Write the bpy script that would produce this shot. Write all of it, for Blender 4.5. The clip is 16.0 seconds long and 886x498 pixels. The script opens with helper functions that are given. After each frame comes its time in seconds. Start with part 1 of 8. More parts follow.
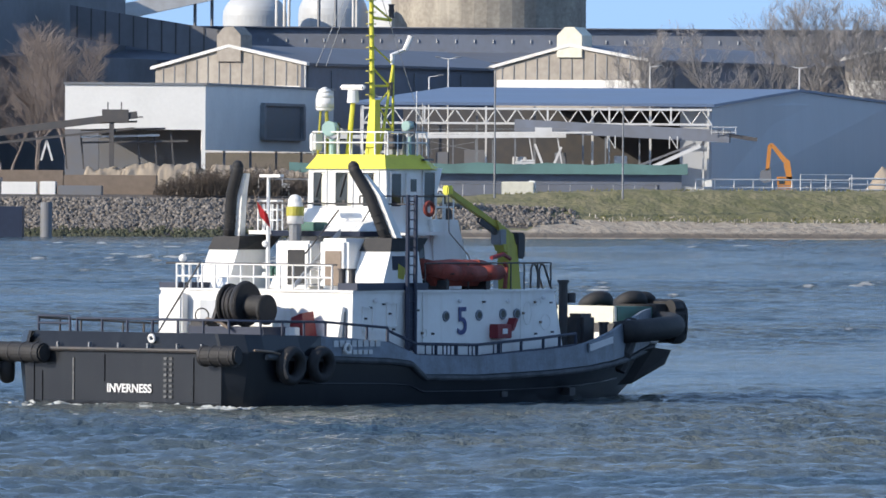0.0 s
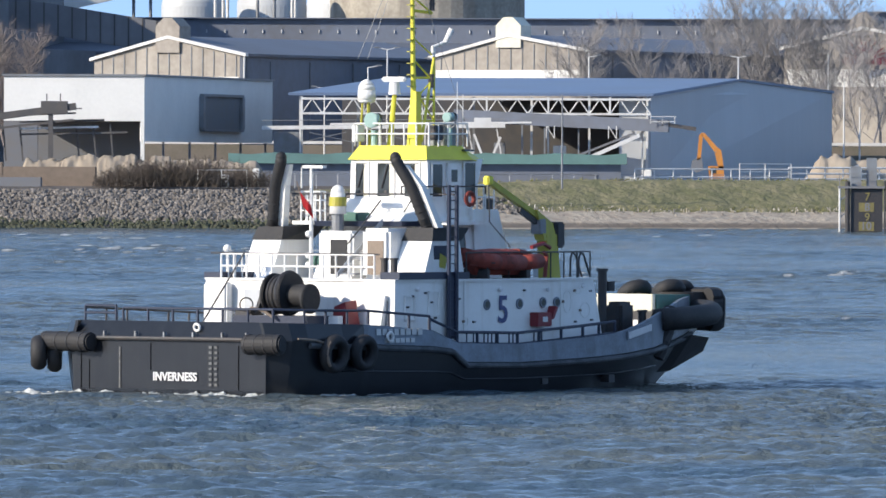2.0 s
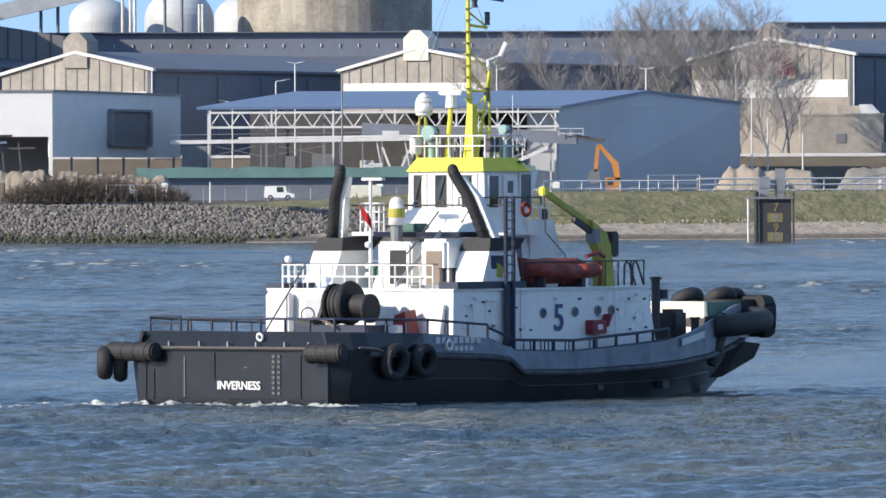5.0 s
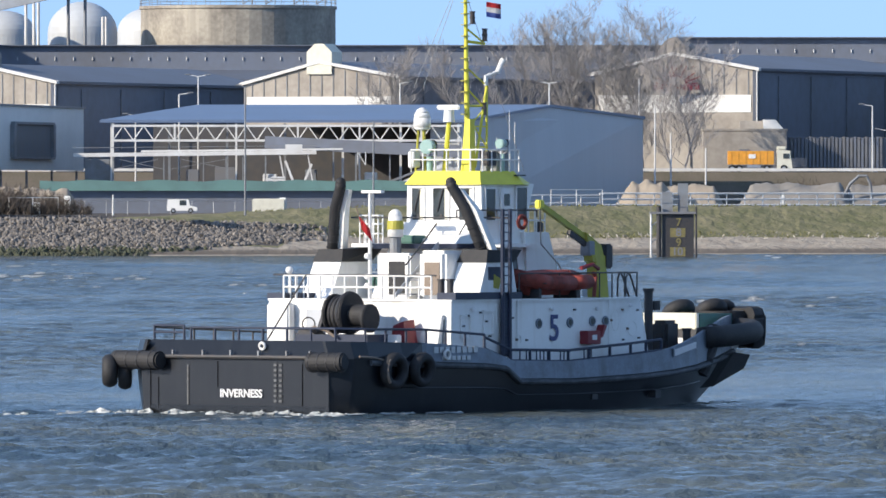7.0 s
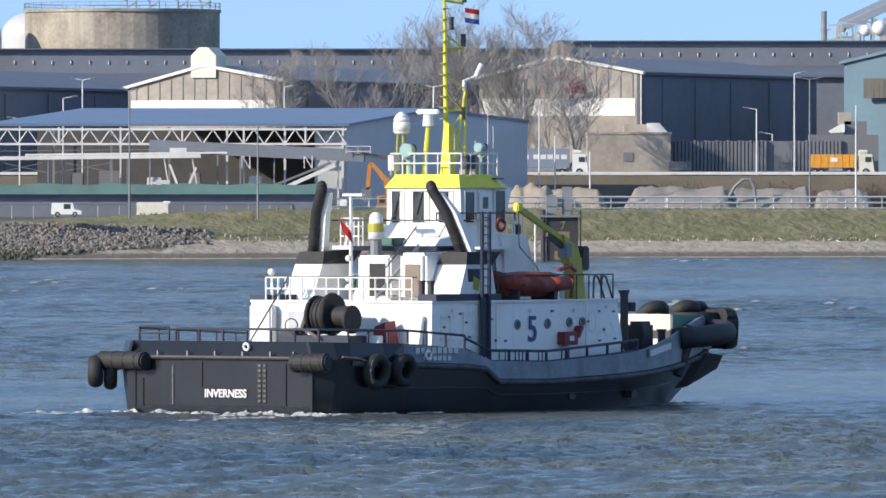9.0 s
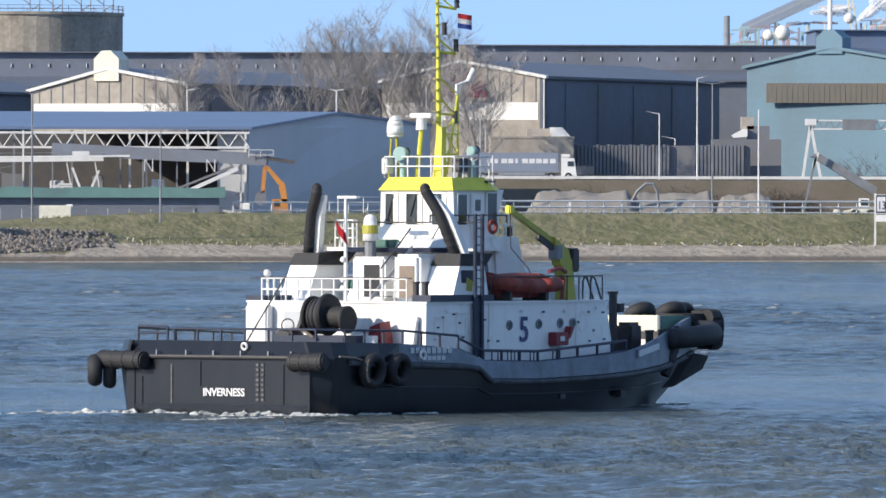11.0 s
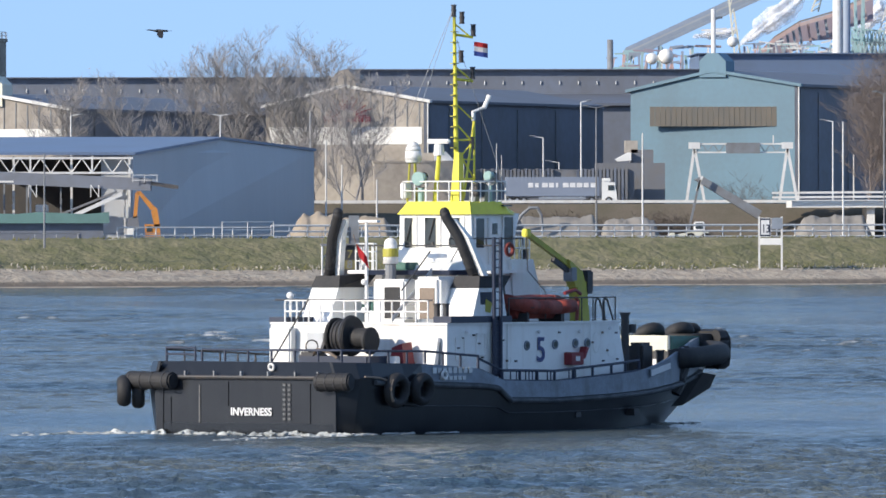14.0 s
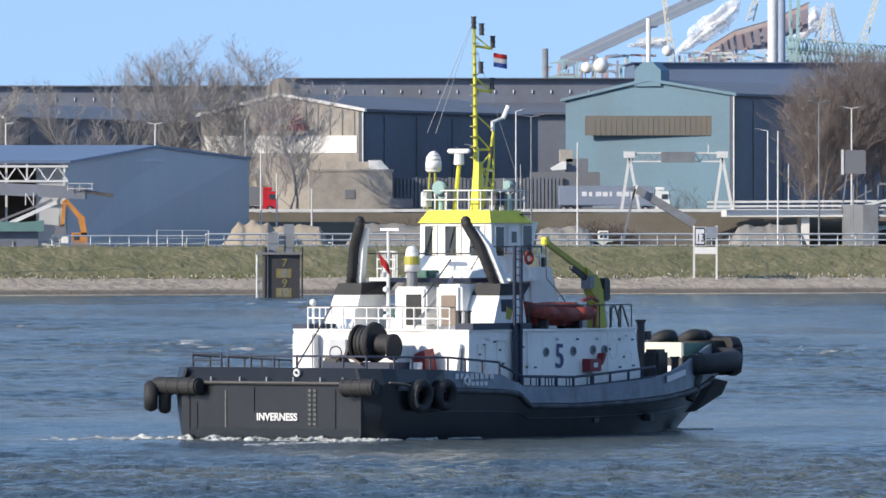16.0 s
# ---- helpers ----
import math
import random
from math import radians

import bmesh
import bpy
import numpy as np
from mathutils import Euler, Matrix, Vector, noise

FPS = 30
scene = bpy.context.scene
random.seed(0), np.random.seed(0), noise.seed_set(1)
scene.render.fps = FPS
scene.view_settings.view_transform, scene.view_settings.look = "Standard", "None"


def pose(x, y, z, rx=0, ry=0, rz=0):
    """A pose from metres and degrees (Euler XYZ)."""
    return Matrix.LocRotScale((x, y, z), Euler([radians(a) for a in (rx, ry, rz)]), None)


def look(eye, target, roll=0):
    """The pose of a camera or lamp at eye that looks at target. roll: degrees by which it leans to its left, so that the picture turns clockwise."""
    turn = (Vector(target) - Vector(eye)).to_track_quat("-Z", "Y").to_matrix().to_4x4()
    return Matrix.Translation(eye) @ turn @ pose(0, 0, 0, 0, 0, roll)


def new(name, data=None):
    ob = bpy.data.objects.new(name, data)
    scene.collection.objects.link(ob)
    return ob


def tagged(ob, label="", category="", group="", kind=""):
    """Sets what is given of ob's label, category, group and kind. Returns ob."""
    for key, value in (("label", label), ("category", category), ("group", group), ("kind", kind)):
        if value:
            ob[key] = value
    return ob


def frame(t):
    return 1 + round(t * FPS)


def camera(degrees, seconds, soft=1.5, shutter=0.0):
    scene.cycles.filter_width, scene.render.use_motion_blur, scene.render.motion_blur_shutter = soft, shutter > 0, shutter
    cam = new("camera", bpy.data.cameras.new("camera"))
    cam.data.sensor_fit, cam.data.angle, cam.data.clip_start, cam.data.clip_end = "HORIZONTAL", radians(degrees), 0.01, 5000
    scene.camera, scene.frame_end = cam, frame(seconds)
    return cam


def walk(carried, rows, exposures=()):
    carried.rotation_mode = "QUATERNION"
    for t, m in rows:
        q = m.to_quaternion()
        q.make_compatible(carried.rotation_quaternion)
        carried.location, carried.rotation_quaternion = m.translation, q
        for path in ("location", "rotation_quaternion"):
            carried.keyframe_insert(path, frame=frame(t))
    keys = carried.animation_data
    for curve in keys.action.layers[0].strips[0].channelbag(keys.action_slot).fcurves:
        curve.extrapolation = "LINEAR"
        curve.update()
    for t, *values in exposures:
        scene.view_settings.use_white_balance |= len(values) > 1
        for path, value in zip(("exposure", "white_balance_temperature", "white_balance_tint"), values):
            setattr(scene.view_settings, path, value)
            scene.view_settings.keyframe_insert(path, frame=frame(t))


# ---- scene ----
cam = camera(4.9332, 16.0, soft=1.6)
EYE_Z = 7.127
# seconds, turn to the right, tilt up, lean (degrees); the camera stands still and pans
PAN = [
    (0, -1.3864, -0.3779, 0.387),
    (0.5, -1.2542, -0.4027, 0.285),
    (1, -1.1917, -0.4164, 0.157),
    (1.5, -1.1163, -0.4306, 0.128),
    (2, -1.0492, -0.4298, 0.190),
    (2.5, -0.9671, -0.4220, 0.076),
    (3, -0.8608, -0.4138, 0.028),
    (3.5, -0.7744, -0.4019, -0.023),
    (4, -0.7031, -0.3861, -0.081),
    (6.5, -0.1901, -0.3006, -0.155),
    (7, 0.0000, -0.2802, 0.000),
    (7.5, 0.1773, -0.2783, 0.027),
    (8, 0.3479, -0.2755, -0.054),
    (8.5, 0.4815, -0.2862, -0.071),
    (9, 0.6444, -0.2608, -0.014),
    (11.5, 1.3068, -0.2303, 0.030),
    (12, 1.4287, -0.2133, -0.075),
    (12.5, 1.5565, -0.1892, -0.087),
    (13, 1.6624, -0.1594, -0.078),
    (13.5, 1.7462, -0.1327, -0.052),
    (14, 1.8319, -0.1024, -0.084),
    (14.5, 1.9178, -0.0740, -0.092),
    (15, 2.0168, -0.0458, -0.073),
    (15.5, 2.0944, -0.0302, -0.027),
    (16, 2.1949, -0.0539, -0.010),
]
walk(cam, [(t, pose(0, 0, EYE_Z, 90 + tilt, 0, -turn) @ pose(0, 0, 0, 0, 0, lean)) for t, turn, tilt, lean in PAN],
     exposures=[(0, 0.91, 6850, 11), (1.5, 1.02, 6850, 11), (8, 0.97, 6850, 11), (16, 0.90, 6850, 11)])
# seconds, east, north, heading from north, heave of the tug's stern at the waterline
TUG = [
    (0, -17.79, 321.48, 37.13, -0.114),
    (0.5, -17.02, 322.19, 37.24, -0.124),
    (1, -16.23, 323.96, 37.40, -0.097),
    (1.5, -15.51, 325.35, 37.55, -0.090),
    (2, -14.69, 326.29, 37.68, -0.099),
    (2.5, -13.97, 327.80, 37.83, -0.079),
    (3, -13.17, 329.38, 37.95, -0.073),
    (3.5, -12.45, 331.29, 38.07, -0.040),
    (4, -11.61, 331.74, 38.18, -0.046),
    (6.5, -7.71, 338.55, 38.60, -0.032),
    (7, -6.90, 340.48, 38.69, -0.012),
    (7.5, -6.12, 341.45, 38.73, -0.030),
    (8, -5.27, 343.28, 38.76, 0.004),
    (8.5, -4.47, 344.28, 38.79, -0.017),
    (9, -3.64, 345.79, 38.84, 0.005),
    (11.5, 0.42, 353.15, 38.90, 0.061),
    (12, 1.28, 354.86, 38.89, 0.063),
    (12.5, 2.09, 356.24, 38.89, 0.092),
    (13, 2.94, 357.61, 38.88, 0.072),
    (13.5, 3.72, 359.23, 38.89, 0.106),
    (14, 4.57, 360.45, 38.86, 0.092),
    (14.5, 5.36, 362.19, 38.83, 0.109),
    (15, 6.20, 363.21, 38.82, 0.085),
    (15.5, 7.02, 365.06, 38.79, 0.128),
    (16, 7.89, 366.24, 38.71, 0.108),
]

# ---- light ----
SUN_TURN, SUN_UP = 242.0, 24.0      # bearing from north (the way the camera looks), height
world = bpy.data.worlds.new("sky")
scene.world = world
world.use_nodes = True
sky = world.node_tree.nodes.new("ShaderNodeTexSky")
sky.sky_type, sky.sun_disc = "NISHITA", False
sky.sun_elevation, sky.sun_rotation = radians(SUN_UP), radians(SUN_TURN)
sky.air_density, sky.dust_density, sky.ozone_density = 1.0, 0.3, 2.5
back = world.node_tree.nodes["Background"]
# the view is close to the horizon all round, so the dome is sampled a little higher: clear, dry winter air
wn, wl = world.node_tree.nodes, world.node_tree.links.new
way, lift, unit = wn.new("ShaderNodeTexCoord"), wn.new("ShaderNodeVectorMath"), wn.new("ShaderNodeVectorMath")
lift.operation, unit.operation = "ADD", "NORMALIZE"
lift.inputs[1].default_value = (0, 0, 0.32)
wl(way.outputs["Generated"], lift.inputs[0]), wl(lift.outputs[0], unit.inputs[0]), wl(unit.outputs[0], sky.inputs[0])
wl(sky.outputs[0], back.inputs[0])
back.inputs[1].default_value = 0.15
lamp = bpy.data.lights.new("sun", "SUN")
lamp.energy, lamp.angle, lamp.color = 2.9, radians(0.5), (1.0, 0.93, 0.82)
sun = new("sun", lamp)
a, e = radians(SUN_TURN), radians(SUN_UP)
sun.matrix_world = look((math.sin(a) * math.cos(e) * 200, math.cos(a) * math.cos(e) * 200, math.sin(e) * 200), (0, 0, 0))


# ---- materials ----
def mat(name, color, rough=0.6, metal=0.0, second=None, amount=0.35, scale=1.5, fine=14.0, bump=0.15, stretch=(1, 1, 1), each=0.0, streak=0.0, spec=0.5):
    """A painted, worn or natural surface: two scales of variation, fine relief, and runs of dirt or painted sheen if
    wanted.
    """
    m = bpy.data.materials.new(name)
    m.use_nodes = True
    nt = m.node_tree
    n, link = nt.nodes, nt.links.new
    bsdf = n["Principled BSDF"]
    bsdf.inputs["Roughness"].default_value, bsdf.inputs["Metallic"].default_value = rough, metal
    bsdf.inputs["Specular IOR Level"].default_value = spec
    co = n.new("ShaderNodeTexCoord")
    mp = n.new("ShaderNodeMapping")
    mp.inputs["Scale"].default_value = stretch
    link(co.outputs["Object"], mp.inputs[0])
    big, small = n.new("ShaderNodeTexNoise"), n.new("ShaderNodeTexNoise")
    for t, s, d in ((big, scale, 4), (small, fine, 3)):
        t.inputs["Scale"].default_value, t.inputs["Detail"].default_value = s, d
        link(mp.outputs[0], t.inputs["Vector"])
    add = n.new("ShaderNodeMath")
    add.operation = "MULTIPLY_ADD"
    link(small.outputs["Fac"], add.inputs[0])
    add.inputs[1].default_value = 0.5
    link(big.outputs["Fac"], add.inputs[2])
    ramp = n.new("ShaderNodeMapRange")
    ramp.inputs["From Min"].default_value, ramp.inputs["From Max"].default_value = 0.58, 0.98
    ramp.inputs["To Max"].default_value = amount
    link(add.outputs[0], ramp.inputs[0])
    mix = n.new("ShaderNodeMix")
    mix.data_type = "RGBA"
    c2 = second or tuple(c * 0.45 for c in color)
    mix.inputs["A"].default_value, mix.inputs["B"].default_value = (*color, 1), (*c2, 1)
    link(ramp.outputs[0], mix.inputs["Factor"])
    out = mix.outputs["Result"]
    if streak:
        mp2 = n.new("ShaderNodeMapping")
        mp2.inputs["Scale"].default_value = (1, 1, 0.07)
        link(co.outputs["Object"], mp2.inputs[0])
        run = n.new("ShaderNodeTexNoise")
        run.inputs["Scale"].default_value, run.inputs["Detail"].default_value = scale * 2.2, 5
        link(mp2.outputs[0], run.inputs["Vector"])
        rr = n.new("ShaderNodeMapRange")
        rr.inputs["From Min"].default_value, rr.inputs["From Max"].default_value = 0.52, 0.72
        rr.inputs["To Max"].default_value = streak
        link(run.outputs["Fac"], rr.inputs[0])
        mx = n.new("ShaderNodeMix")
        mx.data_type = "RGBA"
        mx.inputs["B"].default_value = (*c2, 1)
        link(rr.outputs[0], mx.inputs["Factor"])
        link(out, mx.inputs["A"])
        out = mx.outputs["Result"]
    if each:
        info, hsv = n.new("ShaderNodeObjectInfo"), n.new("ShaderNodeHueSaturation")
        geo, su, mr = n.new("ShaderNodeNewGeometry"), n.new("ShaderNodeMath"), n.new("ShaderNodeMapRange")
        link(info.outputs["Random"], su.inputs[0])
        link(geo.outputs["Random Per Island"], su.inputs[1])
        fr = n.new("ShaderNodeMath")
        fr.operation = "FRACT"
        link(su.outputs[0], fr.inputs[0])
        link(fr.outputs[0], mr.inputs[0])
        mr.inputs["To Min"].default_value, mr.inputs["To Max"].default_value = 1 - each, 1 + each
        link(mr.outputs[0], hsv.inputs["Value"])
        link(out, hsv.inputs["Color"])
        out = hsv.outputs["Color"]
    link(out, bsdf.inputs["Base Color"])
    if bump:
        b = n.new("ShaderNodeBump")
        b.inputs["Strength"].default_value, b.inputs["Distance"].default_value = bump, 0.02
        link(small.outputs["Fac"], b.inputs["Height"])
        link(b.outputs[0], bsdf.inputs["Normal"])
    return m


M = {}
M["white"] = mat("white_paint", (0.80, 0.80, 0.78), 0.4, second=(0.50, 0.42, 0.33), amount=0.16, scale=1.2, streak=0.26)
# the hull's paler upright streaks put the transom's sheen into the colour
M["black"] = mat("black_hull_paint", (0.0085, 0.0105, 0.015), 0.30, spec=0.45, second=(0.019, 0.022, 0.026), amount=0.4, scale=0.9, streak=0.5)
M["grey"] = mat("grey_blue_paint", (0.17, 0.21, 0.26), 0.5, second=(0.07, 0.075, 0.085), amount=0.6, scale=1.4, streak=0.45)
M["yellow"] = mat("yellow_paint", (0.74, 0.68, 0.07), 0.45, second=(0.35, 0.25, 0.04), amount=0.2, scale=2)
M["olive"] = mat("yellow_crane_paint", (0.42, 0.39, 0.05), 0.5, second=(0.25, 0.20, 0.06), amount=0.35, scale=2, streak=0.3)
M["rubber"] = mat("black_rubber", (0.0145, 0.0155, 0.018), 0.7, spec=0.5, second=(0.034, 0.031, 0.030), amount=0.6, scale=3, bump=0.5)
M["dark"] = mat("dark_steel", (0.03, 0.033, 0.038), 0.55, second=(0.08, 0.06, 0.05), amount=0.5, scale=4)
M["navy"] = mat("dark_blue_paint", (0.02, 0.03, 0.06), 0.5)
M["deck"] = mat("green_deck_paint", (0.05, 0.17, 0.14), 0.7, second=(0.10, 0.12, 0.10), amount=0.6)
M["orange"] = mat("orange_rubber", (0.24, 0.04, 0.026), 0.6, second=(0.08, 0.02, 0.018), amount=0.5, scale=3)
M["red"] = mat("red_paint", (0.22, 0.02, 0.028), 0.5)
M["steel"] = mat("galvanised_steel", (0.45, 0.46, 0.47), 0.4, 0.6)
M["brown"] = mat("brown_shutter", (0.22, 0.17, 0.13), 0.7)
M["blue"] = mat("blue_paint", (0.03, 0.05, 0.17), 0.5)
M["flagred"] = mat("red_cloth", (0.55, 0.035, 0.045), 0.9)
M["flagblue"] = mat("blue_cloth", (0.05, 0.10, 0.38), 0.9)
M["wet"] = mat("wet_black_paint", (0.005, 0.006, 0.008), 0.2, spec=0.6, second=(0.012, 0.013, 0.013), amount=0.5, scale=2)
M["draught"] = mat("faded_draught_paint", (0.13, 0.135, 0.135), 0.6, second=(0.04, 0.04, 0.045), amount=0.9, scale=6)
M["strake"] = mat("worn_rubber_strake", (0.035, 0.04, 0.046), 0.7, second=(0.12, 0.13, 0.14), amount=0.6, scale=1.2, fine=5)
M["cover"] = mat("orange_red_boat_cover", (0.33, 0.055, 0.035), 0.65, second=(0.10, 0.025, 0.02), amount=0.75, scale=1.6, fine=6, bump=0.5)
M["flagwhite"] = mat("white_cloth", (0.75, 0.75, 0.75), 0.9)
M["buff"] = mat("cream_paint", (0.72, 0.70, 0.58), 0.5, second=(0.40, 0.36, 0.28), amount=0.3)
M["teal"] = mat("pale_green_paint", (0.35, 0.52, 0.48), 0.5)


def glass_mat():
    m = bpy.data.materials.new("window_glass")
    m.use_nodes = True
    b = m.node_tree.nodes["Principled BSDF"]
    b.inputs["Base Color"].default_value = (0.035, 0.042, 0.042, 1)
    b.inputs["Roughness"].default_value, b.inputs["Specular IOR Level"].default_value = 0.05, 0.5
    return m


M["glass"] = glass_mat()
M["concrete"] = mat("stained_concrete", (0.42, 0.38, 0.33), 0.85, second=(0.17, 0.15, 0.13), amount=0.6, scale=0.12, fine=1.2, streak=0.5)
M["tank"] = mat("weathered_concrete_tank", (0.44, 0.40, 0.33), 0.9, second=(0.16, 0.14, 0.12), amount=0.8, scale=0.15, fine=1.5, streak=0.5)
# raised and blued: the haze over the far shore is in this colour
M["hall"] = mat("dark_sheet_wall", (0.165, 0.19, 0.24), 0.6, second=(0.12, 0.12, 0.125), amount=0.6, scale=0.05, fine=0.8, streak=0.35)
M["hallroof"] = mat("grey_sheet_roof", (0.13, 0.15, 0.19), 0.55, second=(0.10, 0.10, 0.105), amount=0.5, scale=0.06, fine=0.9)
M["boxwhite"] = mat("white_sheet_cladding", (0.82, 0.81, 0.77), 0.5, second=(0.45, 0.45, 0.43), amount=0.2, scale=0.2, fine=2)
M["shed"] = mat("blue_grey_cladding", (0.50, 0.52, 0.54), 0.5, second=(0.40, 0.42, 0.44), amount=0.4, scale=0.1, fine=1.2, stretch=(1, 1, 0.1))
M["shedroof"] = mat("blue_sheet_roof", (0.13, 0.19, 0.30), 0.4, second=(0.12, 0.15, 0.21), amount=0.5, scale=0.1)
M["bluehall"] = mat("light_blue_cladding", (0.13, 0.235, 0.305), 0.6, second=(0.11, 0.165, 0.20), amount=0.55, scale=0.1, fine=1.5, streak=0.3)
M["louvre"] = mat("rusty_louvre", (0.21, 0.185, 0.15), 0.8, second=(0.16, 0.16, 0.15), amount=0.6, scale=0.4, streak=0.6)
M["ironwhite"] = mat("white_steelwork", (0.72, 0.72, 0.70), 0.5, second=(0.35, 0.28, 0.22), amount=0.3, scale=0.7)
M["irongrey"] = mat("grey_steelwork", (0.22, 0.24, 0.26), 0.5, second=(0.12, 0.09, 0.07), amount=0.5, scale=0.7)
# dark steel lifted in base colour to carry the background haze
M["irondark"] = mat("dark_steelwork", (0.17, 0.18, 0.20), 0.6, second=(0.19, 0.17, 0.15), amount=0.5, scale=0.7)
M["net"] = mat("green_windbreak_net", (0.13, 0.25, 0.235), 0.9, second=(0.09, 0.15, 0.15), amount=0.7, scale=0.3)
M["sand"] = mat("sand_heap", (0.36, 0.30, 0.23), 0.95, second=(0.22, 0.18, 0.14), amount=0.5, scale=0.4, fine=5)
M["gravel"] = mat("gravel_heap", (0.27, 0.25, 0.22), 0.95, second=(0.16, 0.14, 0.12), amount=0.5, scale=0.5, fine=6)
M["rock"] = mat("riprap_stone", (0.215, 0.19, 0.165), 0.9, second=(0.11, 0.10, 0.09), amount=0.6, scale=0.8, each=0.35)
M["weedrock"] = mat("weed_covered_stone", (0.07, 0.075, 0.04), 0.8, second=(0.03, 0.03, 0.025), amount=0.6, scale=0.8, each=0.4)
M["bark"] = mat("bare_bark", (0.33, 0.315, 0.31), 0.9, second=(0.25, 0.225, 0.21), amount=0.6, scale=0.6)
M["shrub"] = mat("bare_twigs", (0.105, 0.085, 0.072), 0.95, second=(0.06, 0.05, 0.04), amount=0.6, scale=0.6)
M["twiggrey"] = mat("grey_brown_twigs", (0.25, 0.21, 0.19), 0.95, second=(0.17, 0.14, 0.125), amount=0.6, scale=0.6)
M["hallblue"] = mat("blue_grey_sheet_wall", (0.115, 0.165, 0.255), 0.6, second=(0.10, 0.125, 0.17), amount=0.5, scale=0.05, fine=0.8, streak=0.25)
# far works: distance haze is put into the panel and gallery colours
M["farpanel"] = mat("hazy_red_brown_panel", (0.34, 0.28, 0.32), 0.8, second=(0.26, 0.25, 0.32), amount=0.7, scale=0.3, fine=1)
M["farblue"] = mat("hazy_blue_gallery_sheet", (0.25, 0.31, 0.40), 0.7, second=(0.33, 0.37, 0.43), amount=0.6, scale=0.25, fine=1)
M["tyregrey"] = mat("truck_rubber", (0.02, 0.02, 0.02), 0.8)
M["tankerorange"] = mat("orange_lorry_paint", (0.80, 0.36, 0.05), 0.4)
M["trailer"] = mat("grey_blue_tarpaulin", (0.23, 0.27, 0.34), 0.5, second=(0.16, 0.18, 0.22), amount=0.3, scale=0.5)
M["cabred"] = mat("red_lorry_paint", (0.60, 0.02, 0.03), 0.4)
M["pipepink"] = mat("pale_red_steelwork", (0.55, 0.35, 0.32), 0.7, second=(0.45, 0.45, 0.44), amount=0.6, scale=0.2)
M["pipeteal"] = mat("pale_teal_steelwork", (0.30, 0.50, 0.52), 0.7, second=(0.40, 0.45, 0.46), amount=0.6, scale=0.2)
M["earth"] = mat("bare_brown_earth", (0.14, 0.115, 0.088), 0.95, second=(0.085, 0.078, 0.05), amount=0.7, scale=0.25, fine=3)
# grey steel made paler, with the haze in its base colour
M["farsteel"] = mat("hazy_grey_steelwork", (0.36, 0.40, 0.45), 0.7, second=(0.28, 0.30, 0.33), amount=0.5, scale=0.2)
M["tankgrey"] = mat("grey_white_tank_paint", (0.50, 0.52, 0.53), 0.5, second=(0.38, 0.38, 0.37), amount=0.4, scale=0.15, fine=1, streak=0.3)


def steam_material():
    """Thin white steam: wisps that let the sky through."""
    m = mat("steam_white", (0.93, 0.93, 0.94), 1.0, amount=0.0, bump=0)
    n, link = m.node_tree.nodes, m.node_tree.links.new
    co, puff, thin = n.new("ShaderNodeTexCoord"), n.new("ShaderNodeTexNoise"), n.new("ShaderNodeMapRange")
    puff.inputs["Scale"].default_value, puff.inputs["Detail"].default_value = 0.35, 5
    link(co.outputs["Object"], puff.inputs["Vector"])
    thin.inputs["From Min"].default_value, thin.inputs["From Max"].default_value = 0.35, 0.65
    thin.inputs["To Min"].default_value, thin.inputs["To Max"].default_value = 0.06, 0.5
    link(puff.outputs["Fac"], thin.inputs[0])
    link(thin.outputs[0], n["Principled BSDF"].inputs["Alpha"])
    return m


M["steam"] = steam_material()
# a lighter hall colour, with distance haze put into it
M["tower"] = mat("grey_tower_cladding", (0.20, 0.205, 0.22), 0.7, second=(0.12, 0.12, 0.125), amount=0.6, scale=0.08, fine=0.7, streak=0.5)
M["digger"] = mat("orange_digger_paint", (0.62, 0.25, 0.05), 0.5, second=(0.30, 0.14, 0.05), amount=0.5, scale=1.2)
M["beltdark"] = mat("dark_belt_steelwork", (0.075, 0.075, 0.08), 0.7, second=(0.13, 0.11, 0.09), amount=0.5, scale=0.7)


# ---- mesh helpers ----
def box(bm, x0, x1, y0, y1, z0, z1, m=None):
    r = bmesh.ops.create_cube(bm, size=1)
    for v in r["verts"]:
        v.co = Vector((x0 + (v.co.x + .5) * (x1 - x0), y0 + (v.co.y + .5) * (y1 - y0), z0 + (v.co.z + .5) * (z1 - z0)))
        if m:
            v.co = m @ v.co
    return r["verts"]


def rod(bm, a, b, r0, r1=None, seg=8, cap=True):
    a, b = Vector(a), Vector(b)
    d = b - a
    m = Matrix.Translation((a + b) / 2) @ d.to_track_quat("Z", "Y").to_matrix().to_4x4()
    return bmesh.ops.create_cone(bm, cap_ends=cap, segments=seg, radius1=r0, radius2=r0 if r1 is None else r1, depth=d.length, matrix=m)["verts"]


def tube(bm, pts, r, seg=6):
    for p, q in zip(pts, pts[1:]):
        rod(bm, p, q, r, seg=seg)


def solid(bm, bottom, top):
    """A closed body between two rings of points."""
    a, b = [bm.verts.new(p) for p in bottom], [bm.verts.new(p) for p in top]
    k = len(a)
    for i in range(k):
        bm.faces.new((a[i], a[(i + 1) % k], b[(i + 1) % k], b[i]))
    bm.faces.new(a[::-1]), bm.faces.new(b)
    return a + b


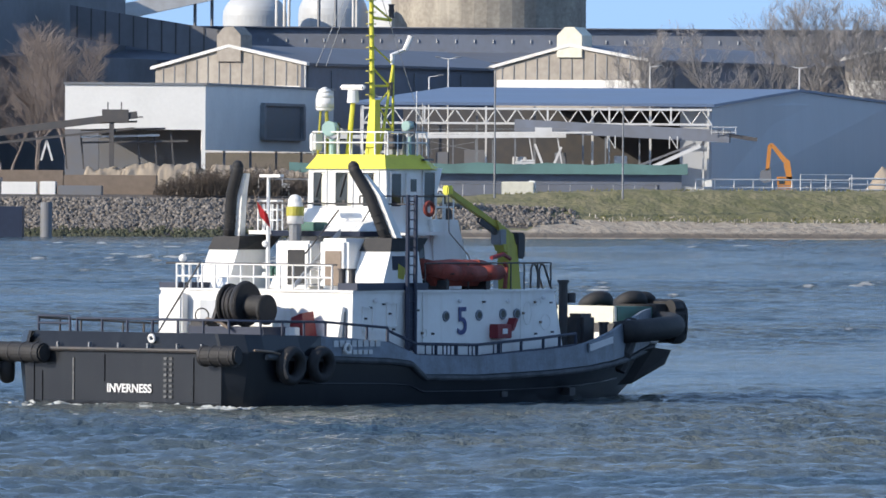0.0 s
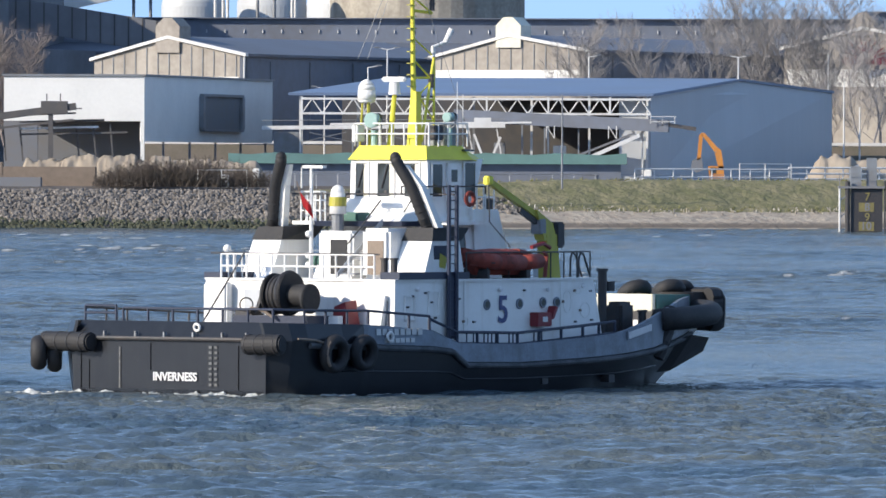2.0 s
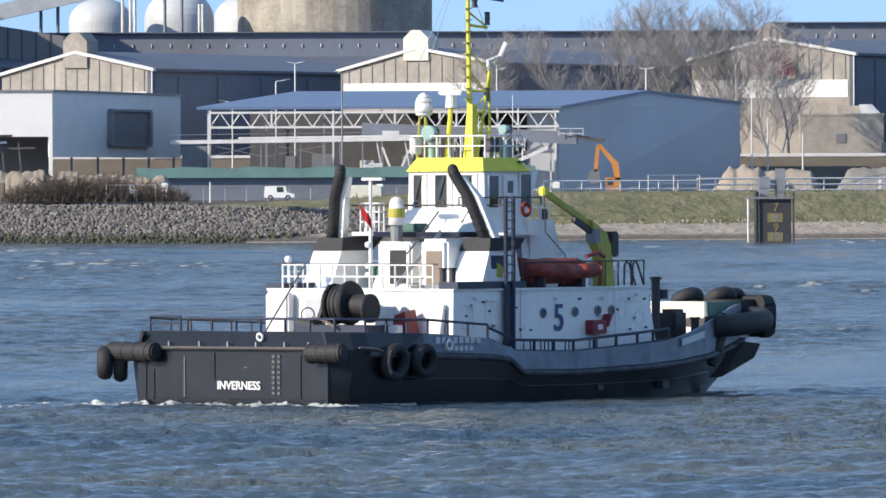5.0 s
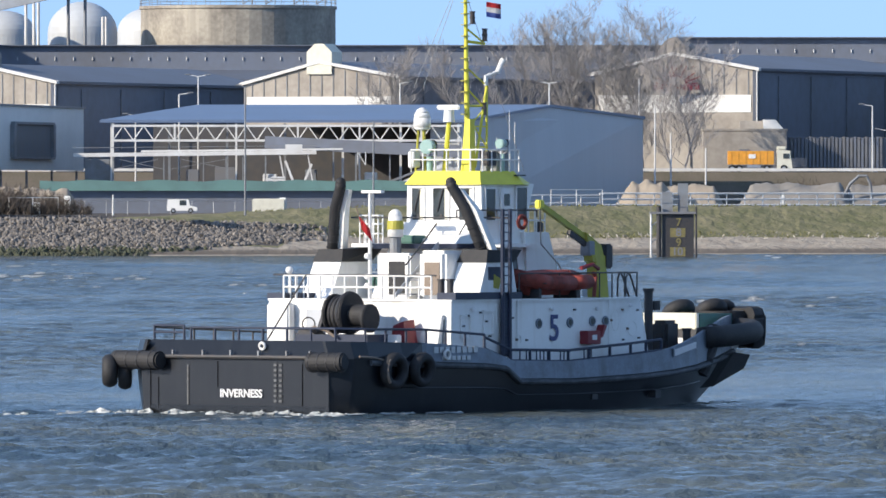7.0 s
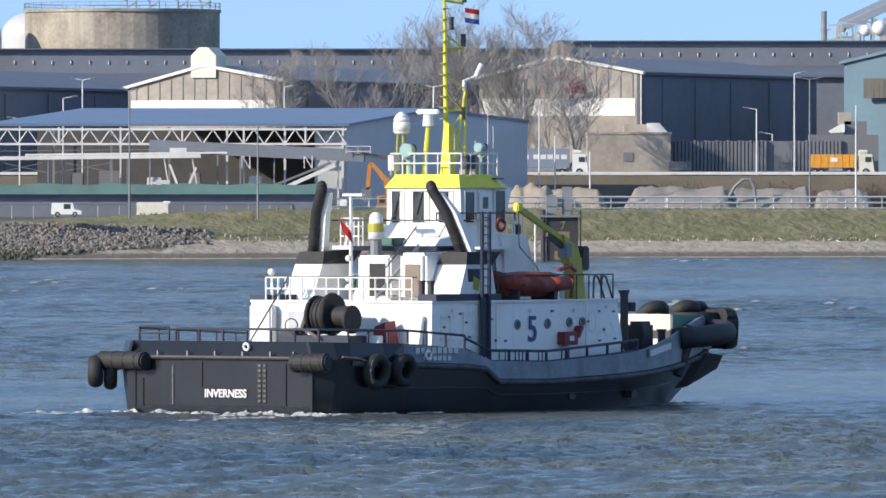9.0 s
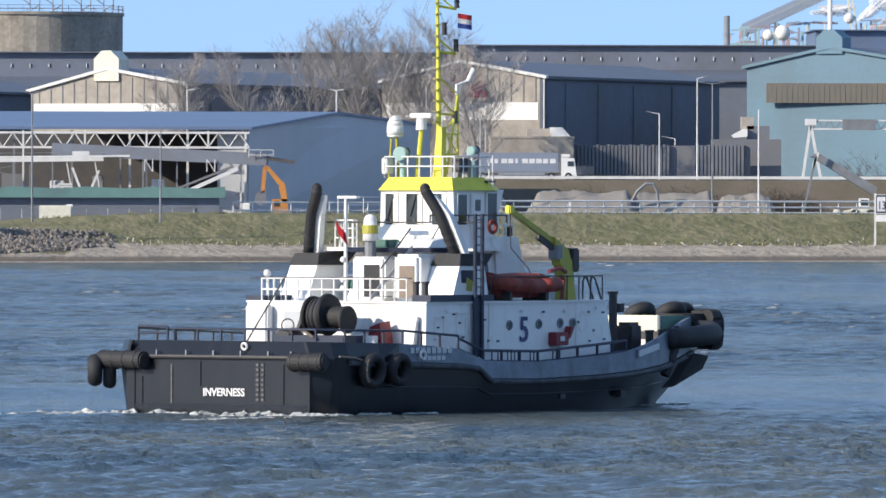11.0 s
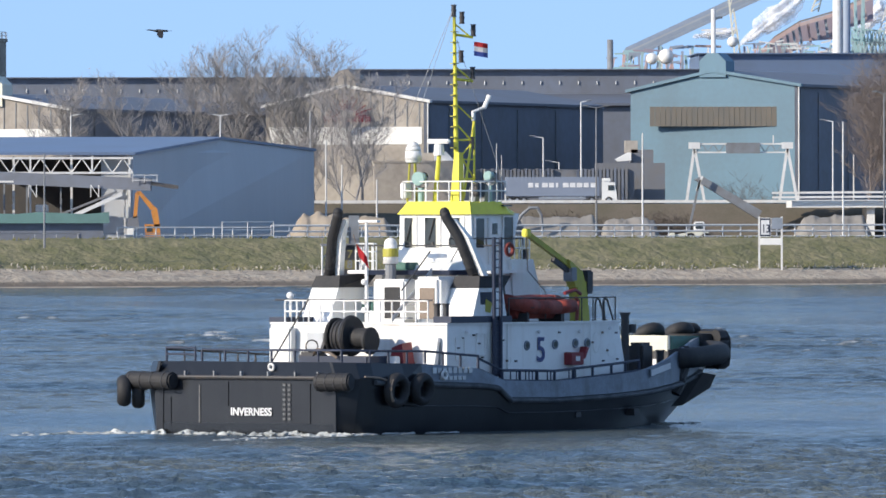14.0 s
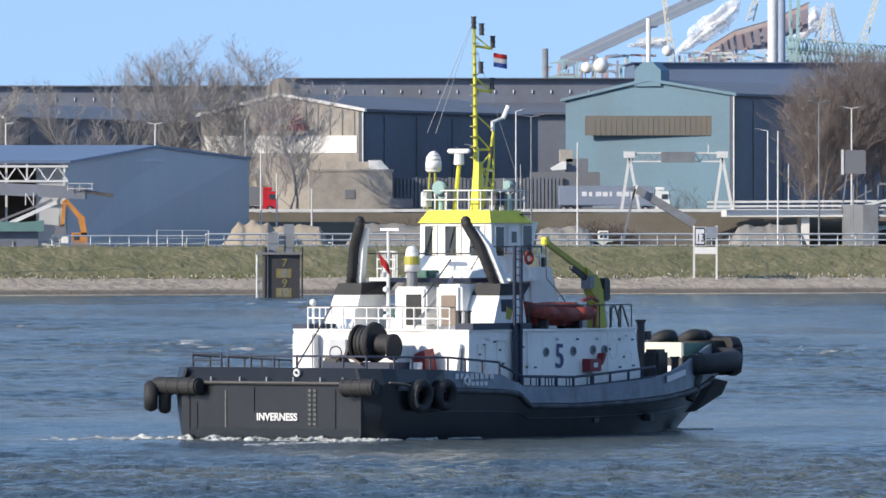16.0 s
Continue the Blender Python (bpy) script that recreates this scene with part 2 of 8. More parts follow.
def torus(bm, c, axis, big, small, n=20, k=8, squash=1.0):
    q = Vector(axis).to_track_quat("Z", "Y")
    ring = []
    for i in range(n):
        u = 2 * math.pi * i / n
        row = []
        for j in range(k):
            w = 2 * math.pi * j / k
            row.append(bm.verts.new(Vector(c) + q @ Vector(((big + small * math.cos(w)) * math.cos(u), (big + small * math.cos(w)) * math.sin(u), squash * small * math.sin(w)))))
        ring.append(row)
    for i in range(n):
        for j in range(k):
            bm.faces.new((ring[i][j], ring[(i + 1) % n][j], ring[(i + 1) % n][(j + 1) % k], ring[i][(j + 1) % k]))


def sweep(bm, pts, r, seg=10):
    """One unbroken tube through the points."""
    pts = [Vector(p) for p in pts]
    rows = []
    for i, p in enumerate(pts):
        t = (pts[min(i + 1, len(pts) - 1)] - pts[max(i - 1, 0)]).normalized()
        a = t.cross(Vector((0, 0, 1)))
        a = a.normalized() if a.length > .01 else Vector((1, 0, 0))
        b = t.cross(a)
        rows.append([bm.verts.new(p + (a * math.cos(2 * math.pi * k / seg) + b * math.sin(2 * math.pi * k / seg)) * r) for k in range(seg)])
    for u, v in zip(rows, rows[1:]):
        for k in range(seg):
            bm.faces.new((u[k], u[(k + 1) % seg], v[(k + 1) % seg], v[k]))
    bm.faces.new(rows[0]), bm.faces.new(rows[-1][::-1])


def mesh(name, bm, material, bevel=0.0, smooth=False):
    if bevel:
        sharp = [e for e in bm.edges if len(e.link_faces) == 2 and e.calc_face_angle(0) > 0.5]
        bmesh.ops.bevel(bm, geom=sharp, offset=bevel, segments=2, affect="EDGES", clamp_overlap=True)
    bmesh.ops.recalc_face_normals(bm, faces=bm.faces)
    me = bpy.data.meshes.new(name)
    bm.to_mesh(me)
    bm.free()
    me.materials.append(M[material] if isinstance(material, str) else material)
    if smooth:
        for p in me.polygons:
            p.use_smooth = True
    return me


def part(name, bm, material, parent, label="", bevel=0.0, smooth=False, kind=""):
    ob = new(name, mesh(name, bm, material, bevel, smooth))
    ob.parent = parent
    return tagged(ob, label=label, kind=kind)


def thing(name, label, category, group="", kind="", m=None):
    ob = new(name)
    ob.empty_display_size = 0.2
    if m is not None:
        ob.matrix_world = m
    return tagged(ob, label, category, group, kind)


def single(name, bm, material, label, category, group="", kind="", bevel=0.0, smooth=False, m=None):
    ob = new(name, mesh(name, bm, material, bevel, smooth))
    if m is not None:
        ob.matrix_world = m
    return tagged(ob, label, category, group, kind)


def B():
    return bmesh.new()


def box_part(name, dims, material, parent, label="", bevel=0.0, m=None):
    bm = B()
    box(bm, *dims, m)
    return part(name, bm, material, parent, label, bevel)


# Bearings: u to the right and v down, in steps of 1/18200 of the distance, the horizon at v = 352
def W(u, v, d):
    return Vector((d * (u - 784) / 18200, d, EYE_Z + d * (352 - v) / 18200))


def X(u, d):
    return d * (u - 784) / 18200


def Z(v, d):
    return EYE_Z + d * (352 - v) / 18200


# ---- water ----
def water_material():
    m = bpy.data.materials.new("river_water")
    m.use_nodes = True
    nt = m.node_tree
    n, link = nt.nodes, nt.links.new
    b = n["Principled BSDF"]
    b.inputs["Roughness"].default_value, b.inputs["IOR"].default_value = 0.12, 1.33
    geo = n.new("ShaderNodeTexCoord")
    fine = n.new("ShaderNodeTexNoise")
    fine.inputs["Scale"].default_value, fine.inputs["Detail"].default_value, fine.inputs["Roughness"].default_value = 2.3, 5, 0.58
    link(geo.outputs["Object"], fine.inputs["Vector"])
    bump = n.new("ShaderNodeBump")
    bump.inputs["Strength"].default_value, bump.inputs["Distance"].default_value = 1.0, 0.42
    # gusts: ruffled bands between smoother ones
    lie = n.new("ShaderNodeMapping")
    lie.inputs["Scale"].default_value = (0.018, 0.032, 1)
    link(geo.outputs["Object"], lie.inputs[0])
    gust = n.new("ShaderNodeTexNoise")
    gust.inputs["Scale"].default_value, gust.inputs["Detail"].default_value = 1.0, 4
    link(lie.outputs[0], gust.inputs["Vector"])
    ruffle = n.new("ShaderNodeMapRange")
    ruffle.inputs["From Min"].default_value, ruffle.inputs["From Max"].default_value = 0.35, 0.65
    ruffle.inputs["To Min"].default_value, ruffle.inputs["To Max"].default_value = 0.45, 1.3
    link(gust.outputs["Fac"], ruffle.inputs[0])
    # rougher out in the stream than near the camera's bank
    sep, reach, deep = n.new("ShaderNodeSeparateXYZ"), n.new("ShaderNodeMapRange"), n.new("ShaderNodeMath")
    link(geo.outputs["Object"], sep.inputs[0])
    link(sep.outputs["Y"], reach.inputs[0])
    reach.inputs["From Min"].default_value, reach.inputs["From Max"].default_value = 240, 390
    reach.inputs["To Min"].default_value, reach.inputs["To Max"].default_value = 0.15, 0.95
    deep.operation = "MULTIPLY"
    link(ruffle.outputs[0], deep.inputs[0]), link(reach.outputs[0], deep.inputs[1])
    link(deep.outputs[0], bump.inputs["Distance"])
    link(fine.outputs["Fac"], bump.inputs["Height"])
    link(bump.outputs[0], b.inputs["Normal"])
    silt = n.new("ShaderNodeTexNoise")
    silt.inputs["Scale"].default_value, silt.inputs["Detail"].default_value = 0.05, 3
    link(geo.outputs["Object"], silt.inputs["Vector"])
    mix = n.new("ShaderNodeMix")
    mix.data_type = "RGBA"
    mix.inputs["A"].default_value, mix.inputs["B"].default_value = (0.040, 0.076, 0.108, 1), (0.108, 0.120, 0.104, 1)
    cloud = n.new("ShaderNodeMapRange")
    cloud.inputs["From Min"].default_value, cloud.inputs["From Max"].default_value = 0.36, 0.64
    link(silt.outputs["Fac"], cloud.inputs[0])
    link(cloud.outputs[0], mix.inputs["Factor"])
    crest = n.new("ShaderNodeAttribute")
    crest.attribute_name = "crest"
    foam = n.new("ShaderNodeMix")
    foam.data_type = "RGBA"
    foam.inputs["B"].default_value = (0.75, 0.75, 0.73, 1)
    link(mix.outputs["Result"], foam.inputs["A"])
    link(crest.outputs["Fac"], foam.inputs["Factor"])
    link(foam.outputs["Result"], b.inputs["Base Color"])
    ro = n.new("ShaderNodeMapRange")
    ro.inputs["To Min"].default_value, ro.inputs["To Max"].default_value = 0.12, 0.8
    link(crest.outputs["Fac"], ro.inputs[0])
    link(ro.outputs[0], b.inputs["Roughness"])
    return m


def build_water():
    rng = np.random.default_rng(4)
    rows = np.concatenate([[-4000, -600, 60, 170], np.exp(np.arange(math.log(215), math.log(1700), 0.00115)), [2600, 4800]])
    cols = np.concatenate([[-12, -3, -0.6], np.arange(-0.115, 0.155, 0.0007), [0.7, 3, 12]])
    span = np.clip(np.abs(rows), 215, 1700)
    gx, gy = span[:, None] * cols[None, :], np.repeat(rows[:, None], len(cols), 1)
    h = np.zeros_like(gx)
    for i in range(46):
        length = 0.40 * 1.075 ** i * (0.9 + 0.2 * rng.random())
        amp = 0.0095 * length ** 0.8 if length < 1.2 else 0.0110 * (length / 1.2) ** 0.45 if length < 4 else 0.0189 * (4 / length) ** 0.9
        way = radians(-72 + rng.normal(0, 30))
        k = 2 * math.pi / length
        ph = k * (gx * math.cos(way) + gy * math.sin(way)) + rng.random() * 6.28
        fade = np.clip(1.6 - span * 0.00115 * 1.1 / length, 0, 1)[:, None]
        h += amp * fade * (np.sin(ph) + 0.25 * np.sin(2 * ph + 1.3))
    gust = np.zeros_like(gx)
    for i in range(12):
        length, way = 25 + 90 * rng.random(), radians(-25 + rng.normal(0, 50))
        gust += np.sin(2 * math.pi / length * (gx * math.cos(way) + 0.5 * gy * math.sin(way)) + rng.random() * 6.28)
    h *= 1 + 0.2 * np.clip(gust, -4, 4)
    edge = np.ones_like(gx)
    edge[:5] = 0
    edge[-3:] = 0
    edge[:, :4] = 0
    edge[:, -4:] = 0
    h *= edge * 0.85
    # broken crests: the highest waves, torn by noise
    limit = np.quantile(h[6:-4, 5:-5], 0.9976)
    crest = np.clip((h - limit) / 0.03, 0, 1) * (rng.random(gx.shape) > 0.3) * (span > 390)[:, None]
    me = bpy.data.meshes.new("water")
    nr, nc = gx.shape
    co = np.stack([gx, gy, h], -1).reshape(-1, 3).astype(np.float32)
    idx = np.arange(nr * nc).reshape(nr, nc)
    quads = np.stack([idx[:-1, :-1], idx[:-1, 1:], idx[1:, 1:], idx[1:, :-1]], -1).reshape(-1, 4).astype(np.int32)
    me.vertices.add(len(co))
    me.vertices.foreach_set("co", co.ravel())
    me.loops.add(quads.size)
    me.loops.foreach_set("vertex_index", quads.ravel())
    me.polygons.add(len(quads))
    me.polygons.foreach_set("loop_start", np.arange(0, quads.size, 4, dtype=np.int32))
    me.polygons.foreach_set("use_smooth", np.ones(len(quads), dtype=bool))
    at = me.attributes.new("crest", "FLOAT", "POINT")
    at.data.foreach_set("value", crest.ravel().astype(np.float32))
    me.update(calc_edges=True)
    me.materials.append(water_material())
    return tagged(new("water", me), "choppy grey-brown river water with small broken crests", "water", kind="structure")


water = build_water()


# ---- land ----
def shore(u):
    """Distance of the waterline along the bearing u."""
    return float(np.interp(u, (-900, 3000), (1238, 1370)))


def land_material():
    m = mat("bank", (0.1, 0.1, 0.1), 0.95, fine=3, bump=0.4)
    n, link = m.node_tree.nodes, m.node_tree.links.new
    at = n.new("ShaderNodeAttribute")
    at.attribute_name = "soil"
    co = n.new("ShaderNodeTexCoord")
    cols = []
    for c1, c2, s in (((0.44, 0.375, 0.29), (0.28, 0.23, 0.18), 0.5), ((0.135, 0.135, 0.060), (0.26, 0.225, 0.125), 0.35), ((0.12, 0.10, 0.085), (0.07, 0.06, 0.05), 0.2)):
        a, b = n.new("ShaderNodeTexNoise"), n.new("ShaderNodeTexNoise")
        a.inputs["Scale"].default_value, a.inputs["Detail"].default_value = s, 8
        a.inputs["Roughness"].default_value = 0.7
        link(co.outputs["Object"], a.inputs["Vector"])
        r = n.new("ShaderNodeMapRange")
        r.inputs["From Min"].default_value, r.inputs["From Max"].default_value = 0.38, 0.66
        link(a.outputs["Fac"], r.inputs[0])
        x = n.new("ShaderNodeMix")
        x.data_type = "RGBA"
        x.inputs["A"].default_value, x.inputs["B"].default_value = (*c1, 1), (*c2, 1)
        link(r.outputs[0], x.inputs["Factor"])
        cols.append(x.outputs["Result"])
    # wet, weedy band along the waterline
    sep, wet, dim = n.new("ShaderNodeSeparateXYZ"), n.new("ShaderNodeValToRGB"), n.new("ShaderNodeMix")
    link(co.outputs["Object"], sep.inputs[0])
    ramp = wet.color_ramp
    ramp.elements[0].position, ramp.elements[0].color = 0.10, (0, 0, 0, 1)
    ramp.elements[1].position, ramp.elements[1].color = 0.95, (0, 0, 0, 1)
    for place, shade in ((0.13, 0.3), (0.2, 0.95), (0.62, 0.8), (0.8, 0.2)):
        ramp.elements.new(place).color = (shade, shade, shade, 1)
    link(sep.outputs["Z"], wet.inputs[0])
    dim.data_type = "RGBA"
    dim.inputs["B"].default_value = (0.115, 0.092, 0.07, 1)
    link(wet.outputs[0], dim.inputs["Factor"])
    link(cols[0], dim.inputs["A"])
    cols[0] = dim.outputs["Result"]
    # clumps and hollows
    lump, rise = n.new("ShaderNodeTexNoise"), n.new("ShaderNodeBump")
    lump.inputs["Scale"].default_value, lump.inputs["Detail"].default_value = 0.9, 6
    link(co.outputs["Object"], lump.inputs["Vector"])
    rise.inputs["Strength"].default_value, rise.inputs["Distance"].default_value = 0.8, 0.5
    link(lump.outputs["Fac"], rise.inputs["Height"])
    link(rise.outputs[0], n["Principled BSDF"].inputs["Normal"])
    prev = cols[0]
    for i, c in enumerate(cols[1:]):
        nz = n.new("ShaderNodeTexNoise")
        nz.inputs["Scale"].default_value, nz.inputs["Detail"].default_value = 0.4, 4
        link(co.outputs["Object"], nz.inputs["Vector"])
        ad = n.new("ShaderNodeMath")
        ad.operation = "MULTIPLY_ADD"
        link(nz.outputs["Fac"], ad.inputs[0])
        ad.inputs[1].default_value = 0.7
        link(at.outputs["Fac"], ad.inputs[2])
        r = n.new("ShaderNodeMapRange")
        r.inputs["From Min"].default_value, r.inputs["From Max"].default_value = i + 0.75, i + 0.95
        link(ad.outputs[0], r.inputs[0])
        x = n.new("ShaderNodeMix")
        x.data_type = "RGBA"
        link(prev, x.inputs["A"]), link(c, x.inputs["B"]), link(r.outputs[0], x.inputs["Factor"])
        prev = x.outputs["Result"]
    link(prev, n["Principled BSDF"].inputs["Base Color"])
    return m


def bank_height(u, s):
    """Height of the bank s metres behind the waterline, and its soil: 0 sand, 1 grass, 2 bare earth."""
    beach = min(max((u - 150) / 500, 0), 1)          # 0: straight stone slope, 1: sand, then grass
    straight = -1.2 + 5.7 * min(max((s + 4) / 22, 0), 1)
    if s < 16:
        sandy = -1.2 + (s + 6) / 22 * 3.5
    else:
        sandy = 2.3 + min((s - 16) / 11, 1) * 3.9
    z = straight * (1 - beach) + sandy * beach
    soil = 2.0 if s > 30 else (0.0 if s < 16 else 1.0)
    if u < 500 and s < 30:
        soil = 0.0 if u > 0 and s < 8 else 2.0 if s < 20 else 1.0
    top = 4.5 + 1.65 * beach
    return (min(z, top) if s < 30 else top + (5.3 - top) * min((s - 30) / 8, 1)), soil


def build_land():
    us = [-12000, -4000, -1500] + [-900 + 12 * i for i in range(315)] + [3400, 6000, 14000]
    ss = [-60, -6, -4, -2, 0, 2, 4, 6, 8, 10, 12, 14, 16, 17.5, 19, 20.5, 22, 24, 26, 28, 31, 36, 60, 150, 400, 1200, 3200]
    bm = B()
    lay = bm.verts.layers.float.new("soil")
    grid = []
    for u in us:
        row = []
        for s in ss:
            z, soil = bank_height(u, s)
            if s <= -60:
                z = -3
            d = shore(min(max(u, -900), 2900)) + s
            if 0 < s < 30:
                z += 0.22 * noise.noise((u * 0.02, s * 0.25, 0)) + 0.1 * noise.noise((u * 0.09, s * 0.6, 4))
            v = bm.verts.new((X(u, d), d, z))
            v[lay] = soil
            row.append(v)
        grid.append(row)
    for a, b in zip(grid, grid[1:]):
        for i in range(len(ss) - 1):
            bm.faces.new((a[i], b[i], b[i + 1], a[i + 1]))
    return single("ground", bm, land_material(), "river bank of sand, rough grass and bare earth", "ground", kind="structure", smooth=True)


build_land()
GROUND = 5.3


# ---- the works behind the bank ----
def main_hall():
    """The long dark storage hall with its raised clerestory."""
    t = thing("storage_hall", "long dark sheet-clad storage hall with raised clerestory", "building")
    d = 1625
    for u0, u1, top in ((-760, 1200, 80), (1200, 1830, 66), (1830, 3000, 38)):
        x0, x1 = X(u0, d), X(u1, d)
        e = top + 65
        wall, roof = ("hallblue", "hallblue") if u0 > 1500 else ("hall", "hallroof")
        box_part("wall", (x0, x1, d, d + 40, GROUND - 0.3, Z(e, d)), wall, t)
        bm = B()
        solid(bm, [(x0, d - 1, Z(e, d)), (x1, d - 1, Z(e, d)), (x1, d + 16, Z(e - 20, d)), (x0, d + 16, Z(e - 20, d))],
              [(x0, d - 1, Z(e, d) + .4), (x1, d - 1, Z(e, d) + .4), (x1, d + 16, Z(e - 20, d) + .4), (x0, d + 16, Z(e - 20, d) + .4)])
        part("lower_roof", bm, roof, t)
        box_part("clerestory", (x0, x1, d + 15, d + 40, Z(e, d), Z(top + 2, d + 15)), wall, t)
        box_part("upper_roof", (x0 - .5, x1 + .5, d + 14, d + 41, Z(top + 2, d + 15), Z(top, d + 15)), roof, t)
        bm = B()
        x = x0 + 1
        while x < x1 and u0 < 1500:
            rod(bm, (x, d + 14.9, Z(e - 40, d)), (x, d + 14.9, Z(e - 46, d)), 0.12, seg=6)
            x += 3.0
        if u0 < 1500:
            part("roof_vent_row", bm, "steel", t, kind="stuff")
        for x in np.arange(x0 + 3, x1, 6.1):
            box_part("downpipe", (x, x + .12, d - .15, d - .02, GROUND, Z(e + 2, d)), wall, t)


def gable(name, label, wall, u0, u1, eave_l, eave_r, uc, apex, cap0, cap1, cap_top, cap_bot, cap_mat, d, low=None, run=70, roof="hallroof"):
    """A gabled hall: the front looks towards the sun, the long side runs back and away from it."""
    t = thing(name, label, "building", "gabled halls")
    x0, x1 = X(u0, d + 9), X(u1, d)
    at = lambda f: (x0 + (x1 - x0) * f, d + 9 * (1 - f))
    back_ = Vector((run * .42, run, 0))
    fc = (uc - u0) / (u1 - u0)
    c0, c1 = (cap0 - u0) / (u1 - u0), (cap1 - u0) / (u1 - u0)
    P = lambda f, z, o=0: Vector((*at(f), z)) + Vector((-.38, -.92, 0)) * o
    zl, zr, za = Z(eave_l, d), Z(eave_r, d), Z(apex, d)
    ring = [P(0, GROUND - .3), P(1, GROUND - .3), P(1, zr), P(fc, za), P(0, zl)]
    bm = B()
    solid(bm, ring, [p + back_ * .02 for p in ring])
    part("front_wall", bm, wall, t)
    bm = B()
    e = [P(1, GROUND - .3), P(1, zr)]
    solid(bm, [e[0], e[0] + back_, e[0] + back_ - Vector((.5, 0, 0)), e[0] - Vector((.5, 0, 0))], [e[1], e[1] + back_, e[1] + back_ - Vector((.5, 0, 0)), e[1] - Vector((.5, 0, 0))])
    part("side_wall", bm, "hall", t, "dark sheet-clad long side")
    for fa, za_, fb, zb_ in ((-.025, zl - .15, fc, za + .08), (fc, za + .08, 1.025, zr - .15)):
        for o, m_, thick, s_, e_ in ((.5, "ironwhite" if wall != "bluehall" else "bluehall", .45, 0, .012), (.5, roof, .4, .012, 1.0)):
            a, b = P(fa, za_, o), P(fb, zb_, o)
            q = [a + back_ * s_, b + back_ * s_, b + back_ * e_, a + back_ * e_]
            bm = B()
            solid(bm, q, [p + Vector((0, 0, thick)) for p in q])
            part("roof" if s_ else "verge_board", bm, m_, t)
    # ridge ventilator
    zt, zb = Z(cap_top, d), Z(cap_bot, d)
    w = (c1 - c0)
    ring = [P(c0, zb, .4), P(c1, zb, .4), P(c1, zt - 1.2, .4), P(c0 + w * .68, zt, .4), P(c0 + w * .32, zt, .4), P(c0, zt - 1.2, .4)]
    bm = B()
    solid(bm, ring, [p + back_ * .05 for p in ring])
    part("ridge_ventilator", bm, cap_mat, t, "raised ridge ventilator")
    if low:
        z_ = Z(low, d)
        bm = B()
        q = [P(.02, z_ - 2.6, .1), P(.97, z_ - 2.6, .1), P(.97, z_ - 2.6, -.1), P(.02, z_ - 2.6, -.1)]
        solid(bm, q, [p + Vector((0, 0, 2.6)) for p in q])
        part("light_band", bm, "boxwhite", t, "pale translucent cladding band")
        for f in np.arange(.05, .97, .075):
            k = f / fc if f < fc else (1 - f) / (1 - fc)
            zz = zl if f < fc else zr
            q = [P(f, z_, .1), P(f + .006, z_, .1), P(f + .006, z_, -.05), P(f, z_, -.05)]
            h = zz + (za - zz) * k - .3 - z_
            bm = B()
            solid(bm, q, [p + Vector((0, 0, h)) for p in q])
            part("rib", bm, "irongrey", t)
    for k in (.12, .3, .5, .72):
        p = e[0] + back_ * k + Vector((.1, 0, 0))
        bm = B()
        rod(bm, p, p + Vector((0, 0, zr - GROUND - .5)), .09, seg=5)
        part("downpipe", bm, "irongrey", t)
    bm = B()
    rod(bm, e[0] + Vector((.15, -.1, 0)), e[1] + Vector((.15, -.1, 0)), .14, seg=6)
    part("downpipe", bm, "ironwhite", t)
    return t


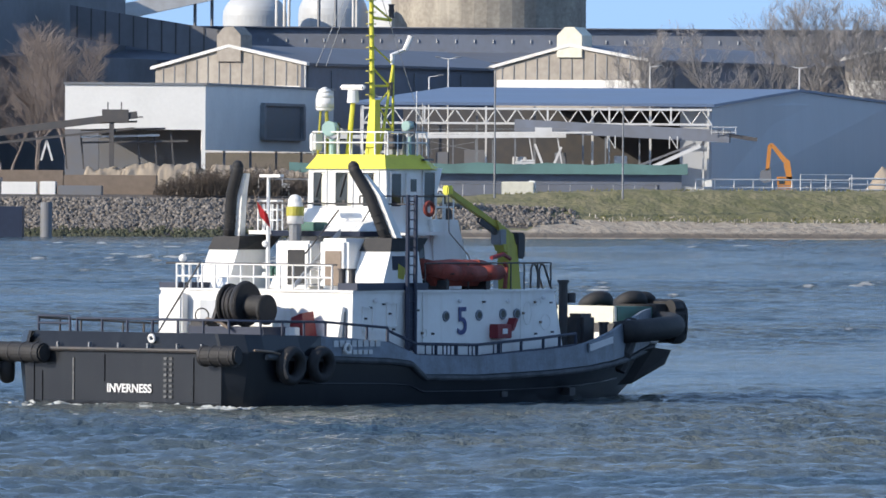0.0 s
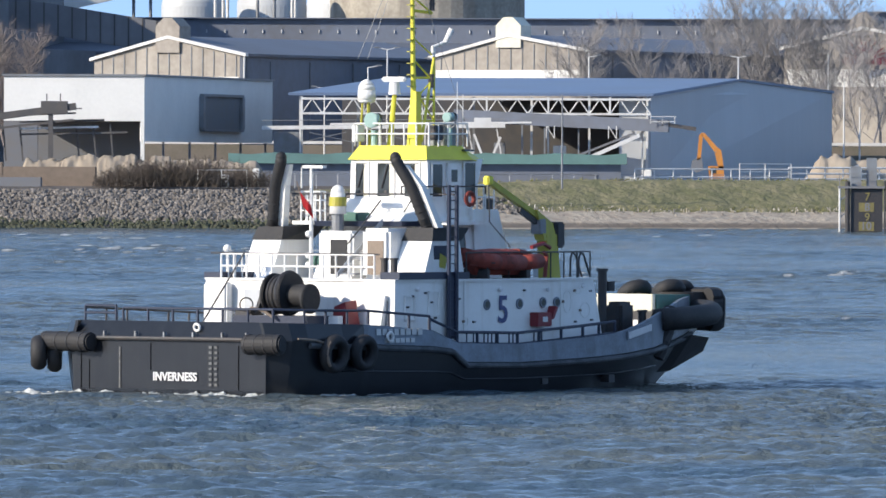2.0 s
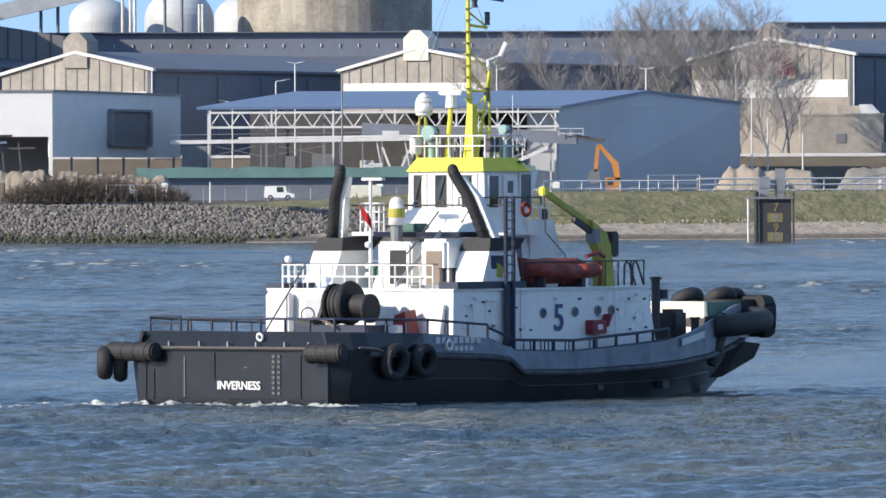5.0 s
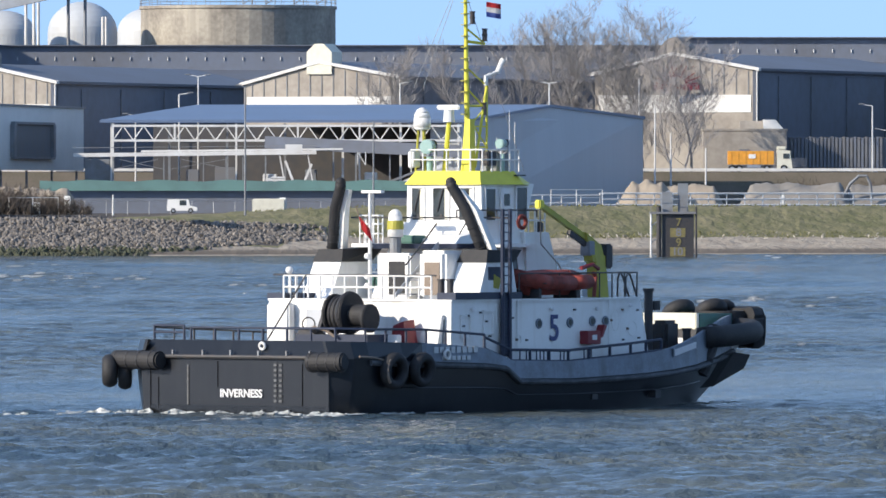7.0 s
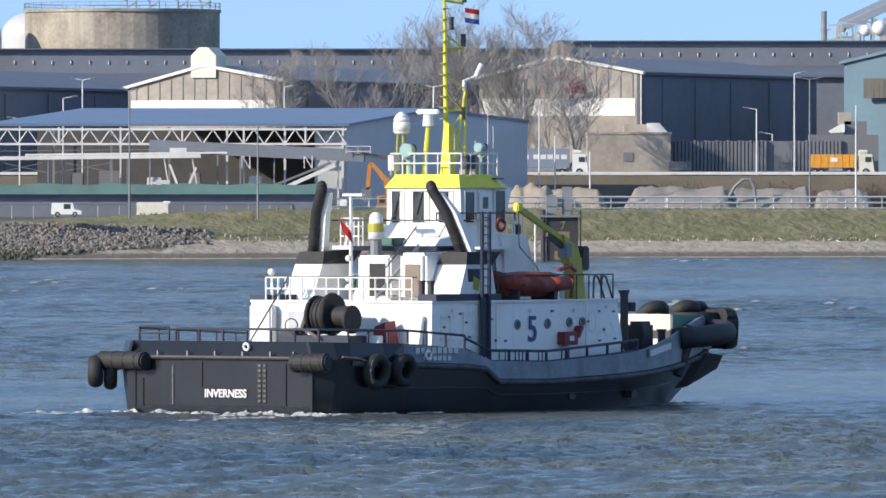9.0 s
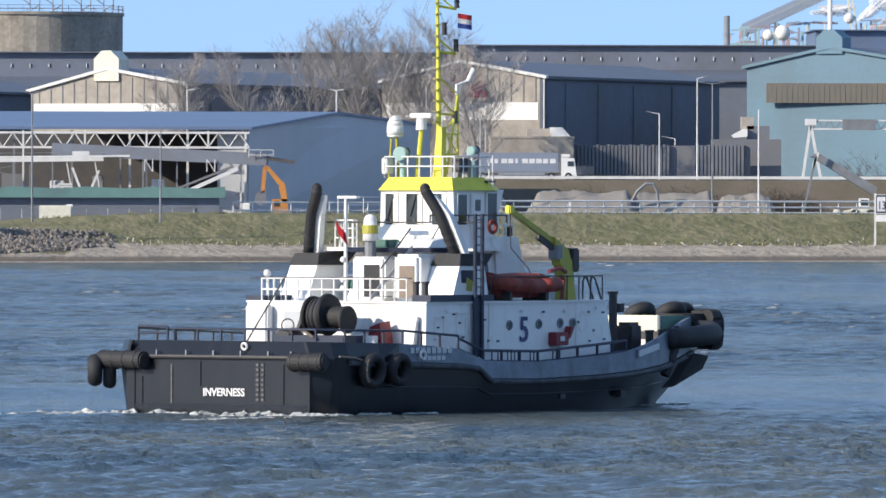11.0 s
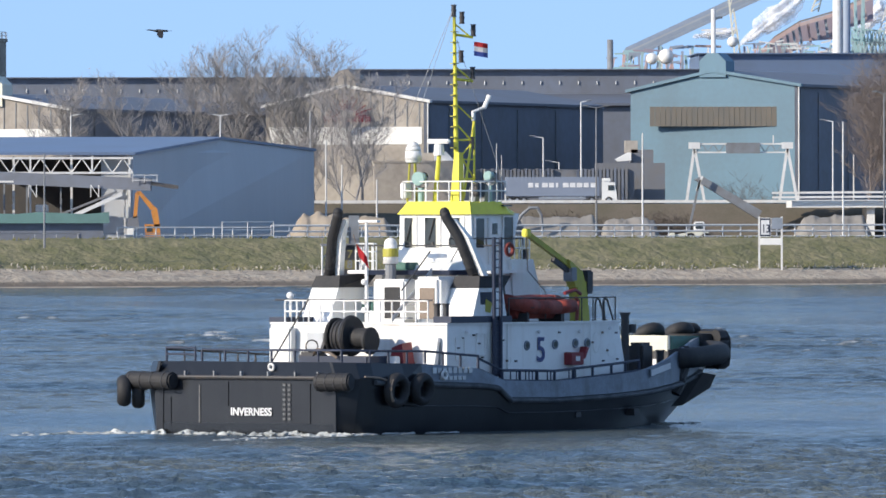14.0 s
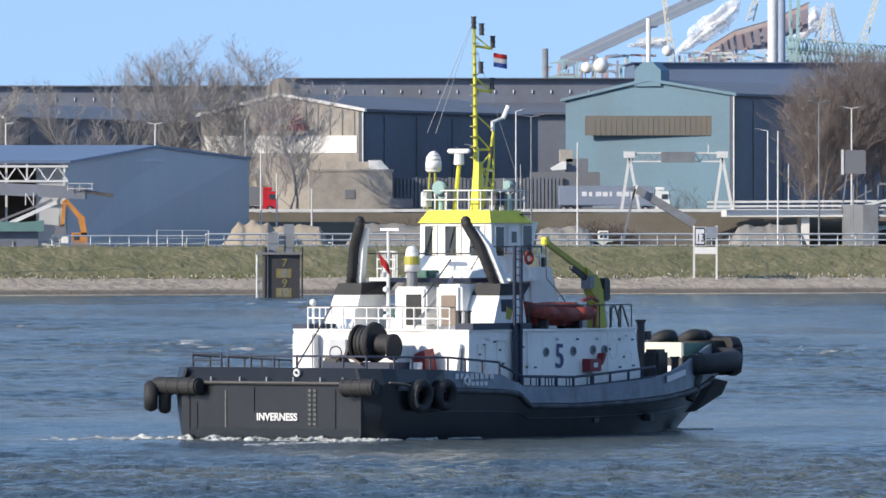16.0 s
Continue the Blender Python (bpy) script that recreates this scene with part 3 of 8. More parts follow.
def tanks():
    def tank(u0, u1, v_top, v_shoulder, d, material, name, label, roof):
        t = thing(name, label, "tank", "storage tanks")
        c, r = (X(u0, d) + X(u1, d)) / 2, (X(u1, d) - X(u0, d)) / 2
        bm = B()
        rod(bm, (c, d + r, GROUND), (c, d + r, Z(v_shoulder, d)), r, seg=48)
        part("shell", bm, material, t, smooth=False)
        bm = B()
        if roof == "dome":
            zs, zt = Z(v_shoulder, d), Z(v_top, d)
            for i in range(8):
                a0, a1 = i / 8 * math.pi / 2, (i + 1) / 8 * math.pi / 2
                rod(bm, (c, d + r, zs + (zt - zs) * math.sin(a0)), (c, d + r, zs + (zt - zs) * math.sin(a1)), r * math.cos(a0), max(r * math.cos(a1), .3), seg=40, cap=False)
            part("dome", bm, material, t, smooth=True)
        else:
            rod(bm, (c, d + r, Z(v_shoulder, d)), (c, d + r, Z(v_shoulder, d) + .5), r + .25, seg=48)
            part("rim", bm, material, t)
            n = 40
            ring = [(c + (r + .1) * math.cos(2 * math.pi * i / n), d + r + (r + .1) * math.sin(2 * math.pi * i / n)) for i in range(n + 1)]
            bm = B()
            zs = Z(v_shoulder, d) + .5
            for (xa, ya), (xb, yb) in zip(ring, ring[1:]):
                rod(bm, (xa, ya, zs), (xa, ya, zs + 1.1), .05, seg=4)
                for k in (.55, 1.1):
                    rod(bm, (xa, ya, zs + k), (xb, yb, zs + k), .04, seg=4)
            part("railing", bm, "irongrey", t)
        return t
    big = tank(244, 592, 5, 14, 1720, "tank", "concrete_tank", "huge round weathered concrete tank with roof railing", "flat")
    for u in (430, 470, 520, 560):
        bm = B()
        p = W(u, 8, 1728)
        for k in range(5):
            rod(bm, p + Vector((0, 0, k * 1.1)), p + Vector((1.6 * (-1) ** k, 0, 1.1 + k * 1.1)), .08, seg=4)
        rod(bm, p, p + Vector((0, 0, 5.5)), .09, seg=4), rod(bm, p + Vector((1.6, 0, 0)), p + Vector((1.6, 0, 5.5)), .09, seg=4)
        part("roof_frame", bm, "irongrey", big)
    tank(-52, 62, 18, 60, 1710, "tankgrey", "dome_tank", "white steel tank with domed roof", "dome")
    tank(82, 206, 2, 58, 1720, "tankgrey", "dome_tank", "white steel tank with domed roof", "dome")
    tank(206, 330, 12, 55, 1750, "tankgrey", "dome_tank", "white steel tank with domed roof", "dome")
    t = thing("pipe_tower", "white steel pipes and ladder between the tanks", "pipework")
    for u in (46, 60, 68, 182, 188):
        bm = B()
        rod(bm, (X(u, 1700), 1700, GROUND), W(u, 30 if u > 100 else 5, 1700), .25, seg=8)
        part("pipe", bm, "ironwhite", t)
    # inclined conveyor galleries
    g = thing("white_conveyor_gallery", "white inclined conveyor gallery on steel trestles", "conveyor")
    a, b = W(-300, 86, 1680), W(180, -22, 1690)
    bm = B()
    o = Vector((0, 3, 0))
    h = Vector((0, 0, 2.6))
    solid(bm, [a, b, b + o, a + o], [a + h, b + h, b + o + h, a + o + h])
    part("gallery", bm, "ironwhite", g)
    for u in (-100, -70, 120, 150):
        p = a + (b - a) * ((u + 300) / 480) + Vector((0, 1.5, 0))
        bm = B()
        rod(bm, (p.x, p.y, GROUND), p, .3, seg=6)
        part("trestle_leg", bm, "irongrey", g)
    g = thing("dark_conveyor_gallery", "dark enclosed conveyor gallery rising to the tower", "conveyor")
    bm = B()
    a, b = W(-320, 100, 1600), W(-20, 148, 1600)
    h = Vector((0, 0, 4.9))
    solid(bm, [a, b, b + o, a + o], [a + h, b + h, b + o + h, a + o + h])
    part("gallery", bm, "tower", g)
    for i in range(12):
        p = a + (b - a) * ((i + .5) / 12)
        box_part("rib", (p.x - .12, p.x + .12, p.y - .12, p.y - .004, p.z, p.z + 4.9), "beltdark", g)
    g = thing("transfer_tower", "tall dark sheet-clad transfer tower", "building")
    for name, u0, d0, u1, d1, v, dp in (("wall", -800, 1490, -222, 1640, -60, 40), ("annex", -330, 1560, -165, 1600, 140, 20)):
        bm = B()
        q = [(X(u0, d0), d0), (X(u1, d1), d1), (X(u1, d1) - 20, d1 + dp), (X(u0, d0) - 20, d0 + dp)]
        solid(bm, [(x, y, GROUND - .3) for x, y in q], [(x, y, Z(v, d1)) for x, y in q])
        part(name, bm, "tower", g)


def turned(u, v, d, turn):
    """A pose at a bearing, turned about the upright."""
    p = W(u, v, d)
    return pose(p.x, p.y, GROUND, 0, 0, turn)


def white_box():
    """The white box-shaped plant building: its lit end and its shaded long side."""
    d = 1330
    t = thing("loading_building", "white sheet-clad box building with open ground floor", "building")
    x0, x1, x2 = X(-328, d), X(-79, d), X(148, d + 70)
    z1, zo = Z(185, d), Z(264, d)
    y = d
    bm = B()
    solid(bm, [(x0, y, zo), (x1, y, zo), (x2, y + 70, zo), (x0 + (x2 - x1), y + 70, zo)], [(x0, y, z1), (x1, y, z1), (x2, y + 70, z1), (x0 + (x2 - x1), y + 70, z1)])
    part("upper_wall", bm, "boxwhite", t)
    bm = B()
    s = [(x0 - .2, y - .2, z1), (x1 + .2, y - .2, z1), (x2 + .3, y + 70, z1), (x0 + (x2 - x1), y + 70, z1)]
    solid(bm, s, [(a, b, c + .3) for a, b, c in s])
    part("roof", bm, "irongrey", t)
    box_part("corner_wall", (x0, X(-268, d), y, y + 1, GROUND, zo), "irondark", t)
    box_part("corner_column", (x1 - .5, x1, y, y + .8, GROUND, zo), "boxwhite", t)
    bm = B()
    solid(bm, [(x1, y + .4, Z(300, d)), (x2, y + 70, Z(300, d)), (x2 - .6, y + 70, Z(300, d)), (x1 - .6, y + .8, Z(300, d))], [(x1, y + .4, zo), (x2, y + 70, zo), (x2 - .6, y + 70, zo), (x1 - .6, y + .8, zo)])
    part("side_wall", bm, "boxwhite", t)
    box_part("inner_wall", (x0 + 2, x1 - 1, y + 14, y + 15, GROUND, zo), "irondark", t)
    for f in np.linspace(.15, .95, 5):
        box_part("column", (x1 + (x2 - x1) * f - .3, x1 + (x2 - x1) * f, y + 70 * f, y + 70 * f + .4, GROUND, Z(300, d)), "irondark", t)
    # a dark plate put in for the open frame in the long side
    q = lambda f, z, o=-.35: Vector((x1 + (x2 - x1) * f - o, y + 70 * f, z))
    za, zb = Z(276, d), Z(217, d)
    f0, f1 = .42, .735
    bm = B()
    solid(bm, [q(f0, za, -.2), q(f1, za, -.2), q(f1, za, .3), q(f0, za, .3)], [q(f0, zb, -.2), q(f1, zb, -.2), q(f1, zb, .3), q(f0, zb, .3)])
    part("opening", bm, "irondark", t, "dark plate put in for the opening")
    for fa, fb, z_a, z_b in ((f0, f1, zb, zb + .35), (f0, f1, za - .3, za), (f0 - .006, f0 + .012, za, zb), (f1 - .012, f1 + .006, za, zb)):
        bm = B()
        solid(bm, [q(fa, z_a, -.6), q(fb, z_a, -.6), q(fb, z_a, 0), q(fa, z_a, 0)], [q(fa, z_b, -.6), q(fb, z_b, -.6), q(fb, z_b, 0), q(fa, z_b, 0)])
        part("opening_frame", bm, "irongrey", t)
    return t


def big_shed():
    """The open-sided shed whose gable end looks away from the sun."""
    d = 1352
    t = thing("open_storage_shed", "blue-grey open-sided storage shed with white lattice girder", "building")
    xa, xb = X(190, d), X(818, d)
    y2 = d + 80
    xc, xr = X(973, d + 40), X(1138, y2)
    ze, za, zr = Z(216, d), Z(190, d + 40), Z(211, y2)
    zg = GROUND
    # gable end wall
    bm = B()
    ring = lambda o: [(xb + o, d, zg), (xr + o, y2, zg), (xr + o, y2, zr), (xc + o, d + 40, za), (xb + o, d, ze)]
    solid(bm, ring(0), ring(-.5))
    part("gable_wall", bm, "shed", t)
    bm = B()
    L = xb - xa
    s = [(xa - 1, d - .8, ze - .1), (xb + .3, d - .8, ze - .1), (xc + .3, d + 40, za), (xc - L - 1, d + 40, za)]
    solid(bm, s, [(p[0], p[1], p[2] + .35) for p in s])
    part("roof", bm, "shedroof", t)
    bm = B()
    s = [(xc + .3, d + 40, za), (xr + .3, y2, zr), (xr - L, y2, zr), (xc - L, d + 40, za)]
    solid(bm, s, [(p[0], p[1], p[2] + .35) for p in s])
    part("roof", bm, "shedroof", t)
    # the back wall's dark colour carries the shade inside the open shed
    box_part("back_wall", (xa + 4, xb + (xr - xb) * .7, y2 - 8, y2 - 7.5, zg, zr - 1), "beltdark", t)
    box_part("side_partition", (xb - 4.2, xb - .6, d + 2, d + 2.4, zg, ze - .6), "shed", t)
    for x in np.arange(xa + .4, xb, 7.6):
        box_part("column", (x, x + .3, d - .2, d + .1, zg, ze - .2), "ironwhite" if int(x) % 2 else "irongrey", t)
    # lattice girder along the eave
    g = thing("lattice_girder", "white painted steel lattice girder under the eave", "girder")
    zt, zb = Z(223, d - 1.2), Z(249, d - 1.2)
    y = d - 1.4
    x0 = X(200, y)
    for z in (zt, zb):
        box_part("chord", (x0, xb, y - .15, y + .15, z - .14, z + .14), "ironwhite", g)
    n = 34
    st = (xb - x0) / n
    for i in range(n):
        x = x0 + i * st
        bm = B()
        rod(bm, (x, y, zt if i % 2 else zb), (x + st, y, zb if i % 2 else zt), .085, seg=6)
        part("diagonal", bm, "ironwhite", g)
    for i in range(0, n + 1, 6):
        x = x0 + i * st
        box_part("upright", (x - .12, x + .12, y - .14, y + .14, zg if i % 12 == 0 else zb, zt + .3), "ironwhite", g)


def fence_run(name, label, u0, u1, dd, v0, v1, material, step, rails, group, rail_r=.045):
    """A post-and-rail fence along the crest, dd metres behind the waterline."""
    t = thing(name, label, "fence", group)
    pts = []
    u = u0
    while u <= u1 + .01:
        d = shore(u) + dd
        pts.append((X(u, d), d, Z(v0, d), Z(v1, d)))
        u += step
    for x, y, zb, zt in pts:
        bm = B()
        rod(bm, (x, y, zb - .8), (x, y, zt + .05), .055 if material == "steel" else .10, seg=6)
        part("post", bm, material, t)
    for f in rails:
        for (x, y, zb, zt), (x2, y2, zb2, zt2) in zip(pts, pts[1:]):
            bm = B()
            rod(bm, (x, y, zb + (zt - zb) * f), (x2, y2, zb2 + (zt2 - zb2) * f), rail_r, seg=5)
            part("rail", bm, material, t)
    return t


main_hall()
gable("concrete_gable_hall", "stained concrete gabled hall front with dark ribs", "concrete", -168, 96, 155, 147, -36, 118, -57, -15, 80, 142, "concrete", 1470, 185)
gable("concrete_gable_hall", "stained concrete gabled hall front with pale ridge ventilator", "concrete", 432, 706, 150, 138, 567, 113, 545, 589, 77, 131, "buff", 1490, 171)
gable("concrete_gable_hall", "stained concrete gabled hall front with faded red sun sign", "concrete", 1053, 1338, 132, 124, 1194, 98, 1171, 1215, 67, 108, "concrete", 1520, 168)
gable("blue_gable_hall", "light blue sheet-clad gabled hall with louvre panel", "bluehall", 1699, 1996, 105, 96, 1847, 72, 1823, 1870, 37, 80, "bluehall", 1510)
tanks()
white_box()
big_shed()
fence_run("mesh_fence", "grey wire mesh fence on the bank crest", 150, 1062, 34, 388, 356, "steel", 38, (.05, 1.0), "bank fences")
fence_run("white_railing", "white tubular railing along the bank crest", 1062, 2440, 32, 366, 343, "ironwhite", 32, (.12, .55, 1.0), "bank fences", .135)
fence_run("white_railing", "lower white tubular railing along the bank crest", 790, 1062, 32, 366, 346, "ironwhite", 34, (.3, 1.0), "bank fences", .10)


# ---- the tug ----
tug = thing("tugboat", "black-hulled harbour tug with white superstructure and yellow wheelhouse roof", "tugboat")


def lerp(table, x):
    return float(np.interp(x, [p[0] for p in table], [p[1] for p in table]))


DECK_HALF = [(0, 4.05), (.5, 4.7), (1.2, 4.8), (16, 4.75), (18, 4.5), (20, 4.0), (22, 3.2), (24, 2.2), (26, 1.0), (27, .25)]
WATER_HALF = [(0, 3.95), (.6, 4.5), (14, 4.45), (16, 4.15), (18, 3.5), (20, 2.6), (22, 1.6), (24, .6), (25, .05), (27, .02)]
SHEER = [(0, 1.9), (4, 1.75), (7.4, 1.65), (8.5, 1.55), (9.2, 1.12), (12, 1.08), (15.5, 1.18), (18, 1.3), (20, 1.45), (24, 1.8), (27, 2.0)]
RAIL = [(0, 2.45), (4.4, 2.36), (7.4, 2.16), (8.9, 1.72), (12, 1.66), (15.5, 1.83), (17.4, 1.95), (19, 2.2), (20.5, 2.5), (22, 2.75), (24, 3.0), (27, 3.1)]
STATIONS = [0, .5, 1.2] + [2 + i for i in range(6)] + [7.4, 8, 8.5, 8.9, 9.2] + [10 + i for i in range(18)]


def hull():
    bm = B()
    rows = []
    for x in STATIONS:
        hw, hd, zs = lerp(WATER_HALF, x), lerp(DECK_HALF, x), lerp(SHEER, x)
        keel = lerp([(24.2, -1.2), (25, -.1), (26, .55), (27, 1.15)], x)
        side = [(x, hw * .9, -1.2), (x, hw, -.05), (x, hw + (hd - hw) * .6, zs * .5), (x, hd, zs)]
        pts = [(p[0], p[1], p[2]) for p in side] + [(x, hd - .35, zs - .02), (x, -hd + .35, zs - .02)] + [(p[0], -p[1], p[2]) for p in reversed(side)]
        rows.append([bm.verts.new((p[0], p[1], max(p[2], keel + .004 * i))) for i, p in enumerate(pts)])
    k = len(rows[0])
    for a, b in zip(rows, rows[1:]):
        for i in range(k - 1):
            bm.faces.new((a[i], b[i], b[i + 1], a[i + 1]))
    bm.faces.new(rows[0]), bm.faces.new(rows[-1][::-1])
    h_ = part("hull", bm, "black", tug, "black painted steel hull with scrape marks and painted sheen", smooth=True)
    h_.data.set_sharp_from_angle(angle=radians(38))
    for name, x0, x1, m, lab in (("stern_bulwark", 0, 4, "black", "black stern bulwark"), ("side_bulwark", 4, 22, "grey", "grey-blue side bulwark"), ("bow_bulwark", 22, 27, "grey", "grey-blue bow bulwark")):
        xs = [x for x in STATIONS if x0 <= x <= x1]
        for s in (1, -1):
            bm = B()
            rows = []
            for x in xs:
                hd, zs, zt = lerp(DECK_HALF, x), lerp(SHEER, x), lerp(RAIL, x)
                inn = .18 if x < 4 else .05
                rows.append([bm.verts.new((x, s * p, z)) for p, z in ((hd, zs), (hd - inn, zt), (hd - inn - .12, zt), (hd - .12, zs))])
            for a, b in zip(rows, rows[1:]):
                for i in range(4):
                    bm.faces.new((a[i], b[i], b[(i + 1) % 4], a[(i + 1) % 4]))
            bm.faces.new(rows[0]), bm.faces.new(rows[-1][::-1])
            part(name, bm, m, tug, lab)
    bm = B()
    solid(bm, [(0, -4.05, 1.9), (.14, -4.05, 1.9), (.14, 4.05, 1.9), (0, 4.05, 1.9)], [(.35, -3.9, 2.45), (.47, -3.9, 2.45), (.47, 3.9, 2.45), (.35, 3.9, 2.45)])
    part("stern_bulwark", bm, "black", tug)


hull()
# deckhouse
bm = B()
low = [(6.5, 3.95), (6.5, -3.95), (10, -4.0), (15, -3.75), (18.55, -3.18), (19.0, 0), (18.55, 3.18), (15, 3.75), (10, 4.0)]
high = [(6.55, 3.95), (6.55, -3.95), (10, -4.0), (15, -3.72), (17.9, -3.16), (18.3, 0), (17.9, 3.16), (15, 3.72), (10, 4.0)]
solid(bm, [(x, y, 1.1) for x, y in low], [(x, y, 3.72) for x, y in high])
part("deckhouse", bm, "white", tug, "white steel deckhouse", bevel=0.08)
bm = B()
solid(bm, [(9.6, 2.0, 3.7), (9.6, -2.0, 3.7), (13.4, -2.0, 3.7), (13.4, 2.0, 3.7)], [(10.4, 1.7, 5.8), (10.4, -1.7, 5.8), (13.4, -1.7, 5.8), (13.4, 1.7, 5.8)])
part("tower", bm, "white", tug, bevel=0.06)
bm = B()
solid(bm, [(13.2, 1.95, 3.7), (13.2, -1.95, 3.7), (15.2, -1.95, 3.7), (15.8, -1.2, 3.7), (15.8, 1.2, 3.7), (15.2, 1.95, 3.7)], [(13.2, 1.85, 6.0), (13.2, -1.85, 6.0), (14.5, -1.85, 6.0), (15.0, -1.2, 6.0), (15.0, 1.2, 6.0), (14.5, 1.85, 6.0)])
part("tower_front", bm, "white", tug, "rounded white front of the tower", bevel=0.25)
bm = B()
solid(bm, [(11.1, 1.65, 5.75), (11.1, -1.65, 5.75), (13.3, -1.65, 5.75), (13.3, 1.65, 5.75)], [(11.1, 1.6, 7.65), (11.1, -1.6, 7.65), (14.0, -1.6, 7.65), (14.0, 1.6, 7.65)])
wheelhouse = part("wheelhouse", bm, "white", tug, "white wheelhouse with tall windows")
bm = B()
solid(bm, [(10.98, 1.64, 7.62), (10.98, -1.68, 7.62), (13.2, -1.82, 7.62), (14.25, -1.4, 7.56), (14.25, 1.4, 7.56), (13.2, 1.8, 7.62)], [(11.25, 1.36, 8.08), (11.25, -1.42, 8.08), (13.0, -1.5, 8.08), (13.6, -1.1, 8.02), (13.6, 1.1, 8.02), (13.0, 1.45, 8.08)])
part("wheelhouse_roof", bm, "yellow", tug, "bright yellow wheelhouse roof", bevel=0.03)


def text_part(body, size, m, material, parent, name="lettering", label="", bold=0.0):
    cu = bpy.data.curves.new(name, "FONT")
    cu.body, cu.size, cu.extrude, cu.offset = body, size, 0.008, bold
    tmp = new(name + "_curve", cu)
    me = bpy.data.meshes.new_from_object(tmp.evaluated_get(bpy.context.evaluated_depsgraph_get()))
    bpy.data.objects.remove(tmp)
    me.materials.clear()
    me.materials.append(M[material])
    ob = new(name, me)
    ob.parent, ob.matrix_local = parent, m
    return tagged(ob, label)


AFT = Matrix(((0, 0, -1, 0), (-1, 0, 0, 0), (0, 1, 0, 0), (0, 0, 0, 1)))       # reads from astern
STARBOARD = Matrix(((1, 0, 0, 0), (0, 0, -1, 0), (0, 1, 0, 0), (0, 0, 0, 1)))   # reads from starboard


def rails(name, pts, height, levels, step, material, parent, r=.025, label=""):
    """A railing on a line of foot points; each post and each rail is a piece under it."""
    g = None
    for (a, b) in zip(pts, pts[1:]):
        a, b = Vector(a), Vector(b)
        n = max(1, round((b - a).length / step))
        for lv in levels:
            bm = B()
            rod(bm, a + Vector((0, 0, height * lv)), b + Vector((0, 0, height * lv)), r, seg=6)
            if g is None:
                g = part(name, bm, material, parent, label)
            else:
                part("rail", bm, material, g)
        for i in range(n + 1):
            p = a + (b - a) * i / n
            if i == n and b != Vector(pts[-1]):
                continue
            bm = B()
            rod(bm, p, p + Vector((0, 0, height)), r * 1.1, seg=6)
            part("post", bm, material, g)
    return g


# lettering and marks on the hull
text_part("INVERNESS", .375, Matrix.Translation((-.045, .60, .575)) @ AFT @ Matrix.Diagonal((.99, 1, 1, 1)), "flagwhite", tug, "port_name", "white painted port of registry", .009)
for i in range(8):
    for dy in (0, .22):
        box_part("draught_mark", (-.05, -.02, -1.72 - dy - .12, -1.72 - dy, .42 + i * .17, .50 + i * .17), "draught", tug)
# added upright strips on the transom: one pale, the others hull black
for y, z0, z1, w in ((2.0, .3, 1.62, .03), (-2.9, .3, 1.7, .02), (.75, .9, 1.75, .035), (3.3, .2, 1.2, .015), (3.72, .02, 1.6, .09), (-4.0, .02, 1.6, .05)):
    box_part("stern_weld_strip", (-.035, .0, y - w, y + w, z0, z1), "draught" if w == .03 else "black", tug)
SIDE = lambda x: -4.0 + (x - 10) * .05 if x > 10 else -3.95 - (x - 6.5) * .0143
text_part("5", 1.24, Matrix.Translation((11.86, SIDE(12) - .03, 2.36)) @ Matrix.Rotation(radians(2.9), 4, "Z") @ STARBOARD, "blue", tug, "number_five", "dark blue painted number five", .015)
# hull name boards, unreadable
bm = B()
box(bm, 18.0, 19.9, -.02, .02, 1.72, 2.02, Matrix.Translation((0, -4.02, 0)))
for v in bm.verts:
    v.co.y = -lerp(DECK_HALF, v.co.x) - .03 + (.04 if v.co.y > -4.02 else 0)
    v.co.z += (v.co.x - 18.0) * .14
part("name_board", bm, "grey", tug)
for i in range(9):
    x = 18.08 + i * .2
    bm = B()
    y = -lerp(DECK_HALF, x) - .05
    box(bm, x, x + .13, y, y + .03, 1.76 + (x - 18.0) * .14, 1.98 + (x - 18.0) * .14)
    part("name_bar", bm, "flagwhite", tug)
for i in range(8):
    box_part("name_bar", (4.6 + i * .3, 4.6 + i * .3 + .22, -4.79, -4.76, 2.02, 2.22), "steel", tug)
for i in range(6):
    box_part("name_bar", (5.0 + i * .26, 5.0 + i * .26 + .2, -4.82, -4.77, 1.78, 1.92), "steel", tug)
# the dark wet belt above the water
box_part("wet_belt", (-.016, -.002, -3.93, 3.62, -.15, .30), "wet", tug, "wet black belt along the waterline")
# rubbing strakes
for s in (1, -1):
    bm = B()
    sweep(bm, [(x, s * (lerp(DECK_HALF, x) + .03), lerp(SHEER, x) - .12) for x in STATIONS[2:-1]], .095, 8)
    part("rubbing_strake", bm, "strake", tug, "scuffed dark rubber rubbing strake")
    bm = B()
    sweep(bm, [(x, s * (lerp(WATER_HALF, x) + (lerp(DECK_HALF, x) - lerp(WATER_HALF, x)) * .6 + .02), lerp(SHEER, x) * .5) for x in STATIONS[4:-5]], .03, 6)
    part("knuckle_bead", bm, "black", tug)
bm = B()
rod(bm, (-.08, 3.4, 1.9), (-.08, -3.9, 1.9), .075, seg=8)
part("stern_pipe_rail", bm, "dark", tug)
for y in (2.6, 1.3, .1, -1.1, -2.3, -3.3):
    box_part("stern_bracket", (-.12, .0, y - .03, y + .03, 1.9, 2.12), "irongrey", tug)
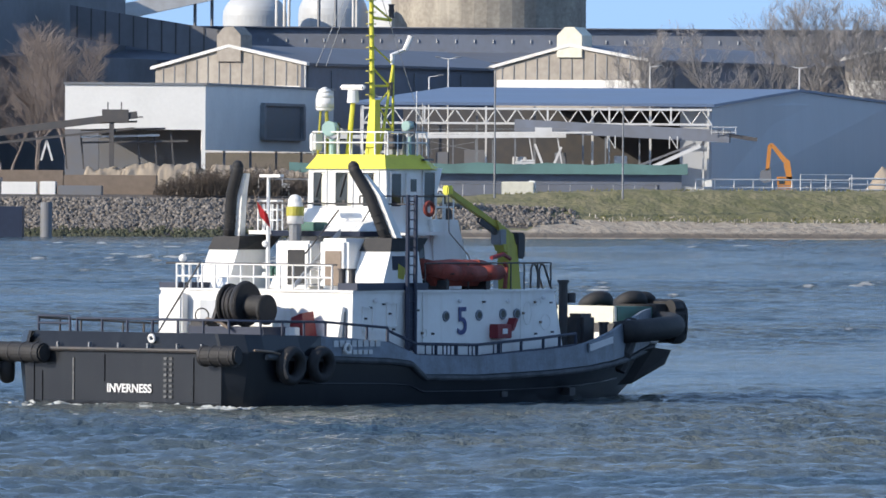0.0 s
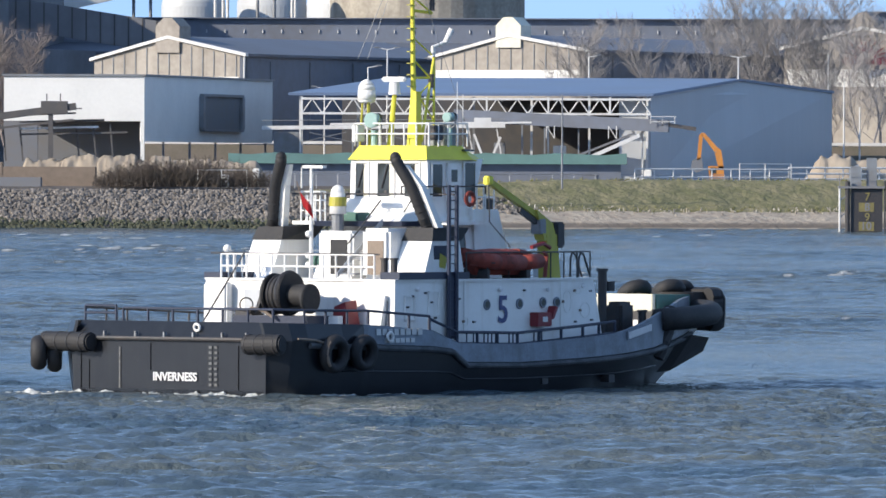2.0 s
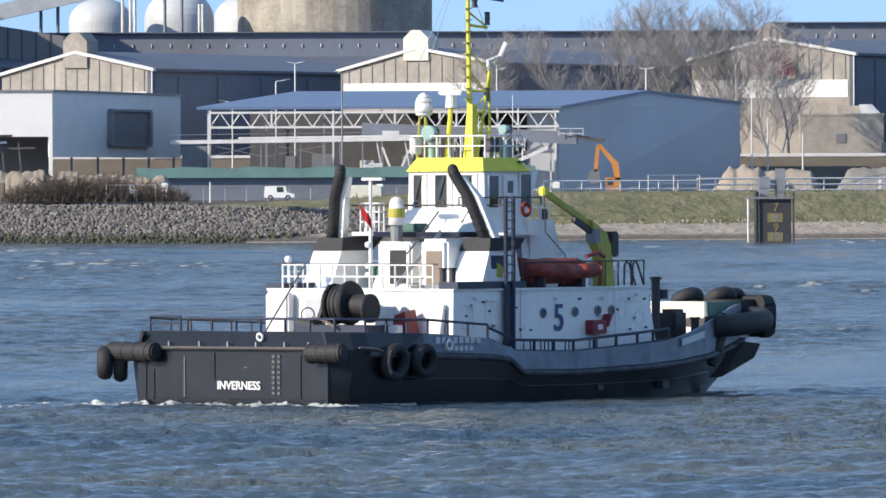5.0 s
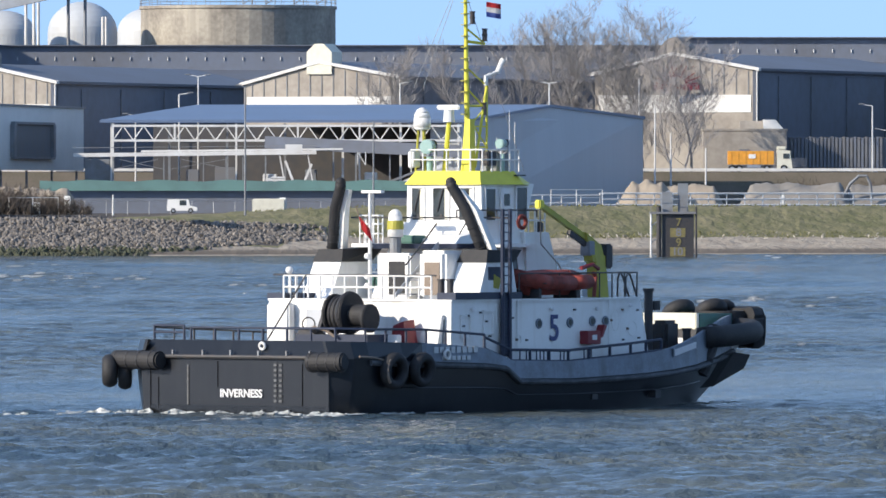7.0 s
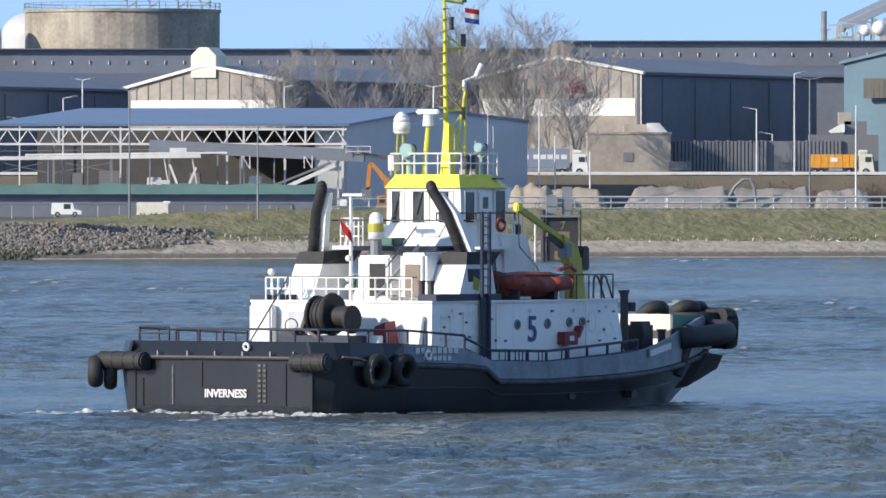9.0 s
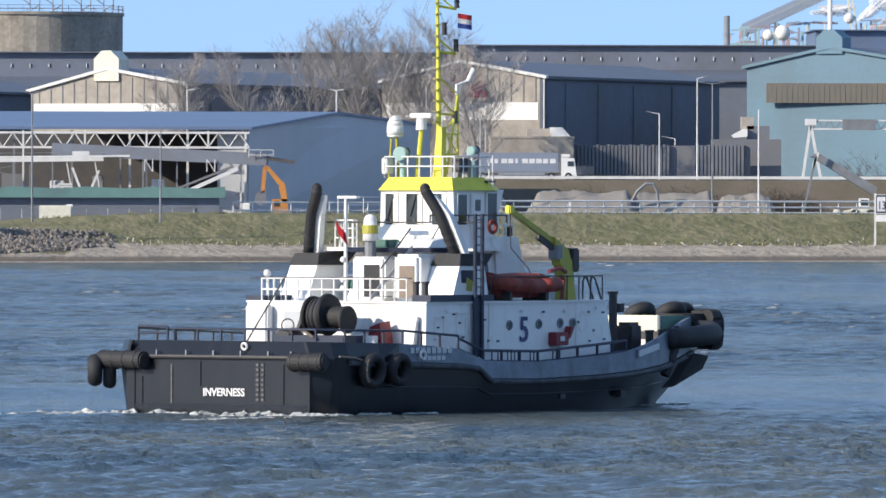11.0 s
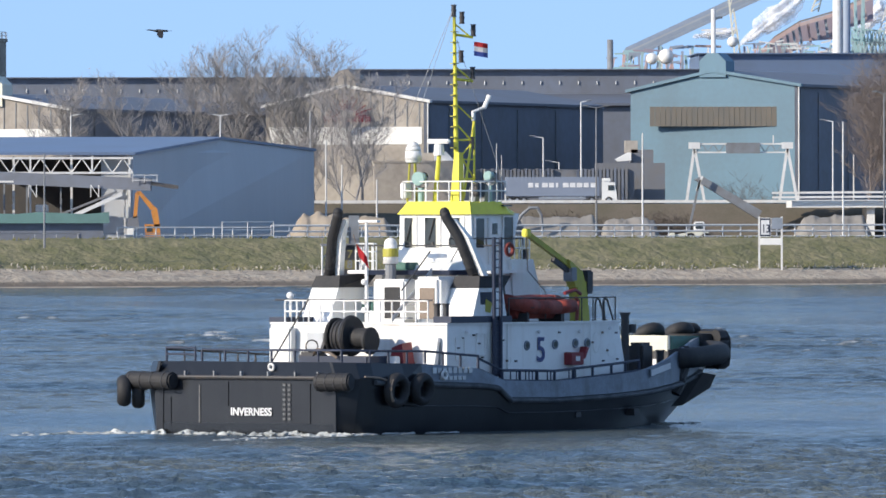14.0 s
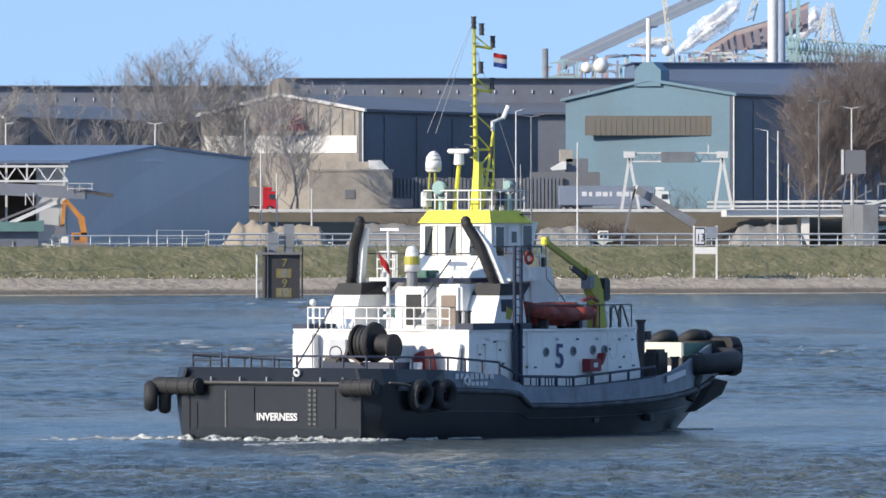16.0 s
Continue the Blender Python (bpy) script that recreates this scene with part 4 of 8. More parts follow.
# roller fenders on the quarters, with lashing bands
for y0, y1 in ((2.95, 5.15), (-3.4, -4.75)):
    bm = B()
    rod(bm, (-.3, y0, 1.76), (-.05, y1, 1.78), .31, seg=18)
    f = part("stern_roller_fender", bm, "rubber", tug, "black cylindrical rubber fender", bevel=.06)
    for k in (.15, .4, .65, .9):
        bm = B()
        p = Vector((-.3 + .25 * k, y0 + (y1 - y0) * k, 1.76))
        torus(bm, p, (.1, 1, 0), .315, .03, 14, 6)
        part("band", bm, "dark", f)


def tyre(c, axis, big, small, name="tyre_fender", squash=1.25):
    bm = B()
    torus(bm, c, axis, big, small, 22, 10, squash)
    return part(name, bm, "rubber", tug, "worn black tyre fender", smooth=True)


tyre((-.25, 5.22, 1.40), (.62, -.78, 0), .36, .21)
tyre((.25, 4.98, 1.30), (.62, -.78, 0), .36, .19)
tyre((2.25, -4.98, 1.46), (0, 1, .1), .46, .17)
tyre((3.7, -5.0, 1.48), (0, 1, .1), .42, .17)
bm = B()
sweep(bm, [(2.25 + .52 * math.cos(a), -5.13, 1.46 + .56 * math.sin(a)) for a in np.linspace(2.4, 3.9, 9)], .05, 6)
part("tyre_rim_mark", bm, "brown", tug, "pale scuffed tyre edge")
bm = B()
tube(bm, [(.6, -4.85, 1.95), (1.4, -4.9, 1.9), (2.1, -4.95, 1.75)], .035)
part("mooring_rope", bm, "brown", tug)
for y in (-1.1,):
    bm = B()
    torus(bm, (.1, y, 2.27), (1, 0, .2), .11, .045, 18, 8)
    part("fairlead", bm, "ironwhite", tug, "white rimmed oval fairlead")
bm = B()
torus(bm, (5.2, -4.86, 1.96), (0, 1, 0), .14, .05, 18, 8)
part("fairlead", bm, "ironwhite", tug)
# stern and side rails
rails("stern_rail", [(.5, 3.9, 2.42), (.5, 2.6, 2.42)], .5, (.55, 1), .9, "navy", tug, .042, "dark tubular stern rail")
rails("stern_rail", [(.5, 2.3, 2.42), (.5, -3.9, 2.42), (1.2, -4.6, 2.4), (4.4, -4.6, 2.36), (7.5, -4.6, 2.16)], .44, (1,), 1.1, "navy", tug, .042)
rails("side_rail", [(7.5, -4.6, 2.1), (8.9, -4.62, 1.66), (12, -4.64, 1.6), (15.5, -4.6, 1.8), (17.4, -4.45, 1.92)], .42, (.12, 1), 1.05, "navy", tug, .048, "dark side deck rail")
for x in (9.4, 9.75, 10.3, 10.5, 10.7, 10.9, 11.6, 11.8, 12.0, 12.9, 13.1, 13.3):
    bm = B()
    rod(bm, (x, -4.62, 1.65), (x, -4.62, 2.05), .024, seg=5)
    part("rail_upright", bm, "navy", tug)
rails("stern_rail", [(.5, 3.9, 2.42), (7.5, 4.6, 2.16), (17, 4.4, 1.92)], .44, (1,), 1.2, "dark", tug, .035)

# deckhouse details
bm = B()
solid(bm, [(6.5, 3.96, 3.7), (6.5, -4.0, 3.7), (10, -4.1, 3.7), (15, -3.8, 3.7), (18.0, -3.22, 3.7), (18.4, 0, 3.7), (18.0, 3.22, 3.7), (15, 3.8, 3.7), (10, 4.1, 3.7)],
      [(6.5, 3.96, 3.77), (6.5, -4.0, 3.77), (10, -4.1, 3.77), (15, -3.8, 3.77), (18.0, -3.22, 3.77), (18.4, 0, 3.77), (18.0, 3.22, 3.77), (15, 3.8, 3.77), (10, 4.1, 3.77)])
part("boat_deck", bm, "white", tug, "white deck edge")
for x0, x1 in ((6.6, 10.2),):
    box_part("dark_coaming", (x0, x1, -4.09, -3.3, 3.775, 4.0), "navy", tug, "dark blue coaming")
    box_part("dark_coaming", (x0, x1, 3.3, 4.07, 3.775, 3.95), "navy", tug)
for x, z in ((11.28, 2.93), (13.1, 2.95), (14.42, 2.98), (15.2, 2.98)):
    bm = B()
    y = SIDE(x) - .01
    torus(bm, (x, y, z), (0, 1, 0), .145, .035, 18, 6)
    p = part("porthole", bm, "grey", tug, "grey painted porthole ring")
    bm = B()
    rod(bm, (x, y + .02, z), (x, y - .015, z), .125, seg=16)
    part("pane", bm, "glass", p)
for x, z in ((7.0, 2.85), (8.2, 3.0)):
    y = SIDE(x) - .01
    w, h = (.55, .8) if x < 15.5 else (.5, .55)
    bm = B()
    for a, b, c, d in ((0, w, 0, .05), (0, w, h - .05, h), (0, .05, 0, h), (w - .05, w, 0, h)):
        box(bm, x + a, x + b, y - .05, y, z - h / 2 + c, z - h / 2 + d)
    part("hatch_frame", bm, "white", tug)
    bm = B()
    box(bm, x + .1, x + .2, y - .06, y, z, z + .06)
    part("hatch_clip", bm, "dark", tug)
for x, z in ((7.6, 3.46), (11.95, 3.42), (16.9, 3.5), (14.6, 3.4)):
    y = SIDE(min(x, 15)) + max(0, x - 15) * .17 - .08
    bm = B()
    bmesh.ops.create_uvsphere(bm, u_segments=10, v_segments=6, radius=.075, matrix=Matrix.Translation((x, y, z)))
    part("deck_light", bm, "flagwhite", tug, "round bulkhead light")
# red hose box, its open lid, and the hood on the aft deck
rb = box_part("hose_box", (13.72, 14.5, -4.12, -3.75, 2.2, 2.66), "red", tug, "red fire hose box", .03)
bm = B()
solid(bm, [(14.5, -4.1, 2.42), (14.62, -4.1, 2.45), (14.62, -3.8, 2.45), (14.5, -3.8, 2.42)], [(14.72, -4.1, 2.86), (14.84, -4.1, 2.82), (14.84, -3.8, 2.82), (14.72, -3.8, 2.86)])
part("lid", bm, "red", rb)
box_part("label_plate", (14.0, 14.25, -4.13, -4.115, 2.35, 2.52), "flagwhite", rb)
bm = B()
solid(bm, [(5.6, -2.05, 2.1), (5.6, -2.75, 2.1), (6.3, -2.75, 2.1), (6.3, -2.05, 2.1)], [(5.75, -2.1, 2.9), (5.75, -2.55, 3.05), (6.3, -2.55, 3.1), (6.3, -2.1, 2.9)])
part("red_hood", bm, "red", tug, "red canvas hood", bevel=.04)
bm = B()
solid(bm, [(6.2, -3.15, 2.1), (6.2, -3.6, 2.1), (6.5, -3.6, 2.1), (6.5, -3.15, 2.1)], [(6.35, -3.1, 3.3), (6.35, -3.7, 3.25), (6.5, -3.7, 3.25), (6.5, -3.1, 3.3)])
part("aft_door_hood", bm, "white", tug, "white hood over the aft door")
box_part("aft_doorway", (6.46, 6.5, -3.7, -3.1, 2.0, 3.1), "irongrey", tug)
box_part("aft_locker", (6.12, 6.5, 2.75, 3.72, 1.9, 3.62), "white", tug, "white locker on the aft deckhouse wall", .06)
box_part("port_house_step", (6.4, 6.5, 1.5, 2.2, 2.5, 3.4), "steel", tug)
for x, z, w, h in ((15.9, 3.0, .42, .75), (17.1, 2.7, .5, .5), (16.6, 3.35, .3, .2), (10.1, 2.4, .22, .3)):
    y = SIDE(min(x, 15)) + max(0, x - 15) * .162
    bm = B()
    ps = [(x + w / 2 * math.cos(a), y - .03, z + h / 2 * math.sin(a)) for a in np.linspace(0, 2 * math.pi, 15)]
    tube(bm, ps, .014, 5)
    part("oval_hatch", bm, "boxwhite", tug, "oval hatch rim")
    box_part("hatch_clip", (x - w / 2 - .07, x - w / 2 + .02, y - .07, y - .02, z - .04, z + .04), "brown", tug)
for x, z0, z1 in ((15.45, 2.0, 3.7), (10.0, 2.0, 3.7), (8.9, 2.9, 3.6)):
    bm = B()
    rod(bm, (x, SIDE(min(x, 15)) + max(0, x - 15) * .162 - .03, z0), (x, SIDE(min(x, 15)) + max(0, x - 15) * .162 - .03, z1), .022, seg=6)
    part("side_pipe", bm, "white", tug)
for x, z in ((7.35, 3.2), (8.0, 3.3), (8.5, 2.5), (9.7, 3.1), (10.5, 2.35), (13.3, 3.35), (16.4, 2.3), (17.4, 3.3), (17.5, 2.35), (15.7, 2.1)):
    y = SIDE(min(x, 15)) + max(0, x - 15) * .162
    box_part("cleat", (x, x + .1, y - .06, y, z, z + .06), "dark", tug)

# funnel casings, uptakes
for s in (1, -1):
    yo, yi = 3.82 * s, 2.55 * s
    bm = B()
    solid(bm, [(8.15, yo, 3.75), (8.15, yi, 3.75), (10.3, yi, 3.75), (10.3, yo, 3.75)], [(8.7, yo * .98, 5.0), (8.7, yi, 5.0), (10.2, yi, 5.0), (10.2, yo * .96, 5.0)])
    c = part("funnel_casing", bm, "white", tug, "white funnel casing with dark top", bevel=.07)
    bm = B()
    solid(bm, [(8.66, yo * .99, 5.0), (8.66, yi * .98, 5.0), (10.25, yi * .98, 5.0), (10.25, yo * .97, 5.0)], [(8.85, yo * .96, 5.42), (8.85, yi * 1.02, 5.42), (10.7, yi * .9, 5.52), (10.7, yo * .96, 5.42)])
    part("casing_top", bm, "rubber", c, "dark top of the funnel casing")
    base, knee, top = Vector((9.1, 3.28 * s, 5.3)), Vector((8.72, 2.85 * s, 6.75)), Vector((8.5, 2.42 * s, 7.55))
    bm = B()
    bend = [base.lerp(knee, f) for f in (0, .3, .6, .85)] + [knee.lerp(top, f) for f in (.05, .25, .55, 1)] + [top + Vector((-.03, -.03 * s, .14))]
    sweep(bm, bend, .185, 14)
    bmesh.ops.create_uvsphere(bm, u_segments=14, v_segments=8, radius=.18, matrix=Matrix.Translation(bend[-1]))
    u = part("exhaust_pipe", bm, "rubber", tug, "black sooty exhaust pipe with light casing", smooth=True)
    bm = B()
    off = Vector((.19, -.2, 0))
    ring_ = lambda c, k: [c + off + Vector((a * k, b * k, 0)) for a, b in ((-.1, -.16), (.16, -.16), (.16, .16), (-.1, .16))]
    solid(bm, ring_(base, 1.1), ring_(knee, 1.0))
    solid(bm, ring_(knee + Vector((0, 0, .004)), 1.0), ring_(top + Vector((0, 0, -.1)), .55))
    part("pipe_casing", bm, "boxwhite", u, "light grey pipe casing", bevel=.03)
    for k in (.12, .28, .44, .6):
        bm = B()
        torus(bm, base + (knee - base) * k, knee - base, .2, .018, 14, 5)
        part("clamp", bm, "rubber", u)
# lower gear between the casings
cb = box_part("companion_hood", (8.0, 9.7, -2.5, -1.35, 3.77, 5.4), "white", tug, "white companionway hood", .12)
box_part("shutter", (7.97, 8.0, -2.3, -1.65, 3.9, 5.0), "brown", cb, "beige roller shutter")
cb = box_part("companion_hood", (8.6, 9.8, -.5, .95, 3.77, 5.3), "white", tug, "white companionway hood with dark doorway", .08)
# flat black plate: the doorway's inner shade is put into its colour
box_part("doorway", (8.57, 8.6, -.3, .38, 3.9, 5.02), "rubber", cb, "black plate for the shade in the open doorway")
st = part("stairway", (lambda b: (solid(b, [(7.5, -.75, 3.8), (7.5, -.8, 3.8), (9.2, -1.3, 5.5), (9.2, -1.25, 5.5)], [(7.5, -.75, 3.95), (7.5, -.8, 3.95), (9.2, -1.3, 5.7), (9.2, -1.25, 5.7)]), b)[1])(B()), "steel", tug, "grey inclined steel stairway")
for i in range(7):
    box_part("tread", (7.6 + i * .23, 7.85 + i * .23, -1.45 - i * .03, -.8 - i * .06, 3.9 + i * .24, 3.95 + i * .24), "irongrey", st)
for y in (-4.15, -3.75):
    bm = B()
    rod(bm, (6.75, y + .4, 3.77), (6.75, y + .4, 4.4), .11, seg=12), rod(bm, (6.75, y + .4, 4.4), (6.75, y + .4, 4.46), .15, seg=12)
    part("vent_post", bm, "dark", tug, "dark mushroom vent post")
rails("boat_deck_rail", [(6.55, 3.3, 3.77), (6.55, -3.1, 3.77)], .78, (.5, 1), .55, "white", tug, .032, "white boat deck railing")
bm = B()
rod(bm, (6.55, 3.75, 4.57), (6.55, -3.3, 4.57), .03, seg=6)
part("handrail", bm, "dark", tug, "dark wooden handrail")
rails("boat_deck_rail", [(6.55, 3.3, 3.77), (7.6, 3.3, 3.77)], .78, (.5, 1), .35, "white", tug, .026)
rails("boat_deck_rail", [(10.2, -3.95, 3.77), (15, -3.65, 3.77), (17.8, -3.1, 3.77)], .85, (1,), 1.1, "dark", tug, .025)
rails("boat_deck_rail", [(10.2, 3.95, 3.77), (15, 3.65, 3.77), (17.8, 3.1, 3.77)], .85, (.5, 1), 1.1, "white", tug, .025)
# small upper platform aft of the wheelhouse
bm = B()
solid(bm, [(9.4, 1.9, 5.45), (9.4, -1.9, 5.45), (11.2, -1.9, 5.45), (11.2, 1.9, 5.45)], [(9.3, 2.0, 5.62), (9.3, -2.0, 5.62), (11.2, -2.0, 5.62), (11.2, 2.0, 5.62)])
part("bridge_deck", bm, "navy", tug, "dark bridge deck edge")
bm = B()
solid(bm, [(10.93, 1.70, 5.6), (10.93, -1.70, 5.6), (11.3, -1.70, 5.6), (11.3, 1.70, 5.6)], [(11.0, 1.68, 6.35), (11.0, -1.68, 6.35), (11.2, -1.68, 6.35), (11.2, 1.68, 6.35)])
part("wheelhouse_skirt", bm, "white", tug, "white wall below the aft windows")
bm = B()
solid(bm, [(9.5, -.35, 5.62), (9.5, -1.75, 5.62), (10.9, -1.75, 5.62), (10.9, -.35, 5.62)], [(9.9, -.45, 5.86), (9.9, -1.65, 5.86), (10.9, -1.65, 6.0), (10.9, -.45, 6.0)])
part("skylight_hood", bm, "boxwhite", tug, "low pale grey skylight hood", bevel=.05)
box_part("deck_chest", (9.9, 10.6, .35, 1.3, 5.62, 5.9), "deck", tug, "low green deck chest", .04)
rails("bridge_rail", [(11.0, 2.6, 5.62), (9.4, 2.3, 5.62), (9.4, 1.5, 5.62)], .95, (.35, .7, 1), .3, "white", tug, .026, "white bridge wing railing")
rails("bridge_rail", [(9.4, -1.9, 6.5), (13.2, -2.35, 6.5)], .25, (1,), 1.9, "dark", tug, .025)
box_part("bridge_wing", (9.3, 13.4, 1.7, 2.6, 5.5, 5.62), "white", tug)
box_part("bridge_wing", (11.2, 13.4, -2.4, -1.7, 5.5, 5.62), "white", tug)
bm = B()
tube(bm, [(9.2, -1.2, 6.3), (8.4, -1.0, 5.4), (7.9, -.9, 4.9)], .03)
part("cable", bm, "dark", tug)
bm = B()
tube(bm, [(10.8, -1.4, 6.6), (10.2, -1.2, 5.7)], .025)
part("cable", bm, "dark", tug)

# wheelhouse windows
def pane(parent, m, w, h, name="window"):
    """A framed pane: w across, h high, in the plane of m, foot at its centre."""
    bm = B()
    box(bm, -w / 2, w / 2, 0, h, -.01, .012, m)
    win = part(name, bm, "glass", parent)
    for a, b, c, d in ((-w / 2 - .05, -w / 2, -.05, h + .05), (w / 2, w / 2 + .05, -.05, h + .05), (-w / 2, w / 2, -.05, 0), (-w / 2, w / 2, h, h + .05)):
        bm = B()
        box(bm, a, b, c, d, -.01, .035, m)
        part("frame", bm, "white", win)
    return win


for y, w in ((1.12, .5), (.12, .66), (-.98, .6)):
    w_ = pane(wheelhouse, Matrix.Translation((11.09, y, 6.42)) @ AFT, w, 1.08)
    bm = B()
    rod(bm, (11.05, y - .1, 7.45), (11.04, y + .15, 6.7), .02, seg=5)
    part("wiper", bm, "dark", w_)
    box_part("blind", (11.072, 11.077, y - w / 2, y - w / 2 + .17, 6.44, 7.48), "buff", w_, "drawn cream blind")
    box_part("window_handle", (11.05, 11.075, y - .06, y + .04, 6.5, 6.62), "dark", w_)
for x, w in ((11.55, .5), ):
    pane(wheelhouse, Matrix.Translation((x, -1.645, 6.42)) @ STARBOARD, w, 1.05)
d_ = box_part("side_door", (12.05, 12.75, -1.69, -1.6, 5.8, 7.5), "white", wheelhouse, "white side door with small window", .02)
box_part("door_window", (12.25, 12.55, -1.7, -1.685, 6.9, 7.3), "glass", d_)
pane(wheelhouse, Matrix.Translation((13.25, -1.645, 6.42)) @ STARBOARD @ Matrix.Shear("XZ", 4, (0, 0)), .55, 1.1)
for y in (1.0, 0, -1.0):
    m = Matrix.Translation((13.53, y, 6.42)) @ Matrix(((0, .37, 1, 0), (1, 0, 0, 0), (0, 1, 0, 0), (0, 0, 0, 1)))
    pane(wheelhouse, m, .8, 1.0)
box_part("roof_hatch_pane", (12.9, 13.4, -1.72, -1.3, 7.9, 7.96), "glass", tug)
# tower door, window, life ring
pane(tug, Matrix.Translation((12.5, -1.98, 4.4)) @ STARBOARD @ Matrix.Rotation(radians(-7), 4, "X"), .35, .9, "tower_window")
box_part("tower_door", (10.9, 11.6, -1.99, -1.85, 3.8, 5.3), "white", tug)
bm = B()
torus(bm, (12.3, -2.42, 6.35), (0, 1, 0), .2, .07, 20, 8)
part("life_ring", bm, "orange", tug, "red life ring on the bridge rail")
bm = B()
rod(bm, (11.4, -2.0, 3.8), (11.4, -2.0, 5.6), .06, seg=8)
part("standpipe", bm, "white", tug)
rails("tower_rail", [(13.5, -1.75, 6.0), (14.4, -1.75, 6.0), (14.8, -1.0, 6.0), (14.8, 1.0, 6.0)], .8, (.5, 1), .45, "white", tug, .024, "white railing on the tower front")
box_part("deck_lamp", (14.3, 14.55, -1.6, -1.4, 6.0, 6.35), "dark", tug, "black lamp box", .04)
# tall dark ladder mast on the side
lm_ = None
for x in (9.05, 9.45):
    bm = B()
    rod(bm, (x, -4.15, 1.8), (x, -4.15, 6.8), .07, seg=8)
    if lm_ is None:
        lm_ = part("ladder_mast", bm, "navy", tug, "dark blue vertical pipe ladder")
    else:
        part("stile", bm, "navy", lm_)
for i in range(17):
    bm = B()
    rod(bm, (9.05, -4.15, 1.95 + i * .29), (9.45, -4.15, 1.95 + i * .29), .022, seg=5)
    part("rung", bm, "navy", lm_)
bm = B()
rod(bm, (9.4, -4.1, 6.5), (9.3, 2.6, 6.5), .028, seg=6)
part("awning_wire", bm, "dark", tug)
box_part("cable_plate", (9.1, 9.4, -4.13, -4.06, 1.85, 3.85), "navy", lm_, "dark blue cable cover")
# blue and yellow painted emblem, as plain shapes
e_ = box_part("emblem_panel", (8.75, 9.55, -3.78, -3.73, 4.0, 4.85), "navy", tug, "dark blue emblem panel with yellow shape")
bm = B()
solid(bm, [(9.0, -3.80, 4.15), (9.3, -3.80, 4.1), (9.3, -3.78, 4.1), (9.0, -3.78, 4.15)], [(9.05, -3.80, 4.6), (9.42, -3.80, 4.45), (9.42, -3.78, 4.45), (9.05, -3.78, 4.6)])
part("emblem_shape", bm, "olive", e_)

# signal pole with small yard, red ensign, lamp
bm = B()
rod(bm, (8.4, 1.05, 3.77), (8.4, 1.05, 7.35), .07, .055, seg=8)
sp = part("signal_pole", bm, "white", tug, "white signal pole with crosstree")
box_part("crosstree", (8.3, 8.5, .5, 1.35, 7.33, 7.42), "white", sp)
for z in (4.2, 4.5, 5.2, 5.9):
    bm = B()
    bmesh.ops.create_uvsphere(bm, u_segments=10, v_segments=6, radius=.11, matrix=Matrix.Translation((8.32, 1.1, z)))
    part("bracket_lamp", bm, "white", sp)


def cloth(p0, along, down, n, k, wave):
    """A rippled rigid piece of cloth with thickness."""
    bm = B()
    g = []
    for i in range(n + 1):
        g.append([bm.verts.new(Vector(p0) + Vector(along) * (i / n) + Vector(down) * (j / k) + Vector((wave[0], wave[1], 0)) * math.sin(i / n * 7 + j * .4) * (i / n)) for j in range(k + 1)])
    for i in range(n):
        for j in range(k):
            bm.faces.new((g[i][j], g[i + 1][j], g[i + 1][j + 1], g[i][j + 1]))
    bmesh.ops.solidify(bm, geom=bm.faces, thickness=.012)
    return bm


part("ensign", cloth((8.0, 1.2, 6.55), (.1, -.38, -.42), (0, -.12, -.45), 8, 4, (.06, .05)), "flagred", tug, "red ensign blown by the wind")
bm = B()
rod(bm, (7.9, 1.25, 6.9), (8.2, 1.15, 5.9), .02, seg=5)
part("ensign_staff", bm, "brown", tug)
bm = B()
rod(bm, (8.9, .35, 5.85), (8.9, .35, 6.55), .28, .24, seg=14)
bmesh.ops.create_uvsphere(bm, u_segments=14, v_segments=8, radius=.24, matrix=Matrix.Translation((8.9, .35, 6.55)))
sl = part("searchlight", bm, "white", tug, "white searchlight drum with yellow band", smooth=True)
bm = B()
rod(bm, (8.9, .35, 6.1), (8.9, .35, 6.4), .29, .28, seg=16)
part("yellow_band", bm, "olive", sl)
bm = B()
rod(bm, (8.9, .35, 5.3), (8.9, .35, 5.9), .2, seg=10)
part("lamp_foot", bm, "irongrey", sl)
bm = B()
rod(bm, (6.9, 3.35, 3.8), (6.9, 3.35, 4.7), .035, seg=6)
bmesh.ops.create_uvsphere(bm, u_segments=12, v_segments=8, radius=.13, matrix=Matrix.Translation((6.9, 3.35, 4.72)))
part("stern_light", bm, "white", tug, "round white lamp on a post", smooth=True)
for i in range(5):
    bm = B()
    torus(bm, (9.9, 2.2 - i * .2, 4.3), (0, 1, 0), .2, .05, 14, 6)
    part("hose_coil", bm, "deck", tug, "green hose coil on the rail")
# roof gear
rails("roof_rail", [(11.3, 1.6, 8.05), (11.3, -1.5, 8.05), (13.3, -1.5, 8.05)], .75, (.55, 1), .5, "white", tug, .026, "white wheelhouse roof railing")
rails("roof_rail", [(11.3, 1.6, 8.05), (13.3, 1.6, 8.05)], .75, (.55, 1), .6, "white", tug, .026)
bm = B()
for z0, z1, r0, r1 in ((9.48, 9.56, .22, .30), (9.56, 9.9, .30, .29), (9.9, 10.06, .29, .25), (10.06, 10.18, .25, .17), (10.18, 10.25, .17, .05)):
    rod(bm, (11.9, 1.6, z0), (11.9, 1.6, z1), r0, r1, seg=20)
do = part("satellite_dome", bm, "white", tug, "white satellite dome on a yellow tripod", smooth=True)
